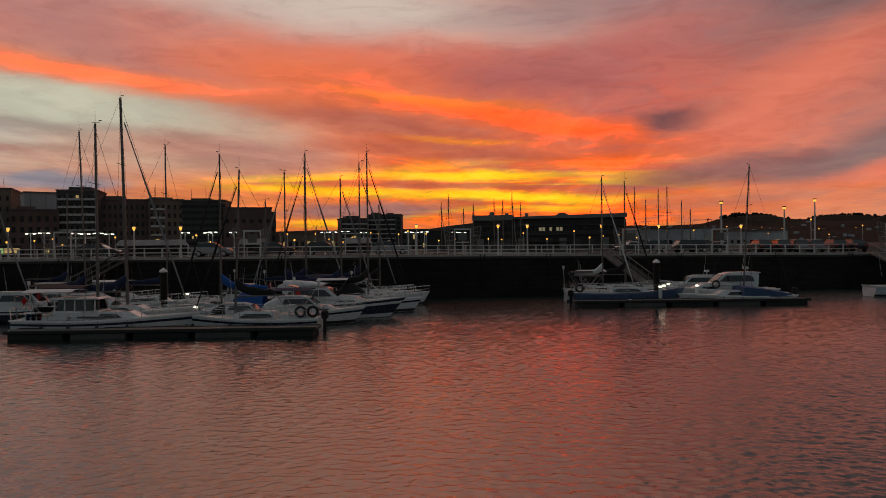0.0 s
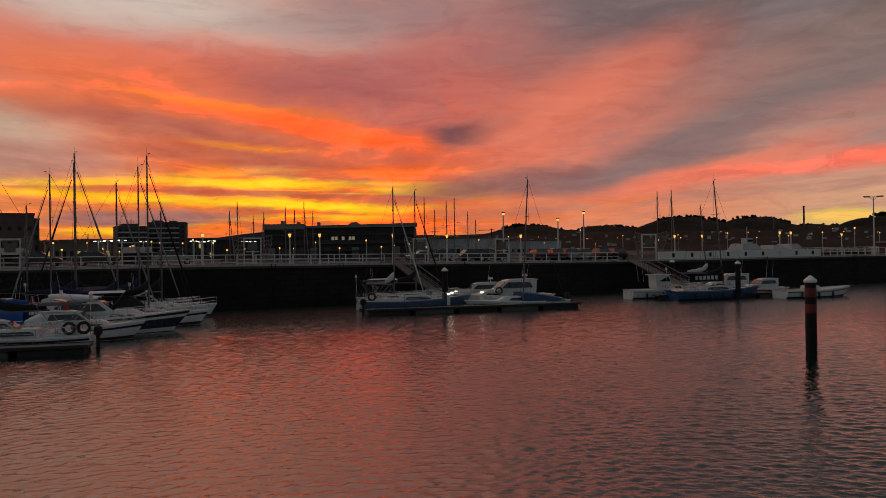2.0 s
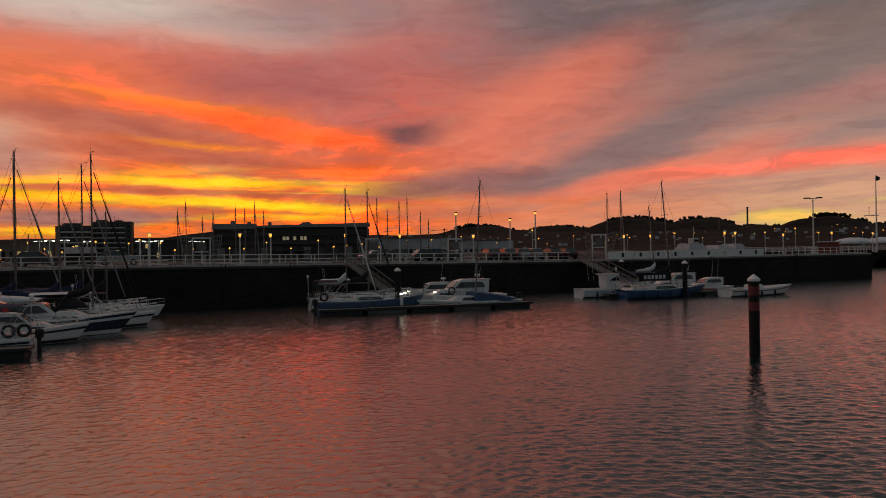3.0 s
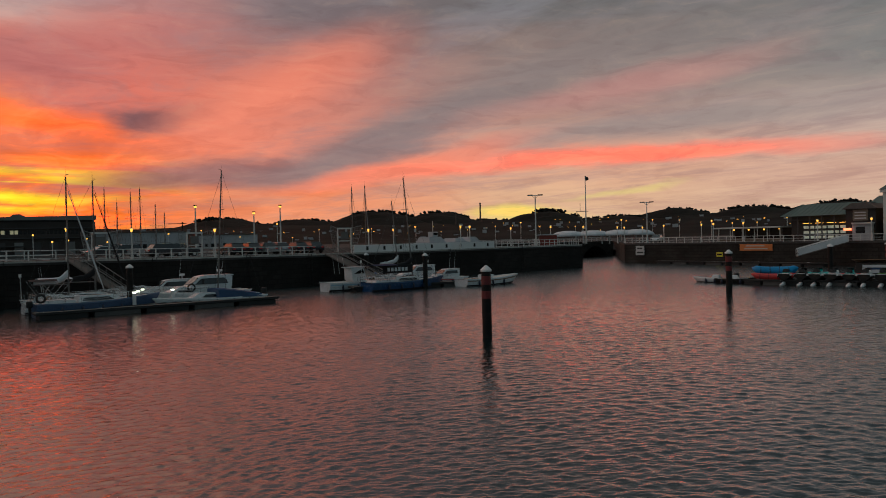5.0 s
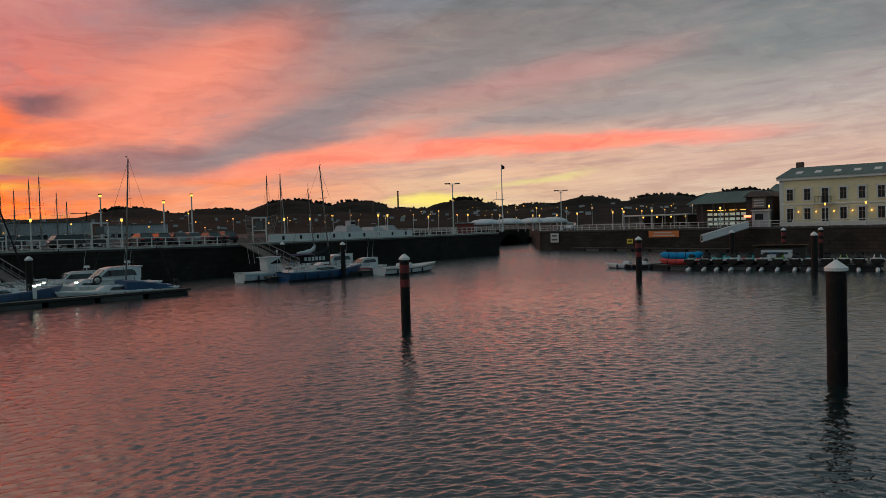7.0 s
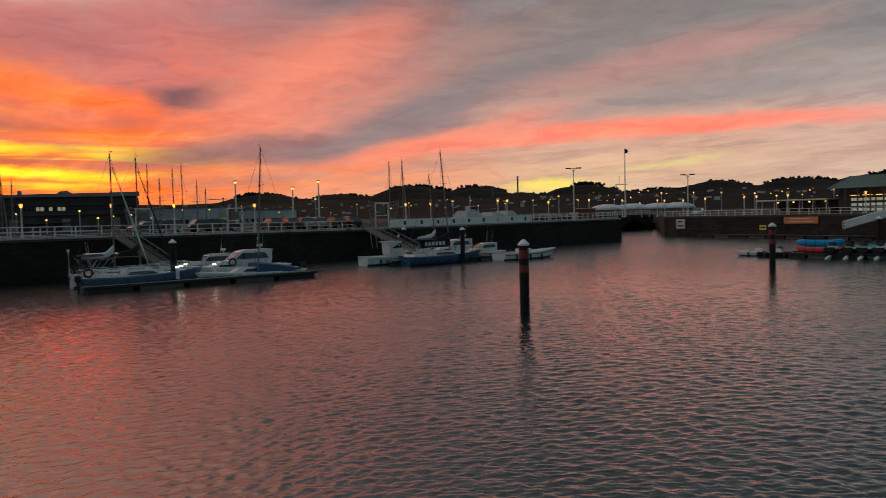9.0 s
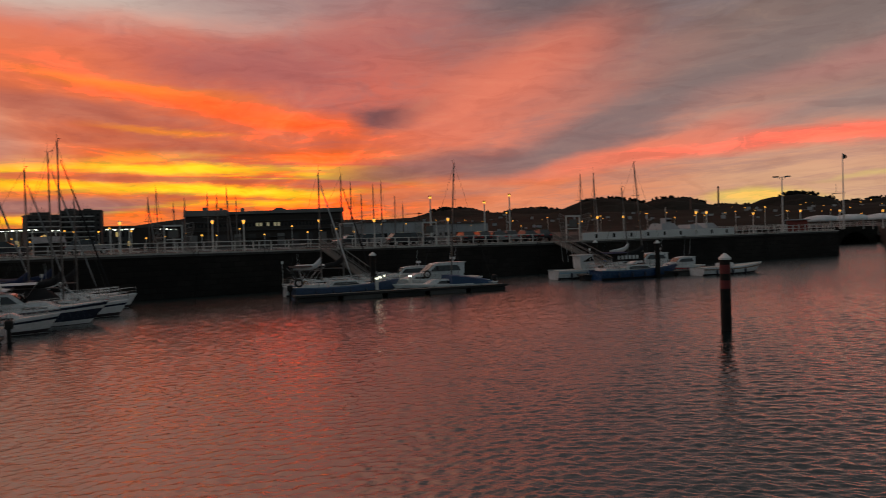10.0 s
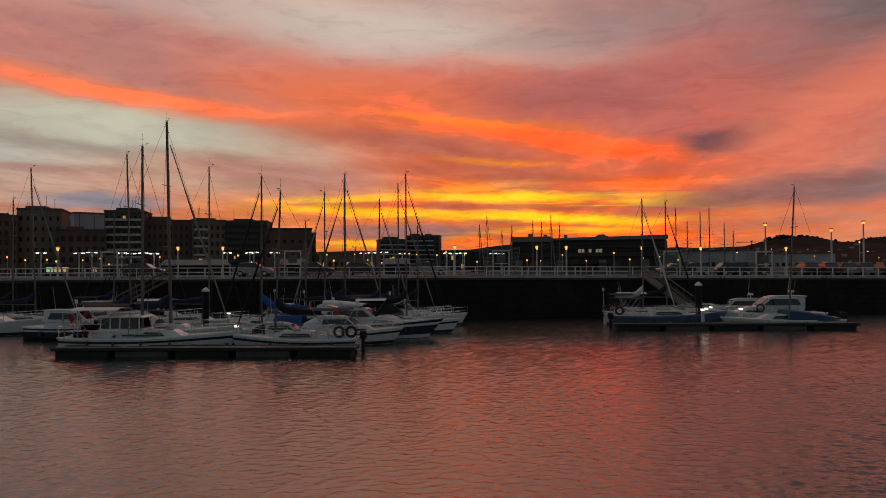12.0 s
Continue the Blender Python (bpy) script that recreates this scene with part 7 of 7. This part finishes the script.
raft = polar(-60.4, 82)
pontoon(tuple(polar(-60.5, 81.5).xy), tuple(polar(-62.9, 79.8).xy), 2.4, "dark raft carrying towed inflatables")
tube("banana_boat", polar(-62.2, 80.9), dock_turn + 10, 4.2, 0.42, TUBE_BLUE, "blue inflatable banana boat on a dark raft", 0.9)
tube("towed_tube", polar(-62.1, 79.9), dock_turn + 8, 4.0, 0.30, TUBE_RED, "red inflatable towing tube on a dark raft", 0.5)
tube("spare_tube", polar(-66.8, 80.5), dock_turn, 3.2, 0.30, TUBE_RED, "red inflatable tube behind the jet skis", 0.5)
tube("paddle_tube", polar(-64.8, 80.7), dock_turn, 3.4, 0.36, JS_GREEN, "turquoise inflatable behind the jet skis", 0.5)
motorboat(*polar(-59.6, 82.0).xy, dock_turn, 3.6, "small dark inflatable tender beside the raft", hull=STEEL_BLACK, style="open", F=0.45, aerials=0, name="tender")
motorboat(*polar(-58.3, 84.0).xy, dock_turn + 180, 3.8, "small white tender low in the water", hull=GEL, style="open", F=0.4, aerials=0, name="tender", outboard=True)

# dock shed
p_ = polar(-68.8, 83.2)
th_ = base("dock_shed", pose(p_.x, p_.y, 0.5, 0, 0, dock_turn + 180), "dark timber shed with a pale roof and white banner", "shed")
bm = bmesh.new()
box(bm, -2.3, 2.3, -1.1, 1.1, 0, 1.5, 0.03)
part("wall", bm, BLACKWALL, th_)
bm = bmesh.new()
loft(bm, [[(-2.55, -1.3, 1.5), (2.55, -1.3, 1.5), (2.55, -1.3, 1.57), (-2.55, -1.3, 1.57)], [(-2.55, 1.3, 1.75), (2.55, 1.3, 1.75), (2.55, 1.3, 1.82), (-2.55, 1.3, 1.82)]])
part("roof", bm, TEAK, th_)
for sg in (-1, 1):
    bm = bmesh.new()
    box(bm, -1.2, 1.7, sg * 1.16 - 0.03, sg * 1.16 + 0.03, 0.5, 1.3)
    ban = part("banner", bm, CANVAS_WHITE, th_, "white banner with unreadable blue writing")
    bm = bmesh.new()
    box(bm, -0.8, 1.3, sg * 1.2 - 0.006, sg * 1.2 + 0.006, 0.85, 1.05)
    part("writing_bar", bm, HULL_BLUE, ban)

# black banner with plain bars on the blue racing sloop's boom, and bars on its hull
th_ = base("boom_banner", pose(45.2, 64.6, 1.75), "black banner with pale unreadable writing hung on a boom", "banner")
bm = bmesh.new()
box(bm, -1.9, 1.9, -0.03, 0.03, 0, 0.85, 0.01)
part("cloth", bm, CANVAS_BLACK, th_)
for k in range(6):
    bm = bmesh.new()
    box(bm, -1.35 + k * 0.45, -1.05 + k * 0.45, -0.045, -0.031, 0.22, 0.60)
    part("writing_bar", bm, GEL, th_)
